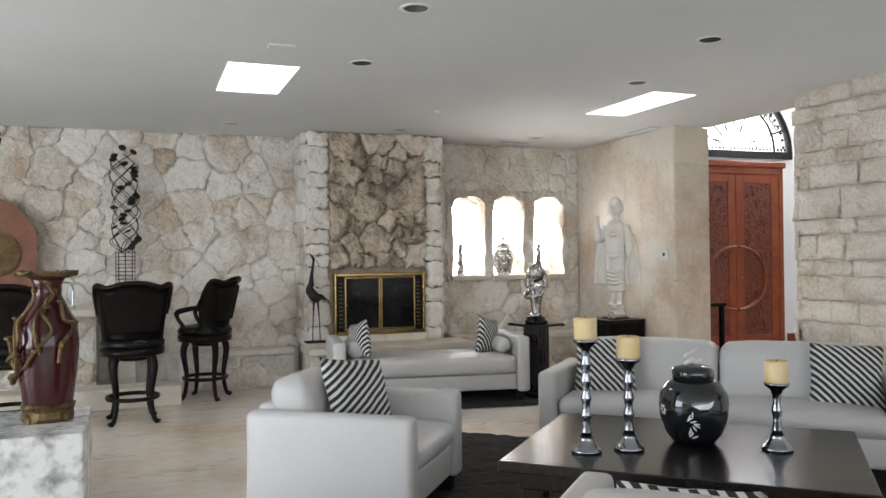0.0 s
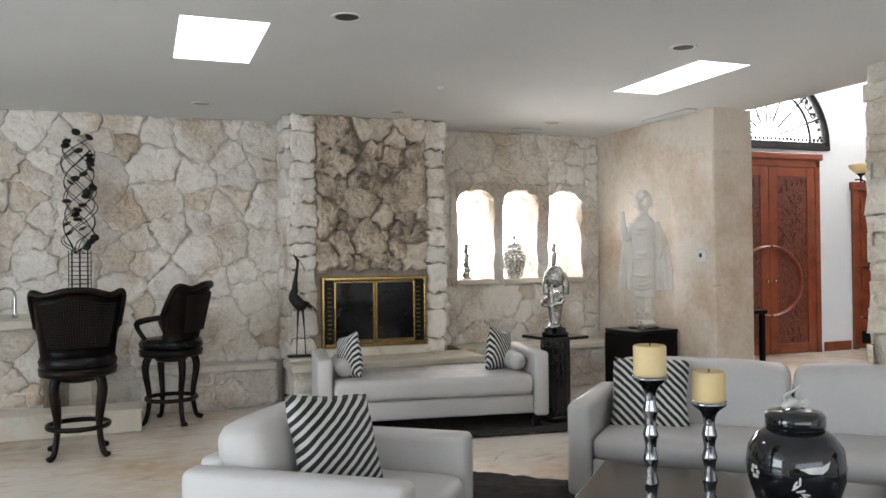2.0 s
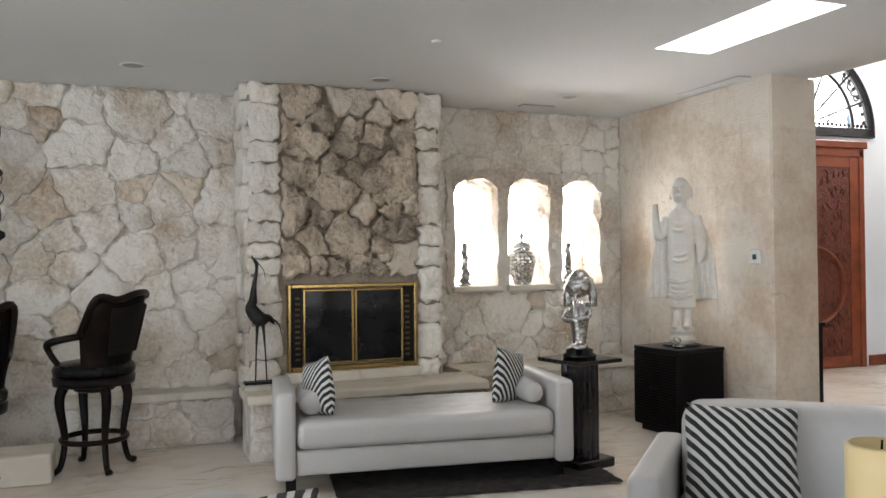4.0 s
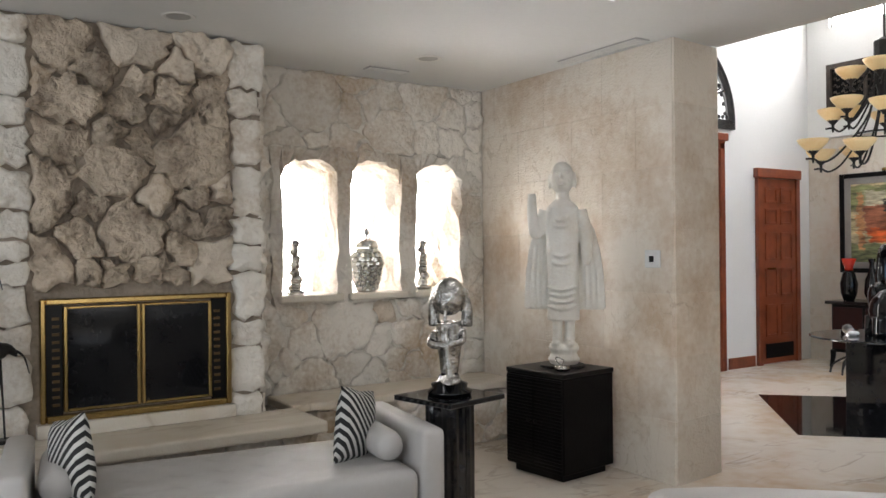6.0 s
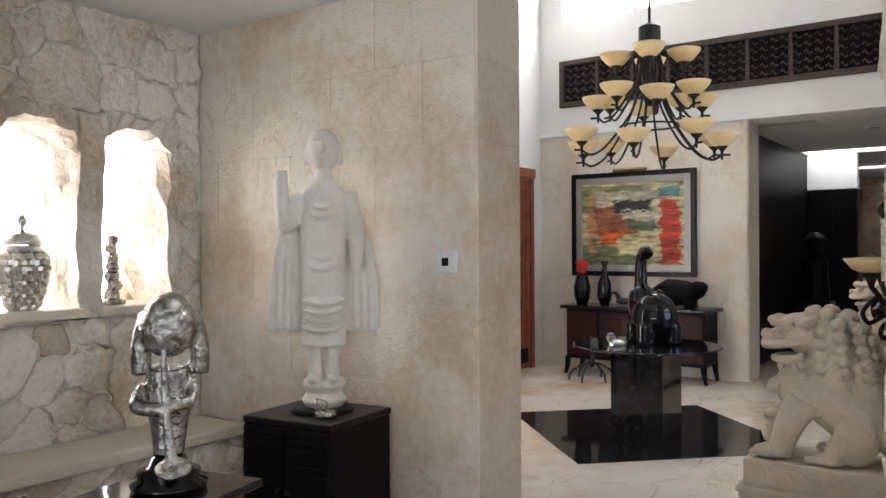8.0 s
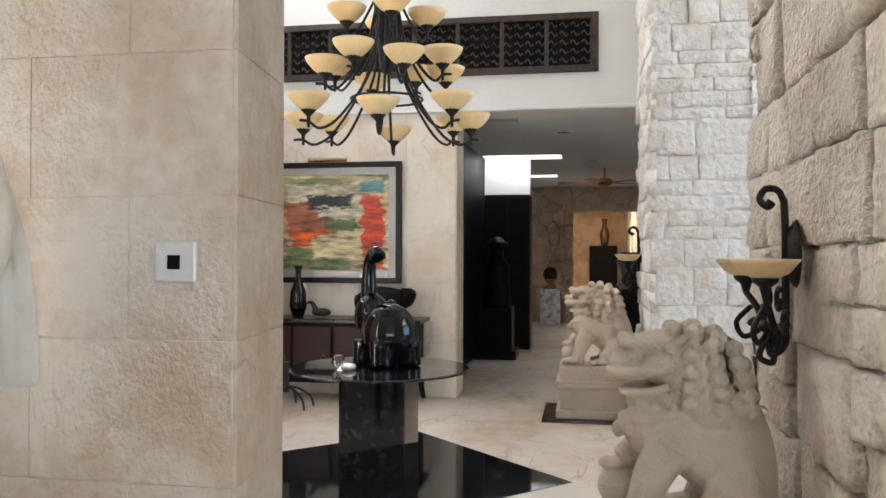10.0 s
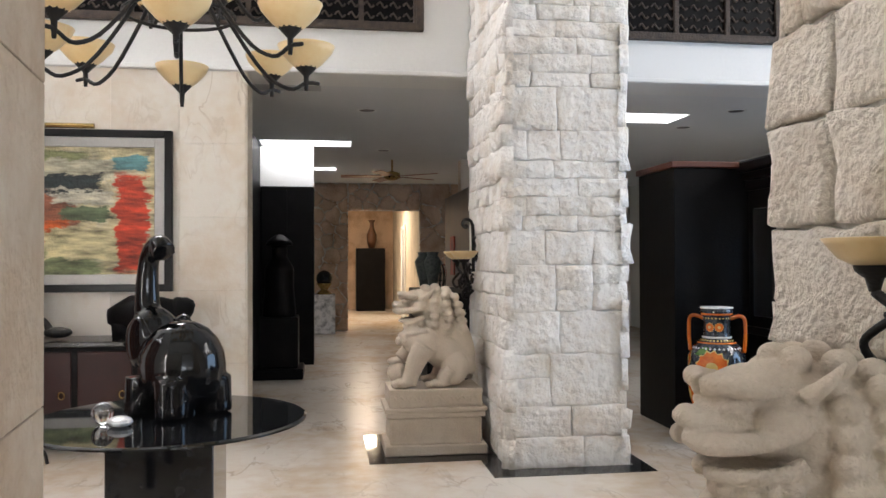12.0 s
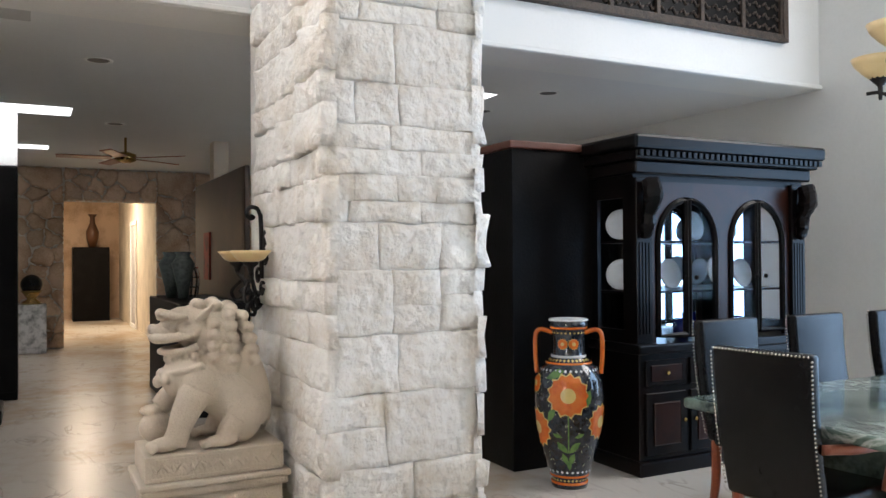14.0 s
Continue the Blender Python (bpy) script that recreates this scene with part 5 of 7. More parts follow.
part("arm", tube([(-0.3, 0, 0.38), (-0.15, 0, 0.34), (-0.03, 0, 0.2), (-0.01, 0, 0.08)], 0.008, 6), M_IRON, sp)
bm = lathe([(0.02, 0), (0.035, 0.02), (0.03, 0.1), (0, 0.1)], 14)
bm.transform(pose(0.0, 0, 0.0, 20, -25, 0))
part("head", bm, M_BRONZE, sp, smooth=True)
part("rail", box(-0.5, 0.06, -0.012, 0.012, -0.05, -0.03), M_IRON, sp)
bm = lathe([(0.02, 0), (0.032, 0.02), (0.025, 0.07), (0, 0.07)], 14)
bm.transform(pose(0.02, 0, -0.13, 0, 20, 0))
part("lamp", bm, M_IRON, sp, smooth=True)

# small black console behind the travertine wall
con = thing("console", "narrow black console with a thin top and slim legs", "console", pose(6.5, 7.55, 0))
part("top", box(-0.3, 0.36, -0.3, 0.3, 0.76, 0.8, 0.004), M_BLACKMATT, con)
part("back_panel", box(-0.28, 0.34, 0.26, 0.29, 0.3, 0.76), M_BLACKMATT, con)
for x in (-0.26, 0.32):
    for y in (-0.26, 0.26):
        part("leg", box(x - 0.022, x + 0.022, y - 0.022, y + 0.022, 0, 0.76), M_BLACKMATT, con)


# ---- ceiling fittings ----
def downlight(x, y, z, label, hole, r=0.085):
    d = thing("downlight", label, "downlight", pose(x, y, z), "recessed downlights")
    part("trim", lathe([(r - 0.012, 0.001), (r, -0.006), (r + 0.014, -0.004), (r + 0.016, 0.0)], 24), M_PLASTER, d, smooth=True)
    part("reflector", lathe([(r - 0.01, -0.002), (0.0, -0.0015)], 24), hole, d)


M_HOLE = material("dark_reflector", (0.02, 0.02, 0.02), 0.4)
M_PALEHOLE = material("pale_reflector", (0.45, 0.45, 0.45), 0.5)
for x, y, dark in ((1.826, 4.903, 1), (4.036, 4.864, 1), (1.787, 3.614, 1), (3.739, 3.633, 1), (1.242, 7.734, 0), (2.965, 7.638, 0), (4.64, 7.77, 0)):
    downlight(x, y, H, "round recessed ceiling downlight", M_HOLE if dark else M_PALEHOLE, 0.075)
for x, y, a, b in ((4.56, 8.2, 0.16, 0.05), (5.49, 7.02, 0.06, 0.36)):
    v = thing("ceiling_vent", "flush white slotted ceiling vent", "vent", pose(x, y, H))
    part("frame", box(-a, a, -b, b, -0.008, -0.001, 0.002), M_PALEHOLE, v)
    for k in range(5):
        if a > b:
            part("slat", box(-a + 0.01, a - 0.01, -b + 0.012 + k * 0.018, -b + 0.018 + k * 0.018, -0.012, -0.008), M_PLASTER, v)
        else:
            part("slat", box(-a + 0.012 + k * 0.022, -a + 0.018 + k * 0.022, -b + 0.01, b - 0.01, -0.012, -0.008), M_PLASTER, v)
sm = thing("sprinkler", "small white ceiling sprinkler cap", "sprinkler", pose(2.974, 6.486, H))
part("cap", lathe([(0.0, -0.02), (0.03, -0.015), (0.035, -0.001)], 18), M_PLASTER, sm)
sm = thing("ceiling_speaker", "square white ceiling plate", "ceiling plate", pose(1.226, 4.624, H))
part("plate", box(-0.08, 0.08, -0.06, 0.06, -0.012, -0.001, 0.003), M_PLASTER, sm)


# ---- entrance hall ----
def framed(name, x0, x1, z0, z1, w, y0, y1, mat, parent, label=""):
    bm = bmesh.new()
    add_box(bm, x0, x0 + w, y0, y1, z0, z1, 0.003), add_box(bm, x1 - w, x1, y0, y1, z0, z1, 0.003)
    add_box(bm, x0 + w, x1 - w, y0, y1, z1 - w, z1, 0.003), add_box(bm, x0 + w, x1 - w, y0, y1, z0, z0 + w, 0.003)
    return part(name, bm, mat, parent, label)


def carving(x0, x1, z0, z1, y, seed, n=46):
    """Leaves and scrolls in relief on a panel."""
    r, bm = random.Random(seed), bmesh.new()
    for k in range(n):
        x, z, a = r.uniform(x0 + 0.03, x1 - 0.03), r.uniform(z0 + 0.04, z1 - 0.04), r.uniform(-1, 1)
        l = r.uniform(0.03, 0.07)
        pts = [(x - l * math.sin(a), y, z - l * math.cos(a)), (x + 0.012 * math.cos(a), y - 0.006, z), (x + l * math.sin(a + 0.4), y, z + l * math.cos(a + 0.4))]
        pts = [(min(max(p[0], x0 + 0.008), x1 - 0.008), p[1], min(max(p[2], z0 + 0.01), z1 - 0.01)) for p in pts]
        add_tube(bm, pts, [0.004, 0.013, 0.003], 6, 0.8, 3)
    return bm


DOOR_MX = (DX0 + DX1) / 2
dr = tagged(thing("door_1", "carved mahogany double front door, closed", "door", pose(DOOR_MX, 9.349, 0) @ Matrix.Diagonal((1.09, 1, 1.008, 1))), kind="structure")
bm = bmesh.new()
for s in (-1, 1):
    add_box(bm, s * 0.745, s * 0.825, -0.06, 0, 0, 2.64, 0.006)
add_box(bm, -0.825, 0.825, -0.06, 0, 2.56, 2.66, 0.006), add_box(bm, -0.86, 0.86, -0.085, 0, 2.66, 2.75, 0.012, 2)
part("door_frame", bm, M_MAHOG, dr, "red mahogany frame with a crown moulding")
for s in (-1, 1):
    lf = part("door_leaf", box(s * 0.003, s * 0.743, -0.035, -0.005, 0.01, 2.555, 0.004), M_MAHOG, dr, "red mahogany leaf")
    framed("stile", *sorted((s * 0.003, s * 0.743)), 0.01, 2.555, 0.13, -0.05, -0.034, M_MAHOG, lf)
    x0, x1 = sorted((s * 0.14, s * 0.61))
    part("carved_panel", box(x0, x1, -0.040, -0.034, 0.15, 2.42), M_DOORCARVE, lf, "deeply carved dark panel")
    tagged(part("carving", carving(x0, x1, 1.2, 2.42, -0.04, 70 + s, 60), M_DOORCARVE, lf), kind="stuff")
    tagged(part("carving", carving(x0, x1, 0.15, 0.85, -0.04, 75 + s, 30), M_DOORCARVE, lf), kind="stuff")
    arc = [(s * (0.02 + 0.47 * math.sin(a)), -0.045, 1.0 - 0.47 * math.cos(a)) for a in [k * math.pi / 12 for k in range(13)]]
    part("arched_band", tube(arc, 0.05, 8, 0.45, 2), M_MAHOG, lf, "smooth arched wooden band")
    part("door_knob", add_ball(bmesh.new(), (s * 0.06, -0.09, 1.0), 0.026, None, 12), M_BRASS, lf, "brass knob")
aw = tagged(thing("window_3", "arched window with a black wrought iron grille", "window", pose(DOOR_MX + 0.01, 9.349, 2.9) @ Matrix.Diagonal((1.22, 1, 1.22, 1))), kind="structure")
bm = bmesh.new()
arcp = [(0.86 * math.cos(a), -0.02, 0.84 * math.sin(a)) for a in [k * math.pi / 20 for k in range(21)]]
add_tube(bm, arcp, 0.062, 8, 0.55, 2)
for k in range(1, 26):
    a = k * math.pi / 26
    add_ball(bm, (0.775 * math.cos(a), -0.02, 0.757 * math.sin(a)), (0.022, 0.016, 0.022), None, 8)
for k in range(31):
    add_ball(bm, (-0.84 + 0.056 * k, -0.03, 0.055), (0.02, 0.016, 0.02), None, 8)
add_box(bm, -0.9, 0.9, -0.05, 0.02, -0.06, 0.03, 0.004)
part("grille_frame", bm, M_IRON, aw)
part("inner_arch", tube([(0.62 * math.cos(a), -0.02, 0.03 + 0.6 * math.sin(a)) for a in [k * math.pi / 20 for k in range(21)]], 0.016, 6, 1, 2), M_IRON, aw)
for k in range(1, 8):
    a = k * math.pi / 8
    part("grille_bar", tube([(0.2 * math.cos(a), -0.02, 0.03 + 0.2 * math.sin(a)), (0.84 * math.cos(a), -0.02, 0.82 * math.sin(a))], 0.011, 6, 1, 1), M_IRON, aw)
rr = random.Random(3)
for k in range(26):
    a, r = rr.uniform(0.08, 3.06), rr.choice((0.3, 0.45, 0.73))
    q = (r * math.cos(a), -0.03, 0.03 + r * math.sin(a) * 0.96)
    part("scroll", tube([(q[0] + 0.05 * t * math.cos(5 * t + k), q[1], q[2] + 0.05 * t * math.sin(5 * t + k)) for t in (1, 0.8, 0.6, 0.4, 0.25, 0.1)], 0.008, 5, 1, 3), M_IRON, aw)

d2 = tagged(thing("door_2", "panelled mahogany interior door, closed", "door", pose(10.72, 9.349, 0) @ Matrix.Diagonal((0.93, 1, 0.98, 1))), kind="structure")
bm = bmesh.new()
add_box(bm, -0.46, -0.38, -0.05, 0, 0, 2.36, 0.004), add_box(bm, 0.37, 0.45, -0.05, 0, 0, 2.36, 0.004), add_box(bm, -0.49, 0.46, -0.07, 0, 2.33, 2.45, 0.01, 2)
part("door_frame", bm, M_MAHOG, d2)
lf = part("door_leaf", box(-0.378, 0.368, -0.03, -0.004, 0.01, 2.325, 0.003), M_MAHOG, d2)
for z0, z1 in ((0.35, 0.75), (0.85, 1.2), (1.3, 1.65), (1.75, 1.95), (2.02, 2.22)):
    for x0 in (-0.3, 0.03):
        framed("raised_panel", x0, x0 + 0.26, z0, z1, 0.03, -0.045, -0.03, M_MAHOG, lf)
part("louvre", box(-0.3, 0.29, -0.04, -0.03, 0.08, 0.26), M_BLACKMATT, lf, "dark louvre grille")
part("door_handle", tube([(-0.3, -0.07, 1.2), (-0.2, -0.08, 1.2), (-0.16, -0.08, 1.2)], 0.012, 8), M_BRASS, lf, "brass lever handle")


def canvas_material():
    """An abstract painting: loose patches of colour with brushed edges."""
    m = material("abstract_canvas", (0.62, 0.53, 0.3), 0.5, var=(0.55, 0.5, 0.36), scale=7, bump=0.5, bump_scale=45)
    n, l = m.node_tree.nodes, m.node_tree.links
    b = n["Principled BSDF"]
    col = b.inputs["Base Color"].links[0].from_socket
    tc, no, mx = n.new("ShaderNodeTexCoord"), n.new("ShaderNodeTexNoise"), n.new("ShaderNodeVectorMath")
    no.inputs["Scale"].default_value, no.inputs["Detail"].default_value = 7, 10
    no.inputs["Roughness"].default_value = 0.7
    mp = n.new("ShaderNodeMapping")
    mp.inputs["Scale"].default_value = (0.6, 1, 1.8)
    l.new(tc.outputs["Object"], mp.inputs[0]), l.new(mp.outputs[0], no.inputs["Vector"])
    mx.operation = "MULTIPLY_ADD"
    l.new(no.outputs["Color"], mx.inputs[0])
    mx.inputs[1].default_value = (0.34, 0, 0.24)
    l.new(tc.outputs["Object"], mx.inputs[2])
    se = n.new("ShaderNodeSeparateXYZ")
    l.new(mx.outputs[0], se.inputs[0])
    patches = [((-0.35, 0.3, 0.55, 0.17), (0.3, 0.33, 0.14)), ((-0.3, -0.42, 0.6, 0.2), (0.22, 0.26, 0.12)), ((-0.2, 0.06, 0.3, 0.2), (0.36, 0.12, 0.06)),
               ((0.0, 0.3, 0.5, 0.1), (0.6, 0.56, 0.4)), ((0.02, 0.2, 0.26, 0.08), (0.02, 0.03, 0.03)), ((0.1, 0.1, 0.24, 0.06), (0.64, 0.6, 0.46)),
               ((-0.2, -0.14, 0.22, 0.1), (0.72, 0.13, 0.02)), ((0.14, -0.02, 0.2, 0.06), (0.12, 0.16, 0.08)), ((0.12, -0.26, 0.34, 0.12), (0.66, 0.58, 0.32)),
               ((0.45, -0.1, 0.13, 0.42), (0.62, 0.06, 0.02)), ((0.45, 0.36, 0.14, 0.06), (0.12, 0.3, 0.32)), ((-0.5, 0.02, 0.05, 0.4), (0.6, 0.3, 0.13))]
    for (cx, cz, wx, wz), c in patches:
        f = []
        for axis, mid, w in ((0, cx + 0.17, wx), (2, cz + 0.12, wz)):
            s1, a1, r1 = n.new("ShaderNodeMath"), n.new("ShaderNodeMath"), n.new("ShaderNodeMapRange")
            s1.operation, a1.operation = "SUBTRACT", "ABSOLUTE"
            l.new(se.outputs[axis], s1.inputs[0])
            s1.inputs[1].default_value = mid
            l.new(s1.outputs[0], a1.inputs[0]), l.new(a1.outputs[0], r1.inputs["Value"])
            r1.inputs["From Min"].default_value, r1.inputs["From Max"].default_value = w * 0.8, w * 0.92
            r1.inputs["To Min"].default_value, r1.inputs["To Max"].default_value = 1, 0
            f.append(r1)
        mu, mi = n.new("ShaderNodeMath"), n.new("ShaderNodeMix")
        mu.operation, mi.data_type = "MULTIPLY", "RGBA"
        l.new(f[0].outputs[0], mu.inputs[0]), l.new(f[1].outputs[0], mu.inputs[1])
        l.new(mu.outputs[0], mi.inputs["Factor"]), l.new(col, mi.inputs["A"])
        mi.inputs["B"].default_value = (*c, 1)
        col = mi.outputs["Result"]
    st, hs, mr = n.new("ShaderNodeTexNoise"), n.new("ShaderNodeHueSaturation"), n.new("ShaderNodeMapRange")
    st.inputs["Scale"].default_value, st.inputs["Detail"].default_value = 16, 6
    sm_ = n.new("ShaderNodeMapping")
    sm_.inputs["Scale"].default_value = (0.35, 1, 1.6)
    l.new(tc.outputs["Object"], sm_.inputs[0]), l.new(sm_.outputs[0], st.inputs["Vector"])
    mr.inputs["From Min"].default_value, mr.inputs["From Max"].default_value = 0.3, 0.7
    mr.inputs["To Min"].default_value, mr.inputs["To Max"].default_value = 0.25, 1.35
    l.new(st.outputs[0], mr.inputs["Value"]), l.new(mr.outputs[0], hs.inputs["Value"]), l.new(col, hs.inputs["Color"])
    l.new(hs.outputs[0], b.inputs["Base Color"])
    return m


WX = 11.41
pic = thing("painting", "large abstract painting in red, green and cream, black frame", "painting", pose(WX, 8.157, 1.72, 0, 0, -90))
framed("frame", -0.75, 0.75, -0.605, 0.605, 0.055, -0.06, -0.004, M_BLACK, pic, "black lacquered frame")
framed("mat", -0.695, 0.695, -0.55, 0.55, 0.075, -0.045, -0.004, material("silver_mat", (0.34, 0.33, 0.31), 0.4, 0.3), pic, "silver inner border")
part("canvas", box(-0.62, 0.62, -0.03, -0.004, -0.475, 0.475), canvas_material(), pic)
part("picture_light", tube([(-0.2, -0.08, 0.625), (0.2, -0.08, 0.625)], 0.02, 8, 1, 1), M_BRASS, pic, "brass picture light")


def fret(y0, y1, label, k0):
    """A row of pierced carved panels in a dark frame on the gallery front."""
    w = abs(y1 - y0)
    f = thing("carved_frieze", label, "carved frieze", pose(11.399, (y0 + y1) / 2, 3.43, 0, 0, -90))
    framed("frame", -w / 2, w / 2, -0.28, 0.28, 0.06, -0.06, -0.002, M_CARVED, f)
    n = round(w / 0.45)
    for k in range(n):
        x = -w / 2 + 0.06 + (w - 0.12) * (k + 0.5) / n
        h = (w - 0.12) / n / 2
        p = part("panel", box(x - h + 0.001, x + h - 0.001, -0.02, -0.002, -0.22, 0.22), M_BLACKMATT, f)
        bm = bmesh.new()
        for i in range(4):
            for j in range(5):
                px, pz = x - h + 0.06 + (2 * h - 0.12) * i / 3, -0.17 + 0.085 * j
                add_tube(bm, [(px - 0.04, -0.024, pz), (px - 0.015, -0.028, pz + 0.025), (px + 0.015, -0.028, pz - 0.02), (px + 0.04, -0.024, pz)], 0.009, 5, 1, 2)
        tagged(part("fretwork", bm, M_CARVED, p, "pierced scrollwork"), kind="stuff")
        part("divider", box(x + h - 0.02, x + h + 0.02, -0.05, -0.001, -0.22, 0.22, 0.004), M_CARVED, f)


fret(9.06, 5.495, "long dark carved wooden frieze with scrollwork panels", 0)
fret(4.35, 0.635, "dark carved wooden frieze over the dining room opening", 3)

# sideboard below the painting
sb = thing("sideboard", "dark sideboard with red lacquer doors and splayed legs", "sideboard", pose(WX - 0.01, 7.98, 0, 0, 0, -90))
part("body", box(-0.8, 0.8, -0.45, -0.02, 0.18, 0.75, 0.006), M_BLACKMATT, sb)
part("top", box(-0.86, 0.86, -0.5, -0.0, 0.75, 0.79, 0.008, 2), M_ESPRESSO, sb)
for k in range(4):
    x = -0.6 + k * 0.4
    d = part("door", box(x - 0.18, x + 0.18, -0.465, -0.45, 0.22, 0.72, 0.004), material("red_lacquer", (0.03, 0.006, 0.004), 0.35, spec=0.2, var=(0.02, 0.005, 0.004), scale=6) if k == 0 else bpy.data.materials["red_lacquer"], sb, "dark red lacquer door")
    bm = bmesh.new()
    add_tube(bm, [(x + 0.12 + 0.02 * math.cos(a), -0.475, 0.42 + 0.025 * math.sin(a)) for a in [j * 0.7854 for j in range(9)]], 0.005, 6, 1, 2)
    part("ring_pull", bm, M_BRASS, d, "brass ring pull")
for x in (-0.78, 0.78):
    for y in (-0.45, -0.06):
        part("leg", tube([(x, y, 0.2), (x * 1.01, y, 0.1), (x * 1.04, y, 0.0)], [0.035, 0.028, 0.02], 8), M_BLACKMATT, sb)


def vase(name, prof, mat, m, label, n=24):
    ob = tagged(part(name, lathe(prof, n), mat, smooth=True), label, "vase")
    ob.matrix_world = m


SBZ = 0.791
v = thing("bottle_vase", "slim black vase with a red flared neck", "vase", pose(11.12, 8.66, SBZ))
part("body", lathe([(0.06, 0), (0.09, 0.08), (0.1, 0.2), (0.07, 0.32), (0.045, 0.36)], 24), M_GLAZE, v, smooth=True)
part("neck", lathe([(0.047, 0.361), (0.05, 0.4), (0.085, 0.5), (0.08, 0.502), (0.0, 0.42)], 24), M_REDGLASS, v, "red glass neck", smooth=True)
vase("bottle_vase", [(0.05, 0), (0.085, 0.1), (0.075, 0.25), (0.03, 0.36), (0.025, 0.44), (0.045, 0.5), (0, 0.49)], M_GLAZE, pose(11.12, 8.38, SBZ), "tall black glazed bottle vase on the sideboard")
bm = bmesh.new()
add_ball(bm, (0, 0, 0.05), (0.1, 0.06, 0.04))
add_tube(bm, [(0.05, 0, 0.06), (0.1, 0, 0.14), (0.16, 0, 0.13)], [0.03, 0.02, 0.006], 8)
ob = tagged(part("bird_figure", bm, M_IRON, smooth=True), "small dark bird figure on the sideboard", "ornament")
ob.matrix_world = pose(11.11, 8.14, SBZ, 0, 0, 90)
bm = bmesh.new()
add_ball(bm, (0, 0, 0.16), (0.28, 0.13, 0.14), None, 16)
add_ball(bm, (-0.24, 0, 0.2), (0.1, 0.09, 0.09))
for x in (-0.16, 0.16):
    add_box(bm, x - 0.05, x + 0.05, -0.09, 0.09, 0, 0.1)
ob = tagged(part("animal_figure", roughen(bm, 0.02, 14), M_BLACKMATT, smooth=True), "squat black carved animal figure on the sideboard", "ornament")
ob.matrix_world = pose(11.11, 7.54, SBZ + 0.004, 0, 0, 90)
# small iron stand with spread feet in front of the sideboard
stn = thing("iron_stand", "low dark iron stand with curled feet", "stand", pose(10.6, 8.3, 0))
for k in range(6):
    a = k * math.pi / 3
    part("foot", tube([(0, 0, 0.2), (0.1 * math.cos(a), 0.1 * math.sin(a), 0.18), (0.22 * math.cos(a), 0.22 * math.sin(a), 0.1), (0.25 * math.cos(a), 0.25 * math.sin(a), 0.008)], 0.012, 6), M_IRON, stn)
part("hub", tube([(0, 0, 0.15), (0, 0, 0.42)], 0.03, 8, 1, 1), M_IRON, stn)

# round table on the granite diamond
TX, TY, TZ = 8.64, 6.92, 0.675
gt = thing("centre_table", "round black glass table on a granite pedestal", "table", pose(TX, TY, 0.0045))
part("pedestal", box(-0.21, 0.21, -0.21, 0.21, 0, TZ - 0.025, 0.005), M_GRANITE, gt, "polished black granite pedestal")
part("tabletop", lathe([(0.0, TZ - 0.02), (0.55, TZ - 0.02), (0.575, TZ - 0.014), (0.575, TZ - 0.006), (0.565, TZ), (0, TZ)], 64), M_DARKGLASS, gt, "round dark glass top")
bm = bmesh.new()
add_ball(bm, (0, -0.03, 0.18), (0.16, 0.165, 0.175), None, 20)
for x in (-0.09, 0.09):
    for y in (-0.1, 0.1):
        add_tube(bm, [(x, y, 0.14), (x * 1.05, y * 1.05, 0.0)], [0.068, 0.065], 10, 1, 2)
add_ball(bm, (0, 0.17, 0.28), (0.1, 0.1, 0.12), None, 16)
add_tube(bm, [(0, 0.19, 0.3), (0, 0.22, 0.4), (0, 0.22, 0.52), (0, 0.2, 0.6), (0, 0.14, 0.64), (0, 0.1, 0.61)], [0.07, 0.05, 0.043, 0.04, 0.042, 0.05], 12)
for s in (-1, 1):
    add_ball(bm, (s * 0.1, 0.12, 0.27), (0.03, 0.08, 0.1))
sculpture("elephant_figure", bm, M_GLAZE, "glossy black ceramic elephant with a raised trunk on the table", "figure", pose(TX + 0.1, TY - 0.02, TZ + 0.005, 0, 0, -46) @ Matrix.Diagonal((1.15, 1.1, 1.15, 1)), 0.01, 3)
tagged(part("crystal_ball", add_ball(bmesh.new(), (TX - 0.12, TY + 0.24, TZ + 0.05), 0.045, None, 16), M_CRYSTAL, smooth=True), "clear crystal ball on the table", "ornament")
tagged(part("shell", add_ball(bmesh.new(), (TX - 0.17, TY + 0.16, TZ + 0.025), (0.06, 0.05, 0.022), (0, 0, 30), 10), M_PORCELAIN), "small white shell on the table", "shell")


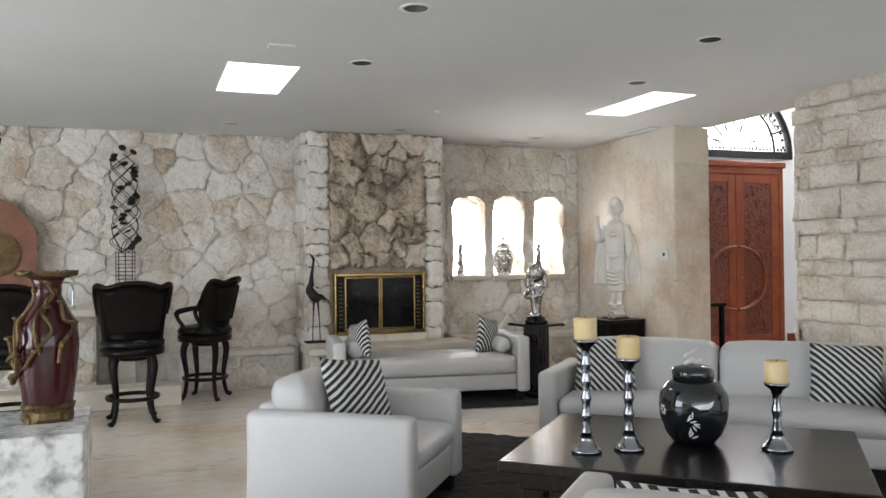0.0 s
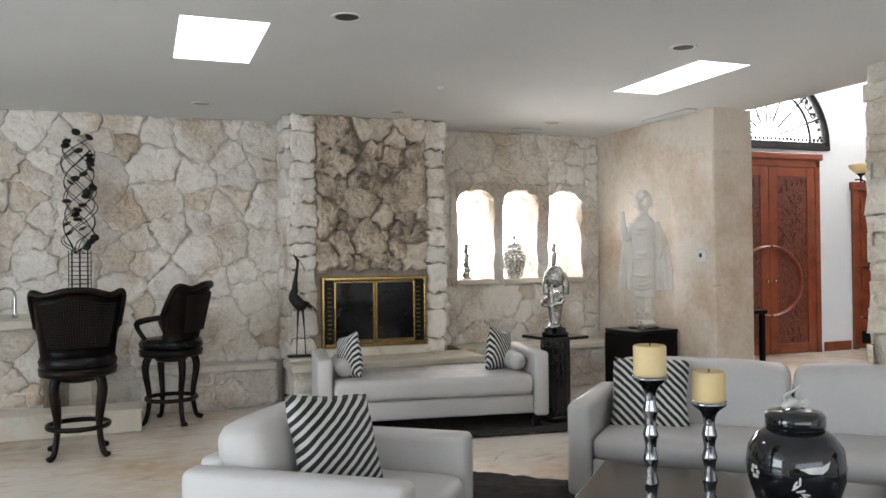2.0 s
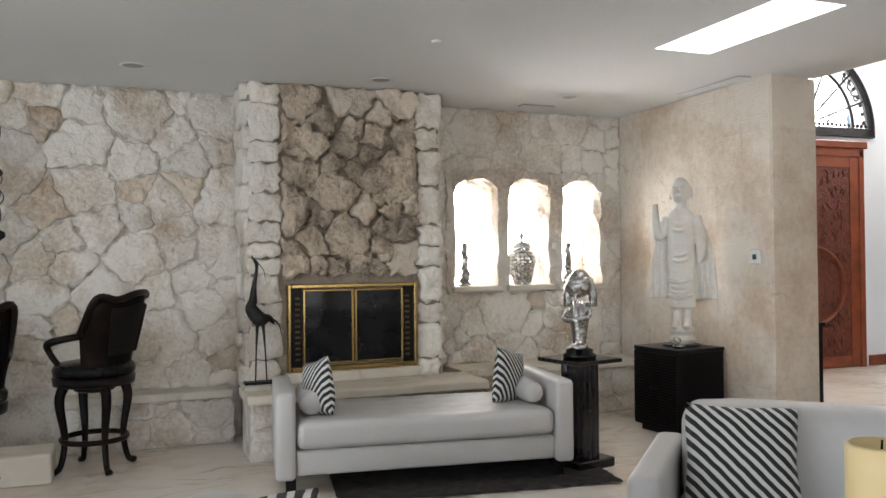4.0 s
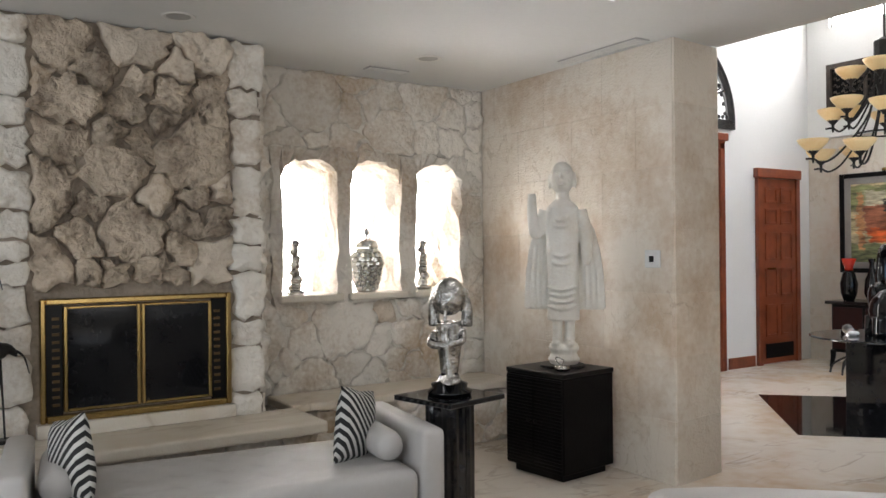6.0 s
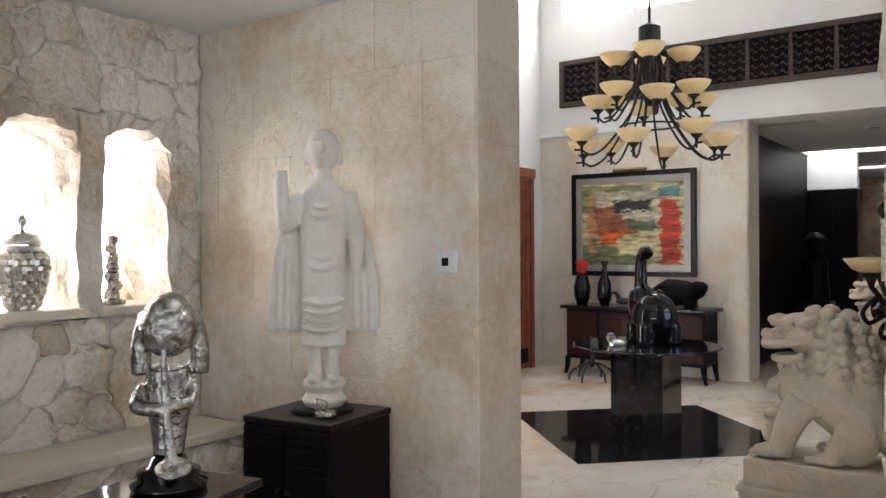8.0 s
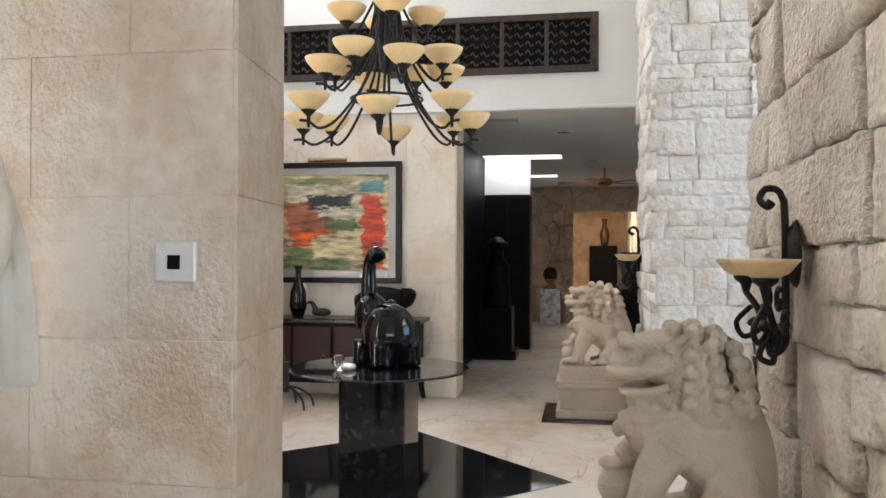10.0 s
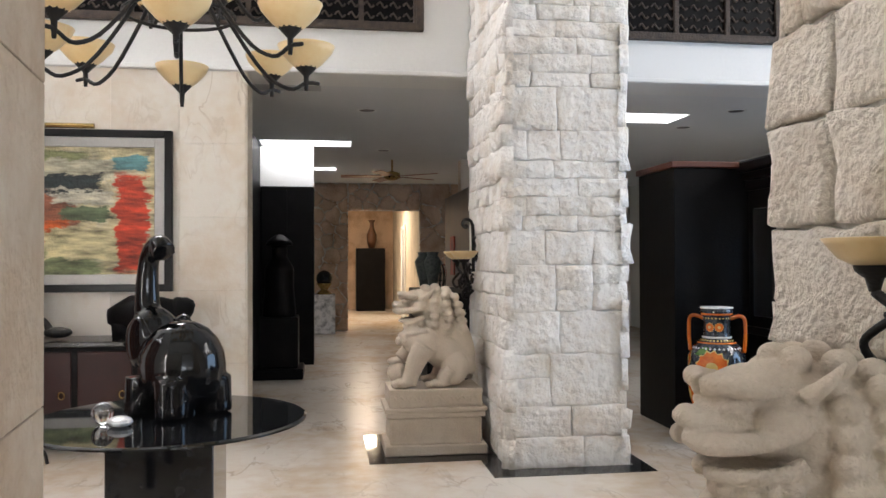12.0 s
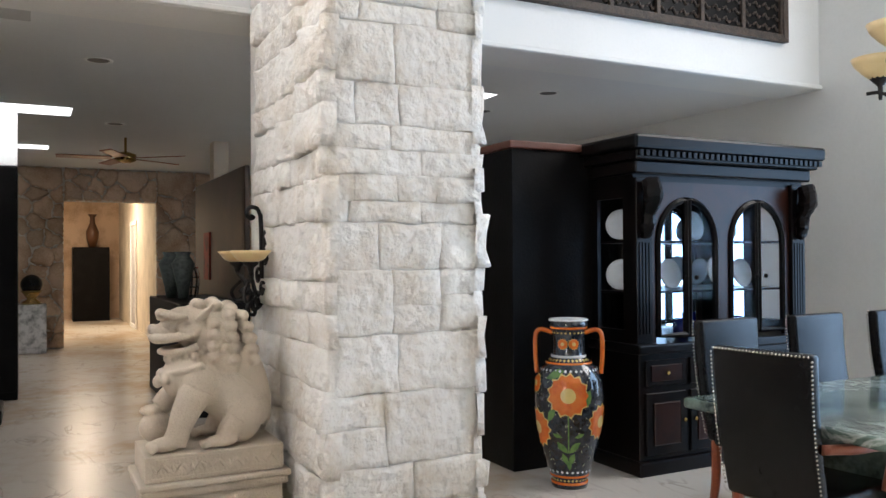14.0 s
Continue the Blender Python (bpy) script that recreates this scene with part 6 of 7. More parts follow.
def chandelier(m, label):
    c = thing("chandelier", label, "chandelier", m, "chandeliers")
    part("chain", tube([(0, 0, 1.15), (0, 0, HIGH - 2.06)], 0.012, 6, 1, 1), M_IRON, c)
    part("canopy", lathe([(0.09, HIGH - 2.13), (0.1, HIGH - 2.08), (0.1, HIGH - 2.06)], 20), M_IRON, c)
    part("stem", lathe([(0.02, 0.5), (0.05, 0.55), (0.06, 0.7), (0.085, 0.8), (0.085, 1.12), (0.03, 1.15)], 10), M_IRON, c, "fluted dark stem")
    part("hub_ring", tube([(0.23 * math.cos(k * 0.3927), 0.23 * math.sin(k * 0.3927), 0.34) for k in range(17)], 0.008, 6, 1, 2), M_IRON, c)
    for tier, (n, R, z, off) in enumerate(((8, 0.60, 0.13, 0.15), (8, 0.40, 0.46, 0.5), (4, 0.26, 0.76, 0.35))):
        for k in range(n):
            a = off + 2 * math.pi * k / n
            rr_ = R if k % 2 or tier else R - 0.06
            zz = z - (0.05 if (k % 2 == 0 and tier < 2) else 0)
            ca, sa = math.cos(a), math.sin(a)
            top = (0.9, 0.95, 1.0)[tier]
            arm = [(0.07 * ca, 0.07 * sa, top), (0.13 * ca, 0.13 * sa, 0.5 * top + 0.5 * zz), (0.6 * rr_ * ca, 0.6 * rr_ * sa, zz + 0.1 - 0.03), (0.85 * rr_ * ca, 0.85 * rr_ * sa, zz - 0.03), (rr_ * ca, rr_ * sa, zz), ((rr_ + 0.06) * ca, (rr_ + 0.06) * sa, zz)]
            arm_ob = part("arm", tube(arm, 0.009, 6, 1, 4), M_IRON, c, smooth=True)
            cx, cy = rr_ * ca, rr_ * sa
            part("finial", lathe([(0.008, zz - 0.035), (0.011, zz), (0.012, zz + 0.03), (0.045, zz + 0.065), (0.05, zz + 0.07)], 12, cx, cy), M_IRON, arm_ob, smooth=True)
            part("shade", lathe([(0.045, zz + 0.066), (0.075, zz + 0.09), (0.115, zz + 0.135), (0.128, zz + 0.165), (0.12, zz + 0.167), (0.06, zz + 0.09), (0.0, zz + 0.08)], 20, cx, cy), M_AMBER, arm_ob, "amber alabaster glass bowl", smooth=True)
    return c


ch = chandelier(pose(TX, TY - 0.04, 2.06), "three-tier wrought iron chandelier with amber glass bowls")
copy_thing(ch, pose(8.66, 2.42, 2.06, 0, 0, 20))


# ---- guardian lions ----
def lion_body():
    """Seated on its base, face along +y: heavy brow, open jaws, curled mane in columns, one paw on a ball."""
    bm = bmesh.new()
    # skull, brow and muzzle
    add_ball(bm, (0, 0.045, 0.615), (0.112, 0.125, 0.112), None, 22)
    add_ball(bm, (0, 0.125, 0.662), (0.092, 0.085, 0.05), (-22, 0, 0), 18)
    add_tube(bm, [(0, 0.11, 0.612), (0, 0.18, 0.604), (0, 0.232, 0.592)], [0.085, 0.068, 0.05], 16, 0.62)
    add_ball(bm, (0, 0.244, 0.607), (0.04, 0.026, 0.027), None, 14)
    add_ball(bm, (0, 0.13, 0.574), (0.088, 0.1, 0.02), None, 16)
    for s in (-1, 1):
        add_tube(bm, [(s * 0.012, 0.208, 0.676), (s * 0.06, 0.2, 0.684), (s * 0.1, 0.155, 0.674), (s * 0.118, 0.1, 0.672)], [0.02, 0.025, 0.021, 0.012], 10, 1, 4)
        for k in range(6):
            add_ball(bm, (s * (0.02 + 0.017 * k), 0.213 - 0.0135 * k - 0.0016 * k * k, 0.66 + 0.002 * k), 0.0125, None, 8)
        add_ball(bm, (s * 0.062, 0.176, 0.63), (0.032, 0.026, 0.02), (0, 0, -s * 35), 14)
        add_ball(bm, (s * 0.03, 0.243, 0.602), (0.019, 0.022, 0.019), None, 10)
        add_tube(bm, [(s * 0.01, 0.247, 0.566), (s * 0.06, 0.228, 0.558), (s * 0.1, 0.15, 0.566), (s * 0.112, 0.07, 0.585)], [0.021, 0.025, 0.023, 0.02], 10, 1, 4)
        add_ball(bm, (s * 0.092, 0.085, 0.6), (0.034, 0.06, 0.045), None, 14)
        add_tube(bm, [(s * 0.012, 0.208, 0.489), (s * 0.06, 0.185, 0.489), (s * 0.098, 0.11, 0.497), (s * 0.108, 0.05, 0.52)], [0.017, 0.019, 0.018, 0.018], 8, 1, 4)
        add_tube(bm, [(s * 0.102, 0.045, 0.655), (s * 0.128, 0.01, 0.695), (s * 0.134, -0.02, 0.735)], [0.04, 0.03, 0.005], 10, 0.5, 4)
        for k in range(4):
            add_ball(bm, (s * (0.02 + 0.026 * k), 0.172 - 0.035 * k, 0.45 + 0.006 * k), (0.024, 0.022, 0.027), None, 8)
    add_tube(bm, [(0, 0.0, 0.478), (0, 0.1, 0.472), (0, 0.185, 0.478)], [0.1, 0.088, 0.062], 16, 0.34)
    add_ball(bm, (0, 0.005, 0.53), (0.108, 0.06, 0.085), None, 16)
    # mane
    add_ball(bm, (0, -0.045, 0.58), (0.142, 0.115, 0.145), None, 22)
    add_ball(bm, (0, -0.08, 0.45), (0.152, 0.135, 0.15), None, 22)
    for s in (-1, 1):
        for j, (y, z0, n, x) in enumerate(((-0.02, 0.635, 4, 0.138), (-0.095, 0.675, 5, 0.142), (-0.165, 0.665, 5, 0.112))):
            for k in range(n):
                y2 = y - 0.007 * k * j
                add_ball(bm, (s * (x - 0.006 * (k == 0)), y2, z0 - 0.058 * k), (0.03, 0.035, 0.033), (0, 0, s * 8), 12)
                add_ball(bm, (s * (x + 0.02), y2 + 0.004, z0 - 0.058 * k - 0.004), (0.016, 0.018, 0.017), None, 8)
    for y, z, w, n in ((0.03, 0.727, 0.05, 2), (-0.04, 0.735, 0.1, 3), (-0.115, 0.715, 0.1, 3), (-0.175, 0.66, 0.06, 2), (-0.205, 0.6, 0.06, 2), (-0.222, 0.54, 0.06, 2), (-0.232, 0.48, 0.06, 2)):
        for k in range(n):
            add_ball(bm, (w * (2 * k / (n - 1) - 1) * 0.8, y, z - (0.012 if n == 3 and k != 1 else 0)), (0.036, 0.035, 0.032), None, 12)
    # collar with bells
    add_tube(bm, [(-0.15, 0.03, 0.425), (-0.115, 0.14, 0.395), (0, 0.2, 0.375), (0.115, 0.14, 0.395), (0.15, 0.03, 0.425)], 0.018, 8, 1, 5)
    for x, y, z in ((0, 0.22, 0.335), (-0.075, 0.195, 0.36), (0.075, 0.195, 0.36)):
        add_ball(bm, (x, y, z), (0.03, 0.026, 0.034), None, 12)
    # trunk and sloping back
    add_ball(bm, (0, 0.075, 0.35), (0.142, 0.13, 0.13), None, 22)
    add_tube(bm, [(0, 0.05, 0.37), (0, -0.08, 0.29), (0, -0.19, 0.17), (0, -0.21, 0.08)], [0.142, 0.15, 0.14, 0.12], 20, 1, 5)
    add_tube(bm, [(0, -0.13, 0.46), (0, -0.205, 0.33), (0, -0.25, 0.2), (0, -0.27, 0.08)], [0.125, 0.105, 0.085, 0.06], 16, 1, 5)
    for s in (-1, 1):
        add_ball(bm, (s * 0.108, 0.04, 0.315), (0.062, 0.1, 0.115), (-14, 0, 0), 18)
        add_ball(bm, (s * 0.112, -0.165, 0.135), (0.066, 0.1, 0.13), (10, 0, 0), 18)
        add_tube(bm, [(s * 0.13, -0.13, 0.13), (s * 0.138, -0.085, 0.08), (s * 0.138, -0.07, 0.03)], [0.06, 0.05, 0.045], 12, 1, 4)
        add_ball(bm, (s * 0.14, -0.05, 0.03), (0.05, 0.085, 0.032), None, 14)
        for k in range(3):
            add_ball(bm, (s * 0.14 + (k - 1) * 0.03, 0.025, 0.024), (0.017, 0.024, 0.022), None, 8)
    add_tube(bm, [(-0.118, 0.05, 0.3), (-0.125, 0.105, 0.2), (-0.122, 0.14, 0.1), (-0.122, 0.165, 0.03)], [0.083, 0.07, 0.056, 0.058], 14, 1, 4)
    add_ball(bm, (-0.122, 0.205, 0.035), (0.06, 0.075, 0.037), None, 14)
    for k in range(4):
        add_ball(bm, (-0.122 + (k - 1.5) * 0.03, 0.265, 0.026), (0.016, 0.024, 0.025), None, 8)
    add_tube(bm, [(0.118, 0.05, 0.3), (0.12, 0.14, 0.24), (0.115, 0.2, 0.185)], [0.08, 0.062, 0.05], 14, 1, 4)
    add_ball(bm, (0.11, 0.215, 0.082), 0.082, None, 18)
    add_ball(bm, (0.115, 0.235, 0.17), (0.055, 0.06, 0.03), None, 12)
    add_tube(bm, [(0, -0.26, 0.06), (0.03, -0.3, 0.12), (0.01, -0.285, 0.2)], [0.05, 0.045, 0.015], 10)
    return bm


def lion(m, label):
    pedestal_ = thing("lion_pedestal", "stepped carved sandstone pedestal below the lion", "pedestal", m, "lion pedestals")
    for name, a, b, z0, z1, bev in (("foot", 0.235, 0.355, 0, 0.07, 0.01), ("die", 0.205, 0.32, 0.07, 0.255, 0.012), ("moulding", 0.225, 0.345, 0.255, 0.295, 0.012),
                                    ("cornice", 0.235, 0.355, 0.295, 0.325, 0.008), ("carved_band", 0.205, 0.325, 0.325, 0.45, 0.006)):
        pc = part(name, box(-a, a, -b, b, z0, z1, bev, 2), M_LION, pedestal_)
    for s in (-1, 1):
        bm = bmesh.new()
        framed_ = [(-0.3, 0.3, 0.34, 0.35), (-0.3, 0.3, 0.425, 0.435)]
        for y0, y1, z0, z1 in framed_:
            add_box(bm, s * 0.204, s * 0.211, y0, y1, z0, z1)
        for k in range(7):
            y = -0.255 + 0.085 * k
            add_tube(bm, [(s * 0.206, y - 0.035, 0.375), (s * 0.208, y - 0.01, 0.405), (s * 0.208, y + 0.015, 0.37), (s * 0.206, y + 0.035, 0.4)], 0.008, 5, 1, 2)
        part("scroll_relief", bm, M_LION, pedestal_)
    sculpture("guardian_lion", lion_body(), M_LION, label, "lion statue", m @ pose(0, 0.02, 0.451) @ Matrix.Diagonal((1, 1, 0.945, 1)), 0.0056, 1)


lion(pose(6.635, 5.262, 0), "carved sandstone guardian lion seated against the limestone pier")
lion(pose(10.79, 5.51, 0.0045), "carved sandstone guardian lion seated against the white column")


def sconce(m, label):
    """Local +y out of the wall."""
    s = thing("wall_sconce", label, "wall sconce", m, "wall sconces")
    bm = lathe([(0.0, 0.035), (0.05, 0.03), (0.075, 0.01), (0.08, 0.0)], 20)
    bm.transform(pose(0, 0, 0.05, -90, 0, 0) @ Matrix.Diagonal((1, 1.5, 1, 1)))
    part("back_plate", bm, M_IRON, s, smooth=True)
    part("bar", tube([(0, 0.04, 0.24), (0, 0.035, 0.1), (0, 0.035, -0.2), (0, 0.04, -0.27), (0, 0.08, -0.3), (0, 0.09, -0.26)], 0.013, 8, 1, 5), M_IRON, s, smooth=True)
    part("top_curl", tube([(0, 0.04, 0.23), (0, 0.06, 0.27), (0, 0.1, 0.275), (0, 0.12, 0.24), (0, 0.095, 0.215), (0, 0.08, 0.23)], [0.012, 0.012, 0.012, 0.012, 0.014, 0.018], 8), M_IRON, s, smooth=True)
    for e in (-1, 1):
        a = part("arm", tube([(0, 0.04, -0.2), (e * 0.06, 0.08, -0.21), (e * 0.1, 0.11, -0.14), (e * 0.16, 0.135, -0.09)], 0.012, 8), M_IRON, s, smooth=True)
        part("curl", tube([(e * 0.1, 0.13, -0.14), (e * 0.15, 0.17, -0.2), (e * 0.12, 0.15, -0.25), (e * 0.07, 0.11, -0.22), (e * 0.09, 0.13, -0.19)], [0.01, 0.01, 0.01, 0.011, 0.02], 8), M_IRON, a, smooth=True)
        part("holder", lathe([(0.012, -0.09), (0.02, -0.06), (0.04, -0.045), (0.045, -0.03)], 14, e * 0.16, 0.135), M_IRON, a, smooth=True)
        part("shade", lathe([(0.04, -0.032), (0.075, -0.015), (0.1, 0.015), (0.112, 0.03), (0.105, 0.032), (0.06, 0.0), (0, -0.01)], 24, e * 0.16, 0.135), M_AMBER, a, "amber glass bowl", smooth=True)
    for e in (-1, 1):
        for cx, cz, r0, lab in ((0.085, -0.115, 0.055, "upper_scroll"), (0.17, -0.185, 0.05, "outer_scroll"), (0.06, -0.255, 0.045, "lower_scroll")):
            pts = [(e * (cx + r0 * (1 - 0.13 * k) * math.cos(0.9 + 0.85 * k)), 0.075, cz + r0 * (1 - 0.13 * k) * math.sin(0.9 + 0.85 * k)) for k in range(8)]
            part(lab, tube(pts, [0.009] * 7 + [0.016], 8, 1, 4), M_IRON, s, smooth=True)
    part("low_curl", tube([(0, 0.04, -0.24), (0, 0.1, -0.26), (0, 0.12, -0.31), (0, 0.08, -0.33), (0, 0.07, -0.3)], 0.011, 8), M_IRON, s, smooth=True)
    return s


sc = sconce(pose(6.56, 4.905, 1.36), "black wrought iron wall sconce with amber bowls")
copy_thing(sc, pose(11.2, 5.1, 1.38))

def sheet(corner, a, b):
    """A thin pane from one corner along two sides."""
    bm, c, a, b = bmesh.new(), Vector(corner), Vector(a), Vector(b)
    bm.faces.new([bm.verts.new(p) for p in (c, c + a, c + a + b, c + b)])
    return bm


# ---- dining room ----
arm_ = thing("corner_cabinet", "plain matt black corner cabinet with a reddish cornice", "cabinet", pose(0, 0, 0))
part("body", box(11.03, 11.75, 2.6, 3.57, 0, 2.06, 0.004), M_BLACKMATT, arm_)
part("cornice", box(11.0, 11.75, 2.6, 3.6, 2.06, 2.11, 0.01, 2), material("red_brown_trim", (0.12, 0.035, 0.02), 0.45), arm_, "reddish wooden cornice")

HU = pose(11.06, 2.19, 0, 0, 0, -90) @ Matrix.Diagonal((0.917, 1, 1.022, 1))
hu = thing("china_hutch", "black carved china hutch with arched glass doors and plates", "hutch", HU)
M_HUT = material("ebonised_hutch", (0.003, 0.0027, 0.0027), 0.3, var=(0.01, 0.005, 0.004), scale=5, fine=60, amount=0.3, spec=0.16)
M_HUTRED = material("worn_red_brown", (0.03, 0.009, 0.005), 0.3, spec=0.25, var=(0.01, 0.006, 0.005), scale=6, amount=0.5)
M_MIRROR = material("mirror_back", (0.75, 0.8, 0.85), 0.03, 1.0, var=(0.75, 0.8, 0.85))
W = 0.83
base = part("base", box(-W, W, -0.5, 0, 0.09, 0.74, 0.005), M_HUT, hu)
part("plinth", box(-W - 0.02, W + 0.02, -0.53, 0, 0, 0.09, 0.012, 2), M_HUT, hu)
part("counter", box(-W - 0.03, W + 0.03, -0.54, 0, 0.74, 0.80, 0.012, 2), M_HUT, hu)
for k in range(4):
    x = -0.6 + 0.4 * k
    d = part("base_door", box(x - 0.18, x + 0.18, -0.515, -0.5, 0.12, 0.5, 0.004), M_HUT, hu)
    part("inset", box(x - 0.12, x + 0.12, -0.522, -0.515, 0.18, 0.44, 0.006), M_HUTRED, d, "worn red-brown inset panel")
    part("knob", add_ball(bmesh.new(), (x + (0.15 if k % 2 == 0 else -0.15), -0.53, 0.32), 0.014, None, 10), M_BRASS, d)
    q = part("drawer", box(x - 0.18, x + 0.18, -0.515, -0.5, 0.54, 0.7, 0.004), M_HUT, hu)
    part("inset", box(x - 0.14, x + 0.14, -0.522, -0.515, 0.57, 0.67, 0.005), M_HUTRED, q)
    part("knob", add_ball(bmesh.new(), (x, -0.53, 0.62), 0.014, None, 10), M_BRASS, q)
part("back", box(-W + 0.03, W - 0.03, -0.03, -0.01, 0.8, 1.82), M_MIRROR, hu, "mirrored back panel")
part("roof", box(-W, W, -0.46, 0, 1.8, 1.84), M_HUT, hu)
for e in (-1, 1):
    bm = bmesh.new()
    add_box(bm, e * (W - 0.03), e * W, -0.44, -0.36, 0.8, 1.8), add_box(bm, e * (W - 0.03), e * W, -0.1, 0, 0.8, 1.8)
    add_box(bm, e * (W - 0.03), e * W, -0.36, -0.1, 1.7, 1.8), add_box(bm, e * (W - 0.03), e * W, -0.36, -0.1, 0.8, 0.88)
    part("side_frame", bm, M_HUT, hu)
    part("side_glass", sheet((e * (W - 0.015), -0.36, 0.88), (0, 0.26, 0), (0, 0, 0.82)), M_HUTGLASS, hu)
    bm = box(e * (W - 0.14), e * W, -0.49, -0.42, 0.8, 1.82, 0.004)
    for k in range(4):
        add_box(bm, e * (W - 0.12 + 0.028 * k), e * (W - 0.105 + 0.028 * k), -0.497, -0.49, 0.86, 1.42)
    part("pilaster", bm, M_HUT, hu, "fluted black pilaster")
    bm = tube([(e * (W - 0.07), -0.5, 1.45), (e * (W - 0.07), -0.52, 1.52), (e * (W - 0.07), -0.53, 1.6), (e * (W - 0.07), -0.57, 1.7), (e * (W - 0.07), -0.55, 1.8)], [0.03, 0.05, 0.045, 0.065, 0.06], 10)
    part("corbel", roughen(bm, 0.012, 30), M_HUT, hu, "carved scroll corbel")
for e in (-1, 1):
    c0 = e * 0.345
    bm = bmesh.new()
    r = 0.29
    outl = [(c0 + r * math.cos(math.pi * k / 16), 1.42 + r * math.sin(math.pi * k / 16)) for k in range(17)]
    for p, q in zip(outl, outl[1:]):
        add_prism(bm, [(p[0], -0.46, p[1]), (q[0], -0.46, q[1]), (q[0], -0.46, 1.8), (p[0], -0.46, 1.8)], (0, 0.03, 0))
    add_box(bm, c0 - 0.345, c0 - r, -0.46, -0.43, 0.8, 1.8), add_box(bm, c0 + r, c0 + 0.345, -0.46, -0.43, 0.8, 1.8)
    part("arch_surround", bm, M_HUTRED, hu, "red-brown arched surround")
    for s in (-1, 1):
        pts = [(c0 + s * 0.015, -0.46, 0.84), (c0 + s * 0.27, -0.46, 0.84)] + [(c0 + s * (0.27 * math.cos(a)), -0.46, 1.42 + 0.27 * math.sin(a)) for a in [k * math.pi / 16 for k in range(8)]] + [(c0 + s * 0.015, -0.46, 1.69), (c0 + s * 0.015, -0.46, 0.84)]
        fr_ = part("glass_door", tube(pts, 0.024, 6, 0.9, 1), M_HUT, hu, "arched black door frame")
        part("pane", sheet((c0 + s * 0.02, -0.455, 0.86), (s * 0.245, 0, 0), (0, 0, 0.76)), M_HUTGLASS, fr_, "clear glass pane")
        part("knob", add_ball(bmesh.new(), (c0 + s * 0.045, -0.5, 1.2), 0.016, None, 10), M_HUT, fr_)
for z in (1.1, 1.42):
    part("shelf", box(-W + 0.05, W - 0.05, -0.4, -0.035, z, z + 0.015), M_HUT, hu)
part("crown", box(-W - 0.03, W + 0.03, -0.52, 0, 1.84, 1.92, 0.01), M_HUT, hu)
part("cornice", box(-W - 0.1, W + 0.1, -0.6, 0, 1.98, 2.07, 0.02, 2), M_HUT, hu)
part("cornice_step", box(-W - 0.06, W + 0.06, -0.56, 0, 1.92, 1.98, 0.008), M_HUT, hu)
bm = bmesh.new()
for k in range(34):
    x = -W - 0.05 + k * 0.053
    add_box(bm, x, x + 0.03, -0.585, -0.56, 1.94, 1.975)
tagged(part("dentil_row", bm, M_HUT, hu, "row of small dentil blocks"), kind="stuff")


def plate(x, y, z, r, m=HU, turn=0):
    p = lathe([(0, 0), (r * 0.6, 0.004), (r, 0.018), (r, 0.022), (r * 0.6, 0.01), (0, 0.008)], 24)
    ob = tagged(part("plate", p, M_PORCELAIN, smooth=True), "white porcelain plate standing in the hutch", "plate", "plates in the hutch")
    ob.matrix_world = on(m, x, y, z + r + 0.002, 78, 0, turn)


for x, z, r in ((-0.72, 1.115, 0.1), (-0.72, 1.435, 0.1), (-0.5, 1.115, 0.11), (-0.28, 1.115, 0.1), (-0.05, 1.435, 0.1), (0.2, 1.115, 0.11), (0.45, 1.115, 0.1), (0.3, 1.435, 0.09), (-0.45, 1.435, 0.1)):
    plate(x, -0.22, z, r, HU, -50 if x < -0.7 else 0)
for x in (-0.6, -0.2, 0.35):
    g = tagged(part("glass_cup", lathe([(0.04, 0), (0.05, 0.01), (0.055, 0.12), (0.05, 0.12), (0.045, 0.015), (0, 0.01)], 18), M_TROPHY, smooth=True), "cobalt blue glass in the hutch", "glass")
    g.matrix_world = on(HU, x, -0.25, 0.801)

# painted floor vase
fv = thing("majolica_vase", "tall black vase painted with orange flowers, two handles", "vase", pose(10.63, 3.43, 0))
VP = [(0.105, 0), (0.11, 0.025), (0.1, 0.045), (0.118, 0.08), (0.16, 0.2), (0.195, 0.38), (0.208, 0.52), (0.198, 0.64), (0.16, 0.715), (0.125, 0.745), (0.105, 0.765), (0.095, 0.8), (0.095, 0.9), (0.102, 0.93), (0.115, 0.955), (0.115, 0.985), (0.105, 0.99), (0.09, 0.93), (0, 0.9)]
part("body", lathe(VP, 40), M_VASEBASE, fv, smooth=True)
OUT = VP[:15]
FA = radians(143)


def petals(t0, z0, r, n, mat, name, inner=0.45, off=0.003, lab=""):
    bm = bmesh.new()
    inlay(bm, OUT, t0, z0, [((1 if k % 2 == 0 else inner + 0.32) * math.cos(math.pi * k / n), (1 if k % 2 == 0 else inner + 0.32) * math.sin(math.pi * k / n)) for k in range(2 * n)], r, off)
    part(name, bm, mat, fv, lab)


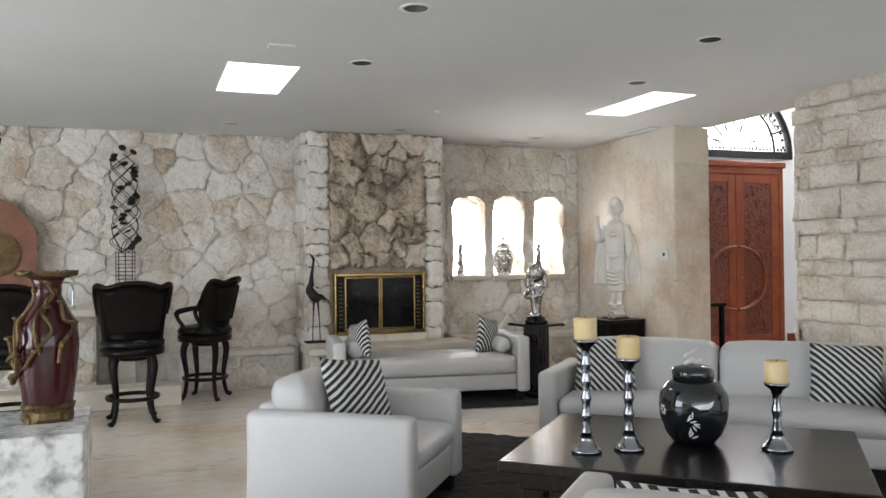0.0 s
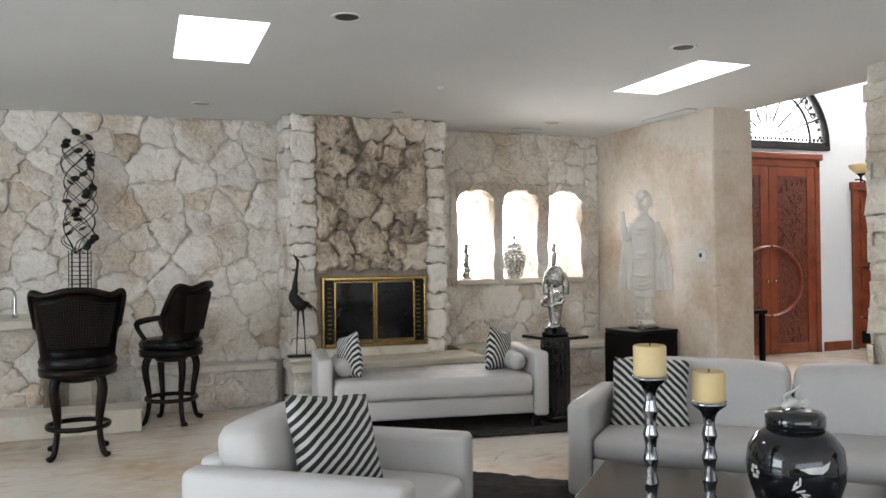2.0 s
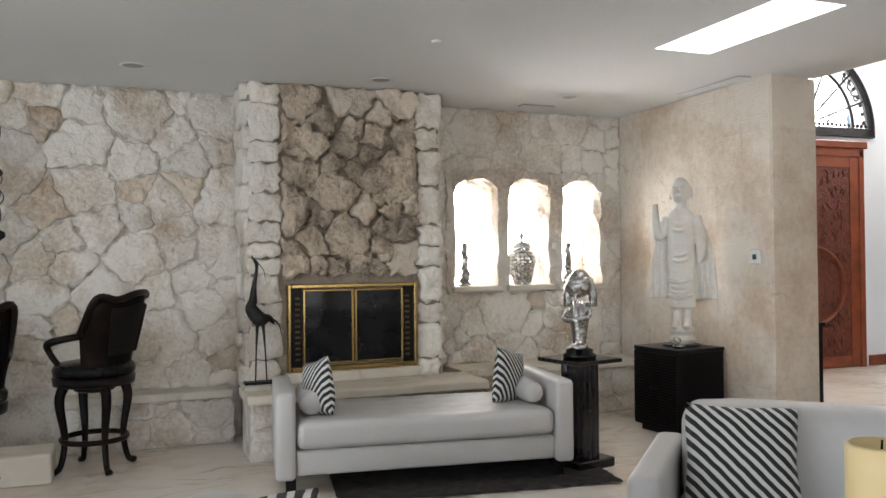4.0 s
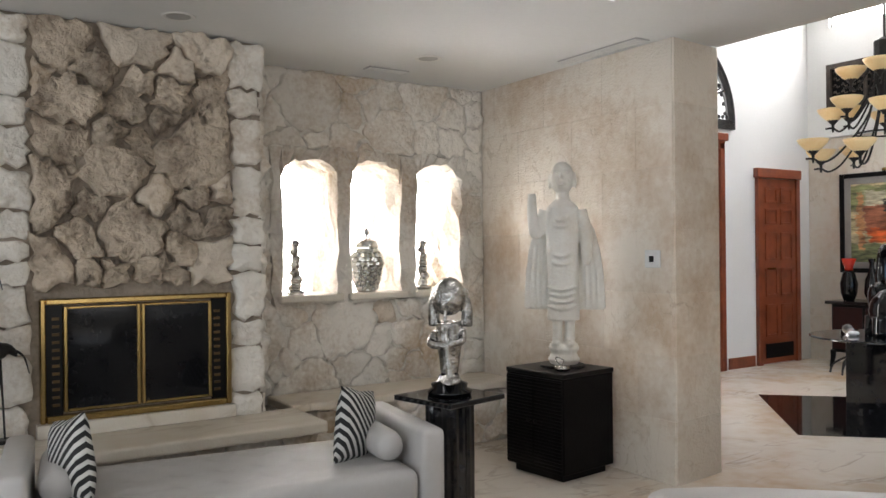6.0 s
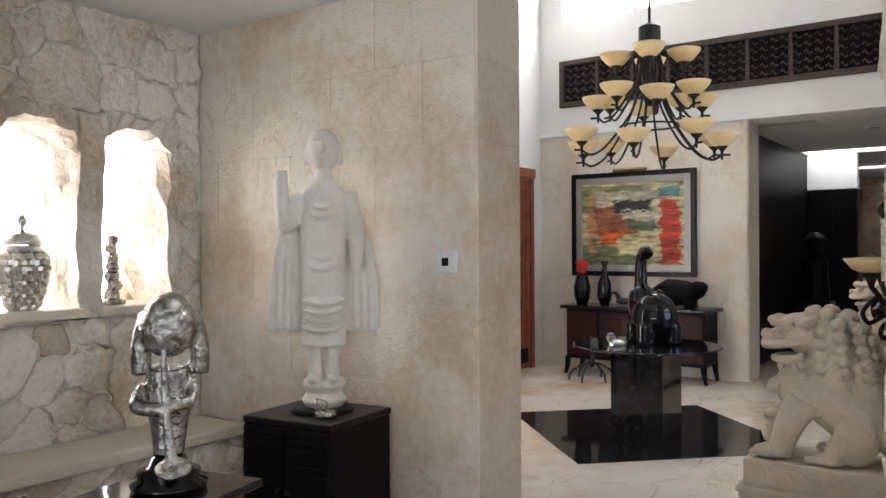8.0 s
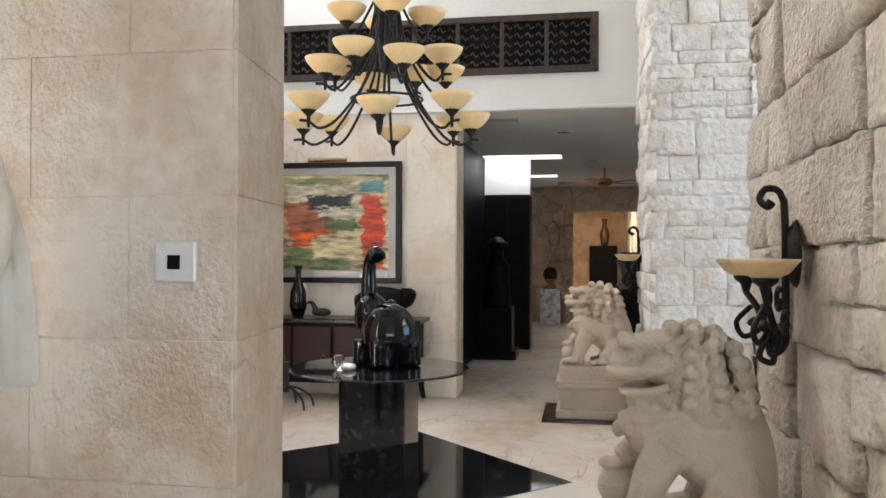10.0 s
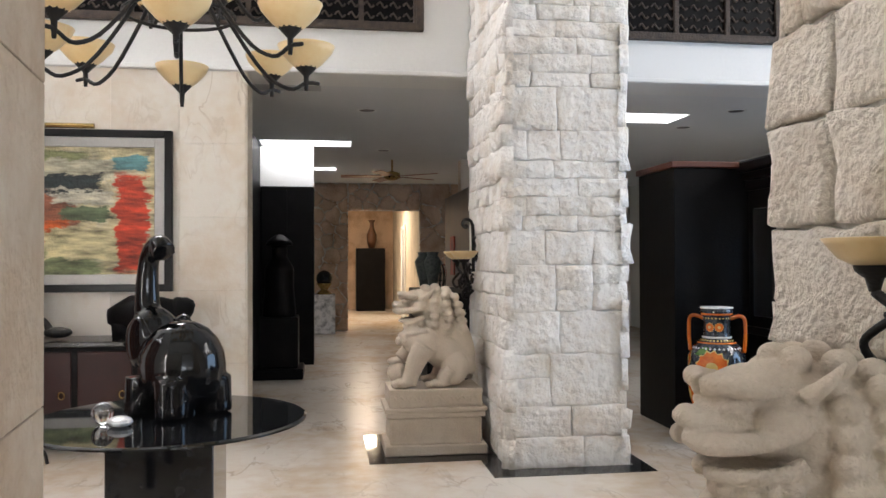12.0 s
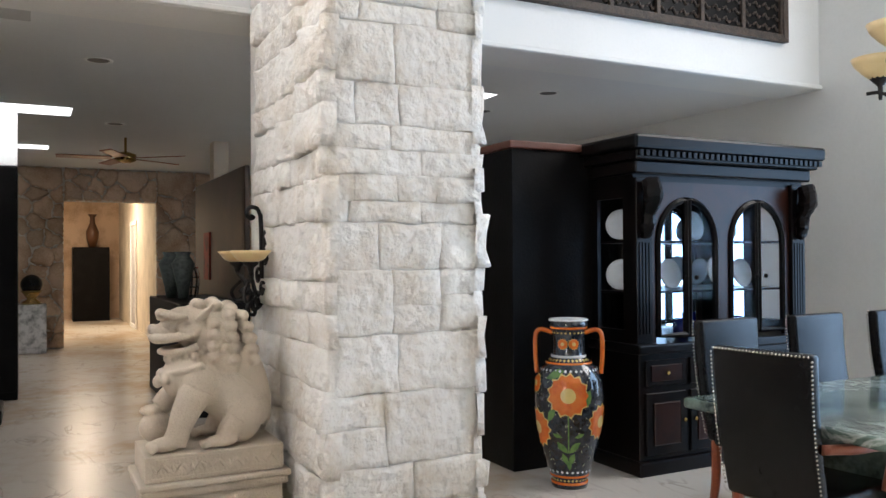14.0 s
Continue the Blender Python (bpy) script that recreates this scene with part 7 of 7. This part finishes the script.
for t0, z0, r in ((FA, 0.565, 0.135), (FA + 1.15, 0.4, 0.11), (FA - 1.15, 0.36, 0.12), (FA + 2.6, 0.5, 0.12), (FA - 0.35, 0.85, 0.035), (FA + 0.35, 0.85, 0.035), (FA - 1.2, 0.62, 0.06)):
    petals(t0, z0, r, 13, M_YELLOW, "flower_edge", 0.5, 0.002, "yellow petal tips")
    petals(t0, z0, r * 0.9, 13, M_ORANGE, "flower", 0.55, 0.0035, "orange painted flower")
    petals(t0, z0, r * 0.32, 16, M_YELLOW, "flower_centre", 0.7, 0.005, "yellow flower centre")
bm = bmesh.new()
for k in range(10):
    z = 0.44 - 0.022 * k
    inlay(bm, OUT, FA, z, [(-0.3, -1), (0.3, -1), (0.3, 1), (-0.3, 1)], 0.013, 0.0025)
part("flower_stem", bm, M_GREENGL, fv, "green painted stem")
for t0, z0, r, a in ((FA - 0.42, 0.68, 0.06, 0.4), (FA - 0.5, 0.45, 0.05, 1), (FA + 0.2, 0.26, 0.045, 0.8), (FA - 0.2, 0.26, 0.045, 2.3), (FA + 0.12, 0.19, 0.04, 1.2), (FA - 0.12, 0.19, 0.04, 1.9), (FA + 0.35, 0.33, 0.03, 0.3), (FA - 0.35, 0.33, 0.03, 2.8), (FA + 0.6, 0.55, 0.05, 1.3), (FA + 0.03, 0.15, 0.03, 1.5)):
    bm = bmesh.new()
    inlay(bm, OUT, t0, z0, [(x * math.cos(a) - y * 1.6 * math.sin(a), x * math.sin(a) + y * 1.6 * math.cos(a)) for x, y in LEAF], r, 0.0022)
    part("painted_leaf", bm, M_GREENGL, fv, "green painted leaf")
for z in (0.03, 0.075, 0.735, 0.775, 0.945):
    r = float(np.interp(z, [p[1] for p in OUT], [p[0] for p in OUT]))
    part("band", lathe([(r - 0.002, z - 0.008), (r + 0.003, z - 0.006), (r + 0.003, z + 0.006), (r - 0.002, z + 0.008)], 40), M_ORANGE if z != 0.775 else M_PORCELAIN, fv, "painted band", smooth=True)
for z, n, r, mat, lab in ((0.05, 28, 0.011, M_YELLOW, "band of small yellow lozenges"), (0.755, 30, 0.011, M_YELLOW, "band of small yellow lozenges"),
                          (0.7, 34, 0.012, M_PORCELAIN, "band of small white lozenges"), (0.105, 26, 0.012, M_PORCELAIN, "band of small white lozenges"), (0.915, 24, 0.009, M_YELLOW, "band of small yellow lozenges")):
    bm = bmesh.new()
    for k in range(n):
        inlay(bm, OUT, math.tau * k / n, z, [(-0.8, 0), (0, -0.8), (0.8, 0), (0, 0.8)], r, 0.002)
    tagged(part("painted_border", bm, mat, fv, lab), kind="stuff")
rng = random.Random(77)
bm = bmesh.new()
for k in range(230):
    t0, z0, a, r = rng.uniform(0, math.tau), rng.uniform(0.13, 0.69), rng.uniform(0, math.pi), rng.uniform(0.006, 0.013)
    inlay(bm, OUT, t0, z0, [(x * math.cos(a) - y * math.sin(a), x * math.sin(a) + y * math.cos(a)) for x, y in ((-1, -0.1), (0, -0.32), (1, 0.1), (0, 0.2))], r, 0.0014)
tagged(part("painted_scrolls", bm, material("sage_glaze", (0.3, 0.36, 0.24), 0.2, var=(0.5, 0.45, 0.3), scale=30, coat=0.4), fv, "fine pale scrolls on the black ground"), kind="stuff")
part("lip", lathe([(0.1, 0.982), (0.117, 0.984), (0.119, 0.99), (0.112, 0.996), (0.1, 0.992)], 36), M_PORCELAIN, fv, "pale glazed lip", smooth=True)
for s in (-1, 1):
    a = FA + s * 1.5708
    c_, s_ = math.cos(a), math.sin(a)
    part("handle", tube([(0.095 * c_, 0.095 * s_, 0.91), (0.16 * c_, 0.16 * s_, 0.93), (0.195 * c_, 0.195 * s_, 0.9), (0.198 * c_, 0.198 * s_, 0.78), (0.19 * c_, 0.19 * s_, 0.67)], 0.014, 8), M_ORANGE, fv, "orange loop handle", smooth=True)


def dining_chair(m, label, arms=False):
    """Back towards +y."""
    c = thing("dining_chair", label, "dining chair", m, "dining chairs")
    part("seat", rounded(-0.24, 0.24, -0.26, 0.22, 0.40, 0.49, 0.03), M_BLKLEATHER, c, smooth=True)
    bm = rounded(-0.235, 0.235, 0.2, 0.265, 0.42, 1.04, 0.018, 3)
    bmesh.ops.subdivide_edges(bm, edges=[e for e in bm.edges if abs(e.verts[0].co.z - e.verts[1].co.z) > 0.3], cuts=6)
    for v in bm.verts:
        v.co.y += 0.14 * (v.co.z - 0.42) + 0.02 * math.sin((v.co.z - 0.42) * 5)
        v.co.y -= 0.12 * (v.co.x ** 2)
        v.co.x *= 1 + 0.07 * (v.co.z - 0.7)
    part("backrest", bm, M_BLKLEATHER, c, "black leather back", smooth=True)
    bm = bmesh.new()
    for s in (-1, 1):
        for k in range(34):
            z = 0.46 + 0.0168 * k
            add_ball(bm, (s * 0.238 * (1 + 0.07 * (z - 0.7)), 0.268 + 0.14 * (z - 0.42) + 0.02 * math.sin((z - 0.42) * 5) - 0.012, z), 0.005, None, 6)
    for k in range(27):
        x = -0.23 + 0.0177 * k
        add_ball(bm, (x, 0.268 + 0.14 * 0.61 + 0.001 - 0.12 * x * x - 0.002, 1.032), 0.005, None, 6)
    tagged(part("nailhead_trim", bm, M_NAIL, c, "row of brass nailheads"), kind="stuff")
    for x in (-0.2, 0.2):
        part("leg", tube([(x, -0.22, 0.42), (x, -0.22, 0.2), (x, -0.23, 0.0)], [0.028, 0.024, 0.018], 8), M_MAHOG, c, "brown wooden leg")
        part("leg", tube([(x, 0.22, 0.44), (x, 0.23, 0.2), (x, 0.27, 0.0)], [0.028, 0.024, 0.02], 8), M_MAHOG, c, "brown wooden leg")
    if arms:
        for s in (-1, 1):
            part("armrest", tube([(s * 0.24, 0.27, 0.68), (s * 0.28, 0.1, 0.67), (s * 0.28, -0.1, 0.66), (s * 0.27, -0.2, 0.62), (s * 0.25, -0.18, 0.46)], [0.02, 0.022, 0.024, 0.022, 0.02], 8), M_MAHOG, c, "curved brown wooden armrest", smooth=True)
    return c


dining_chair(pose(8.89, 3.52, 0, 0, 0, 6) @ Matrix.Diagonal((0.9, 0.9, 0.965, 1)), "black leather dining armchair with nailhead trim", True)
dc = dining_chair(pose(9.52, 2.97, 0, 0, 0, -86) @ Matrix.Diagonal((0.94, 0.94, 0.99, 1)), "black leather side chair with nailhead trim reflecting blue light")
for y in (2.27, 1.57):
    copy_thing(dc, pose(9.52, y, 0, 0, 0, -86))
dt = thing("dining_table", "thick green marbled granite dining table", "dining table", pose(8.88, 2.27, 0) @ Matrix.Diagonal((1, 1, 0.955, 1)))
part("tabletop", box(-0.55, 0.55, -1.45, 1.40, 0.71, 0.76, 0.015, 3), M_GREENSTONE, dt, "polished green granite top")
for y in (-0.8, 0.8):
    part("pedestal", box(-0.25, 0.25, y - 0.2, y + 0.2, 0, 0.71, 0.01), M_GREENSTONE, dt, "green granite slab leg")
so = thing("wall_socket", "small white wall socket plate", "socket", pose(10.9, 0.195, 0.75))
part("plate", box(-0.04, 0.04, 0.0, 0.012, -0.06, 0.06, 0.003), M_PORCELAIN, so)

# ---- the hall beyond ----
bc = thing("black_cabinet", "tall matt black hall cabinet", "cabinet", pose(0, 0, 0))
part("body", box(15.61, 16.1, 6.42, 7.09, 0, 2.295, 0.005), M_BLACKMATT, bc)
for y0, y1 in ((6.43, 6.752), (6.758, 7.08)):
    part("door", box(15.59, 15.609, y0, y1, 0.08, 2.28, 0.004), M_BLACKMATT, bc)
bs = thing("statue_plinth", "stepped black plinth against the hall wall", "plinth", pose(14.6, 6.8, 0))
part("foot", box(-0.3, 0.3, -0.28, 0.28, 0, 0.12, 0.01), M_BLACKMATT, bs)
part("block", box(-0.23, 0.23, -0.22, 0.22, 0.12, 0.7, 0.01), M_BLACKMATT, bs)
bm = bmesh.new()
add_tube(bm, [(0, 0, 0), (0, 0, 0.3), (0, 0, 0.55), (0, 0, 0.7)], [0.2, 0.17, 0.17, 0.08], 16)
add_ball(bm, (0, 0, 0.75), (0.1, 0.1, 0.11))
add_lathe(bm, [(0.17, 0.82), (0.14, 0.87), (0.05, 0.94), (0, 0.95)], 20)
sculpture("dark_statue", bm, M_BLACKMATT, "black statue in a conical hat on a black plinth", "statue", pose(14.6, 6.8, 0.701), 0.02, 2)
wpd = tagged(part("white_pedestal", box(19.9, 20.3, 6.1, 6.5, 0, 0.72, 0.01), M_WHITEPED), "white marble pedestal in the hall", "pedestal")
sph = thing("globe_ornament", "dark globe in a brass stand on the pedestal", "globe", pose(20.1, 6.3, 0.721))
part("stand", lathe([(0.14, 0), (0.12, 0.03), (0.06, 0.08), (0.1, 0.14), (0.15, 0.2)], 20), M_BRASS, sph, smooth=True)
part("globe", add_ball(bmesh.new(), (0, 0, 0.29), 0.15, None, 18), M_GLAZE, sph, smooth=True)
bp = tagged(part("black_pedestal", box(26.4, 27.0, 4.72, 5.48, 0, 1.66, 0.01), M_BLACKMATT), "tall black pedestal at the end of the passage", "pedestal")
vase("tall_vase", [(0.08, 0), (0.13, 0.2), (0.14, 0.35), (0.06, 0.55), (0.05, 0.68), (0.1, 0.75), (0, 0.74)], material("brown_glaze", (0.12, 0.05, 0.02), 0.3), pose(26.7, 5.06, 1.661), "tall brown vase on the black pedestal")
dd = tagged(thing("door_3", "cream painted door in the passage wall", "door", pose(24.0, 4.455, 0)), kind="structure")
framed("door_frame", -0.5, 0.5, 0, 2.15, 0.08, 0, 0.03, M_PLASTER, dd)
part("door_leaf", box(-0.42, 0.42, 0.0, 0.012, 0.02, 2.06), M_PORCELAIN, dd)
cs = thing("display_cabinet", "dark display console with a glass back in the hall", "console", pose(15.3, 4.82, 0))
part("body", box(-1.5, 0.5, -0.25, 0.35, 0.0, 0.98, 0.01), M_BLACKMATT, cs)
part("back_screen", box(-1.5, 0.9, -0.25, -0.2, 0.985, 2.2, 0.01), material("smoked_screen", (0.045, 0.028, 0.018), 0.35, var=(0.09, 0.05, 0.03), scale=4), cs, "dark brown screen")
part("red_picture", box(0.0, 0.3, -0.199, -0.18, 1.15, 1.65), material("red_print", (0.3, 0.03, 0.02), 0.5, var=(0.02, 0.02, 0.02), scale=8, amount=0.5), cs, "red framed print")
for x, y, r in ((-0.36, 0.14, 0.09), (-0.15, 0.22, 0.1)):
    vase("ribbed_vase", [(0.05, 0), (r * 0.7, 0.12), (r * 1.25, 0.34), (r * 0.7, 0.42), (r * 0.9, 0.46), (0, 0.45)], material("grey_green_glaze", (0.1, 0.12, 0.11), 0.35, var=(0.03, 0.035, 0.035), scale=30) if x < -0.3 else bpy.data.materials["grey_green_glaze"], pose(15.3 + x, 4.82 + y, 0.982), "ribbed grey-green vase on the console")
cg = thing("wire_cage", "dark wire cage ornament on the console", "ornament", pose(15.35, 4.9, 0.982))
for k in range(8):
    a = k * math.pi / 8
    part("wire", tube([(0.15 * math.cos(a), 0.15 * math.sin(a), 0), (0.16 * math.cos(a), 0.16 * math.sin(a), 0.25), (0, 0, 0.42), (-0.16 * math.cos(a), -0.16 * math.sin(a), 0.25), (-0.15 * math.cos(a), -0.15 * math.sin(a), 0)], 0.008, 5), M_STEEL, cg)
for z in (0.1, 0.2, 0.3):
    part("hoop", tube([(0.155 * math.cos(a), 0.155 * math.sin(a), z) for a in [j * 0.7854 for j in range(9)]], 0.008, 5, 1, 2), M_STEEL, cg)
setting("hall_post", box(16.75, 17.0, 4.12, 4.3, 0, HALL), material("tan_paint", (0.62, 0.53, 0.42), 0.7), "tan painted hall post", "post")
fan = thing("ceiling_fan", "ceiling fan at rest with wooden blades", "ceiling fan", pose(16.9, 5.3, HALL - 0.3))
part("rod", tube([(0, 0, 0.1), (0, 0, 0.3)], 0.015, 8, 1, 1), M_BRASS, fan)
part("motor", lathe([(0.05, 0), (0.12, 0.03), (0.12, 0.1), (0.04, 0.13)], 18), M_BRASS, fan, smooth=True)
for k in range(5):
    bm = box(0.15, 0.75, -0.07, 0.07, 0.05, 0.06, 0.003)
    bm.transform(pose(0, 0, 0, 8, 0, 72 * k + 15))
    part("blade", bm, M_MAHOG, fan, "wooden blade")
for x, y in ((13.01, 5.86), (12.59, 2.21), (15.9, 5.5), (13.6, 2.3)):
    downlight(x, y, HALL, "small recessed hall downlight", M_HOLE, 0.085)
vt = thing("ceiling_vent", "white slotted vent in the hall ceiling", "vent", pose(12.0, 6.6, HALL))
part("frame", box(-0.12, 0.12, -0.3, 0.3, -0.01, -0.001, 0.003), M_PALEHOLE, vt)
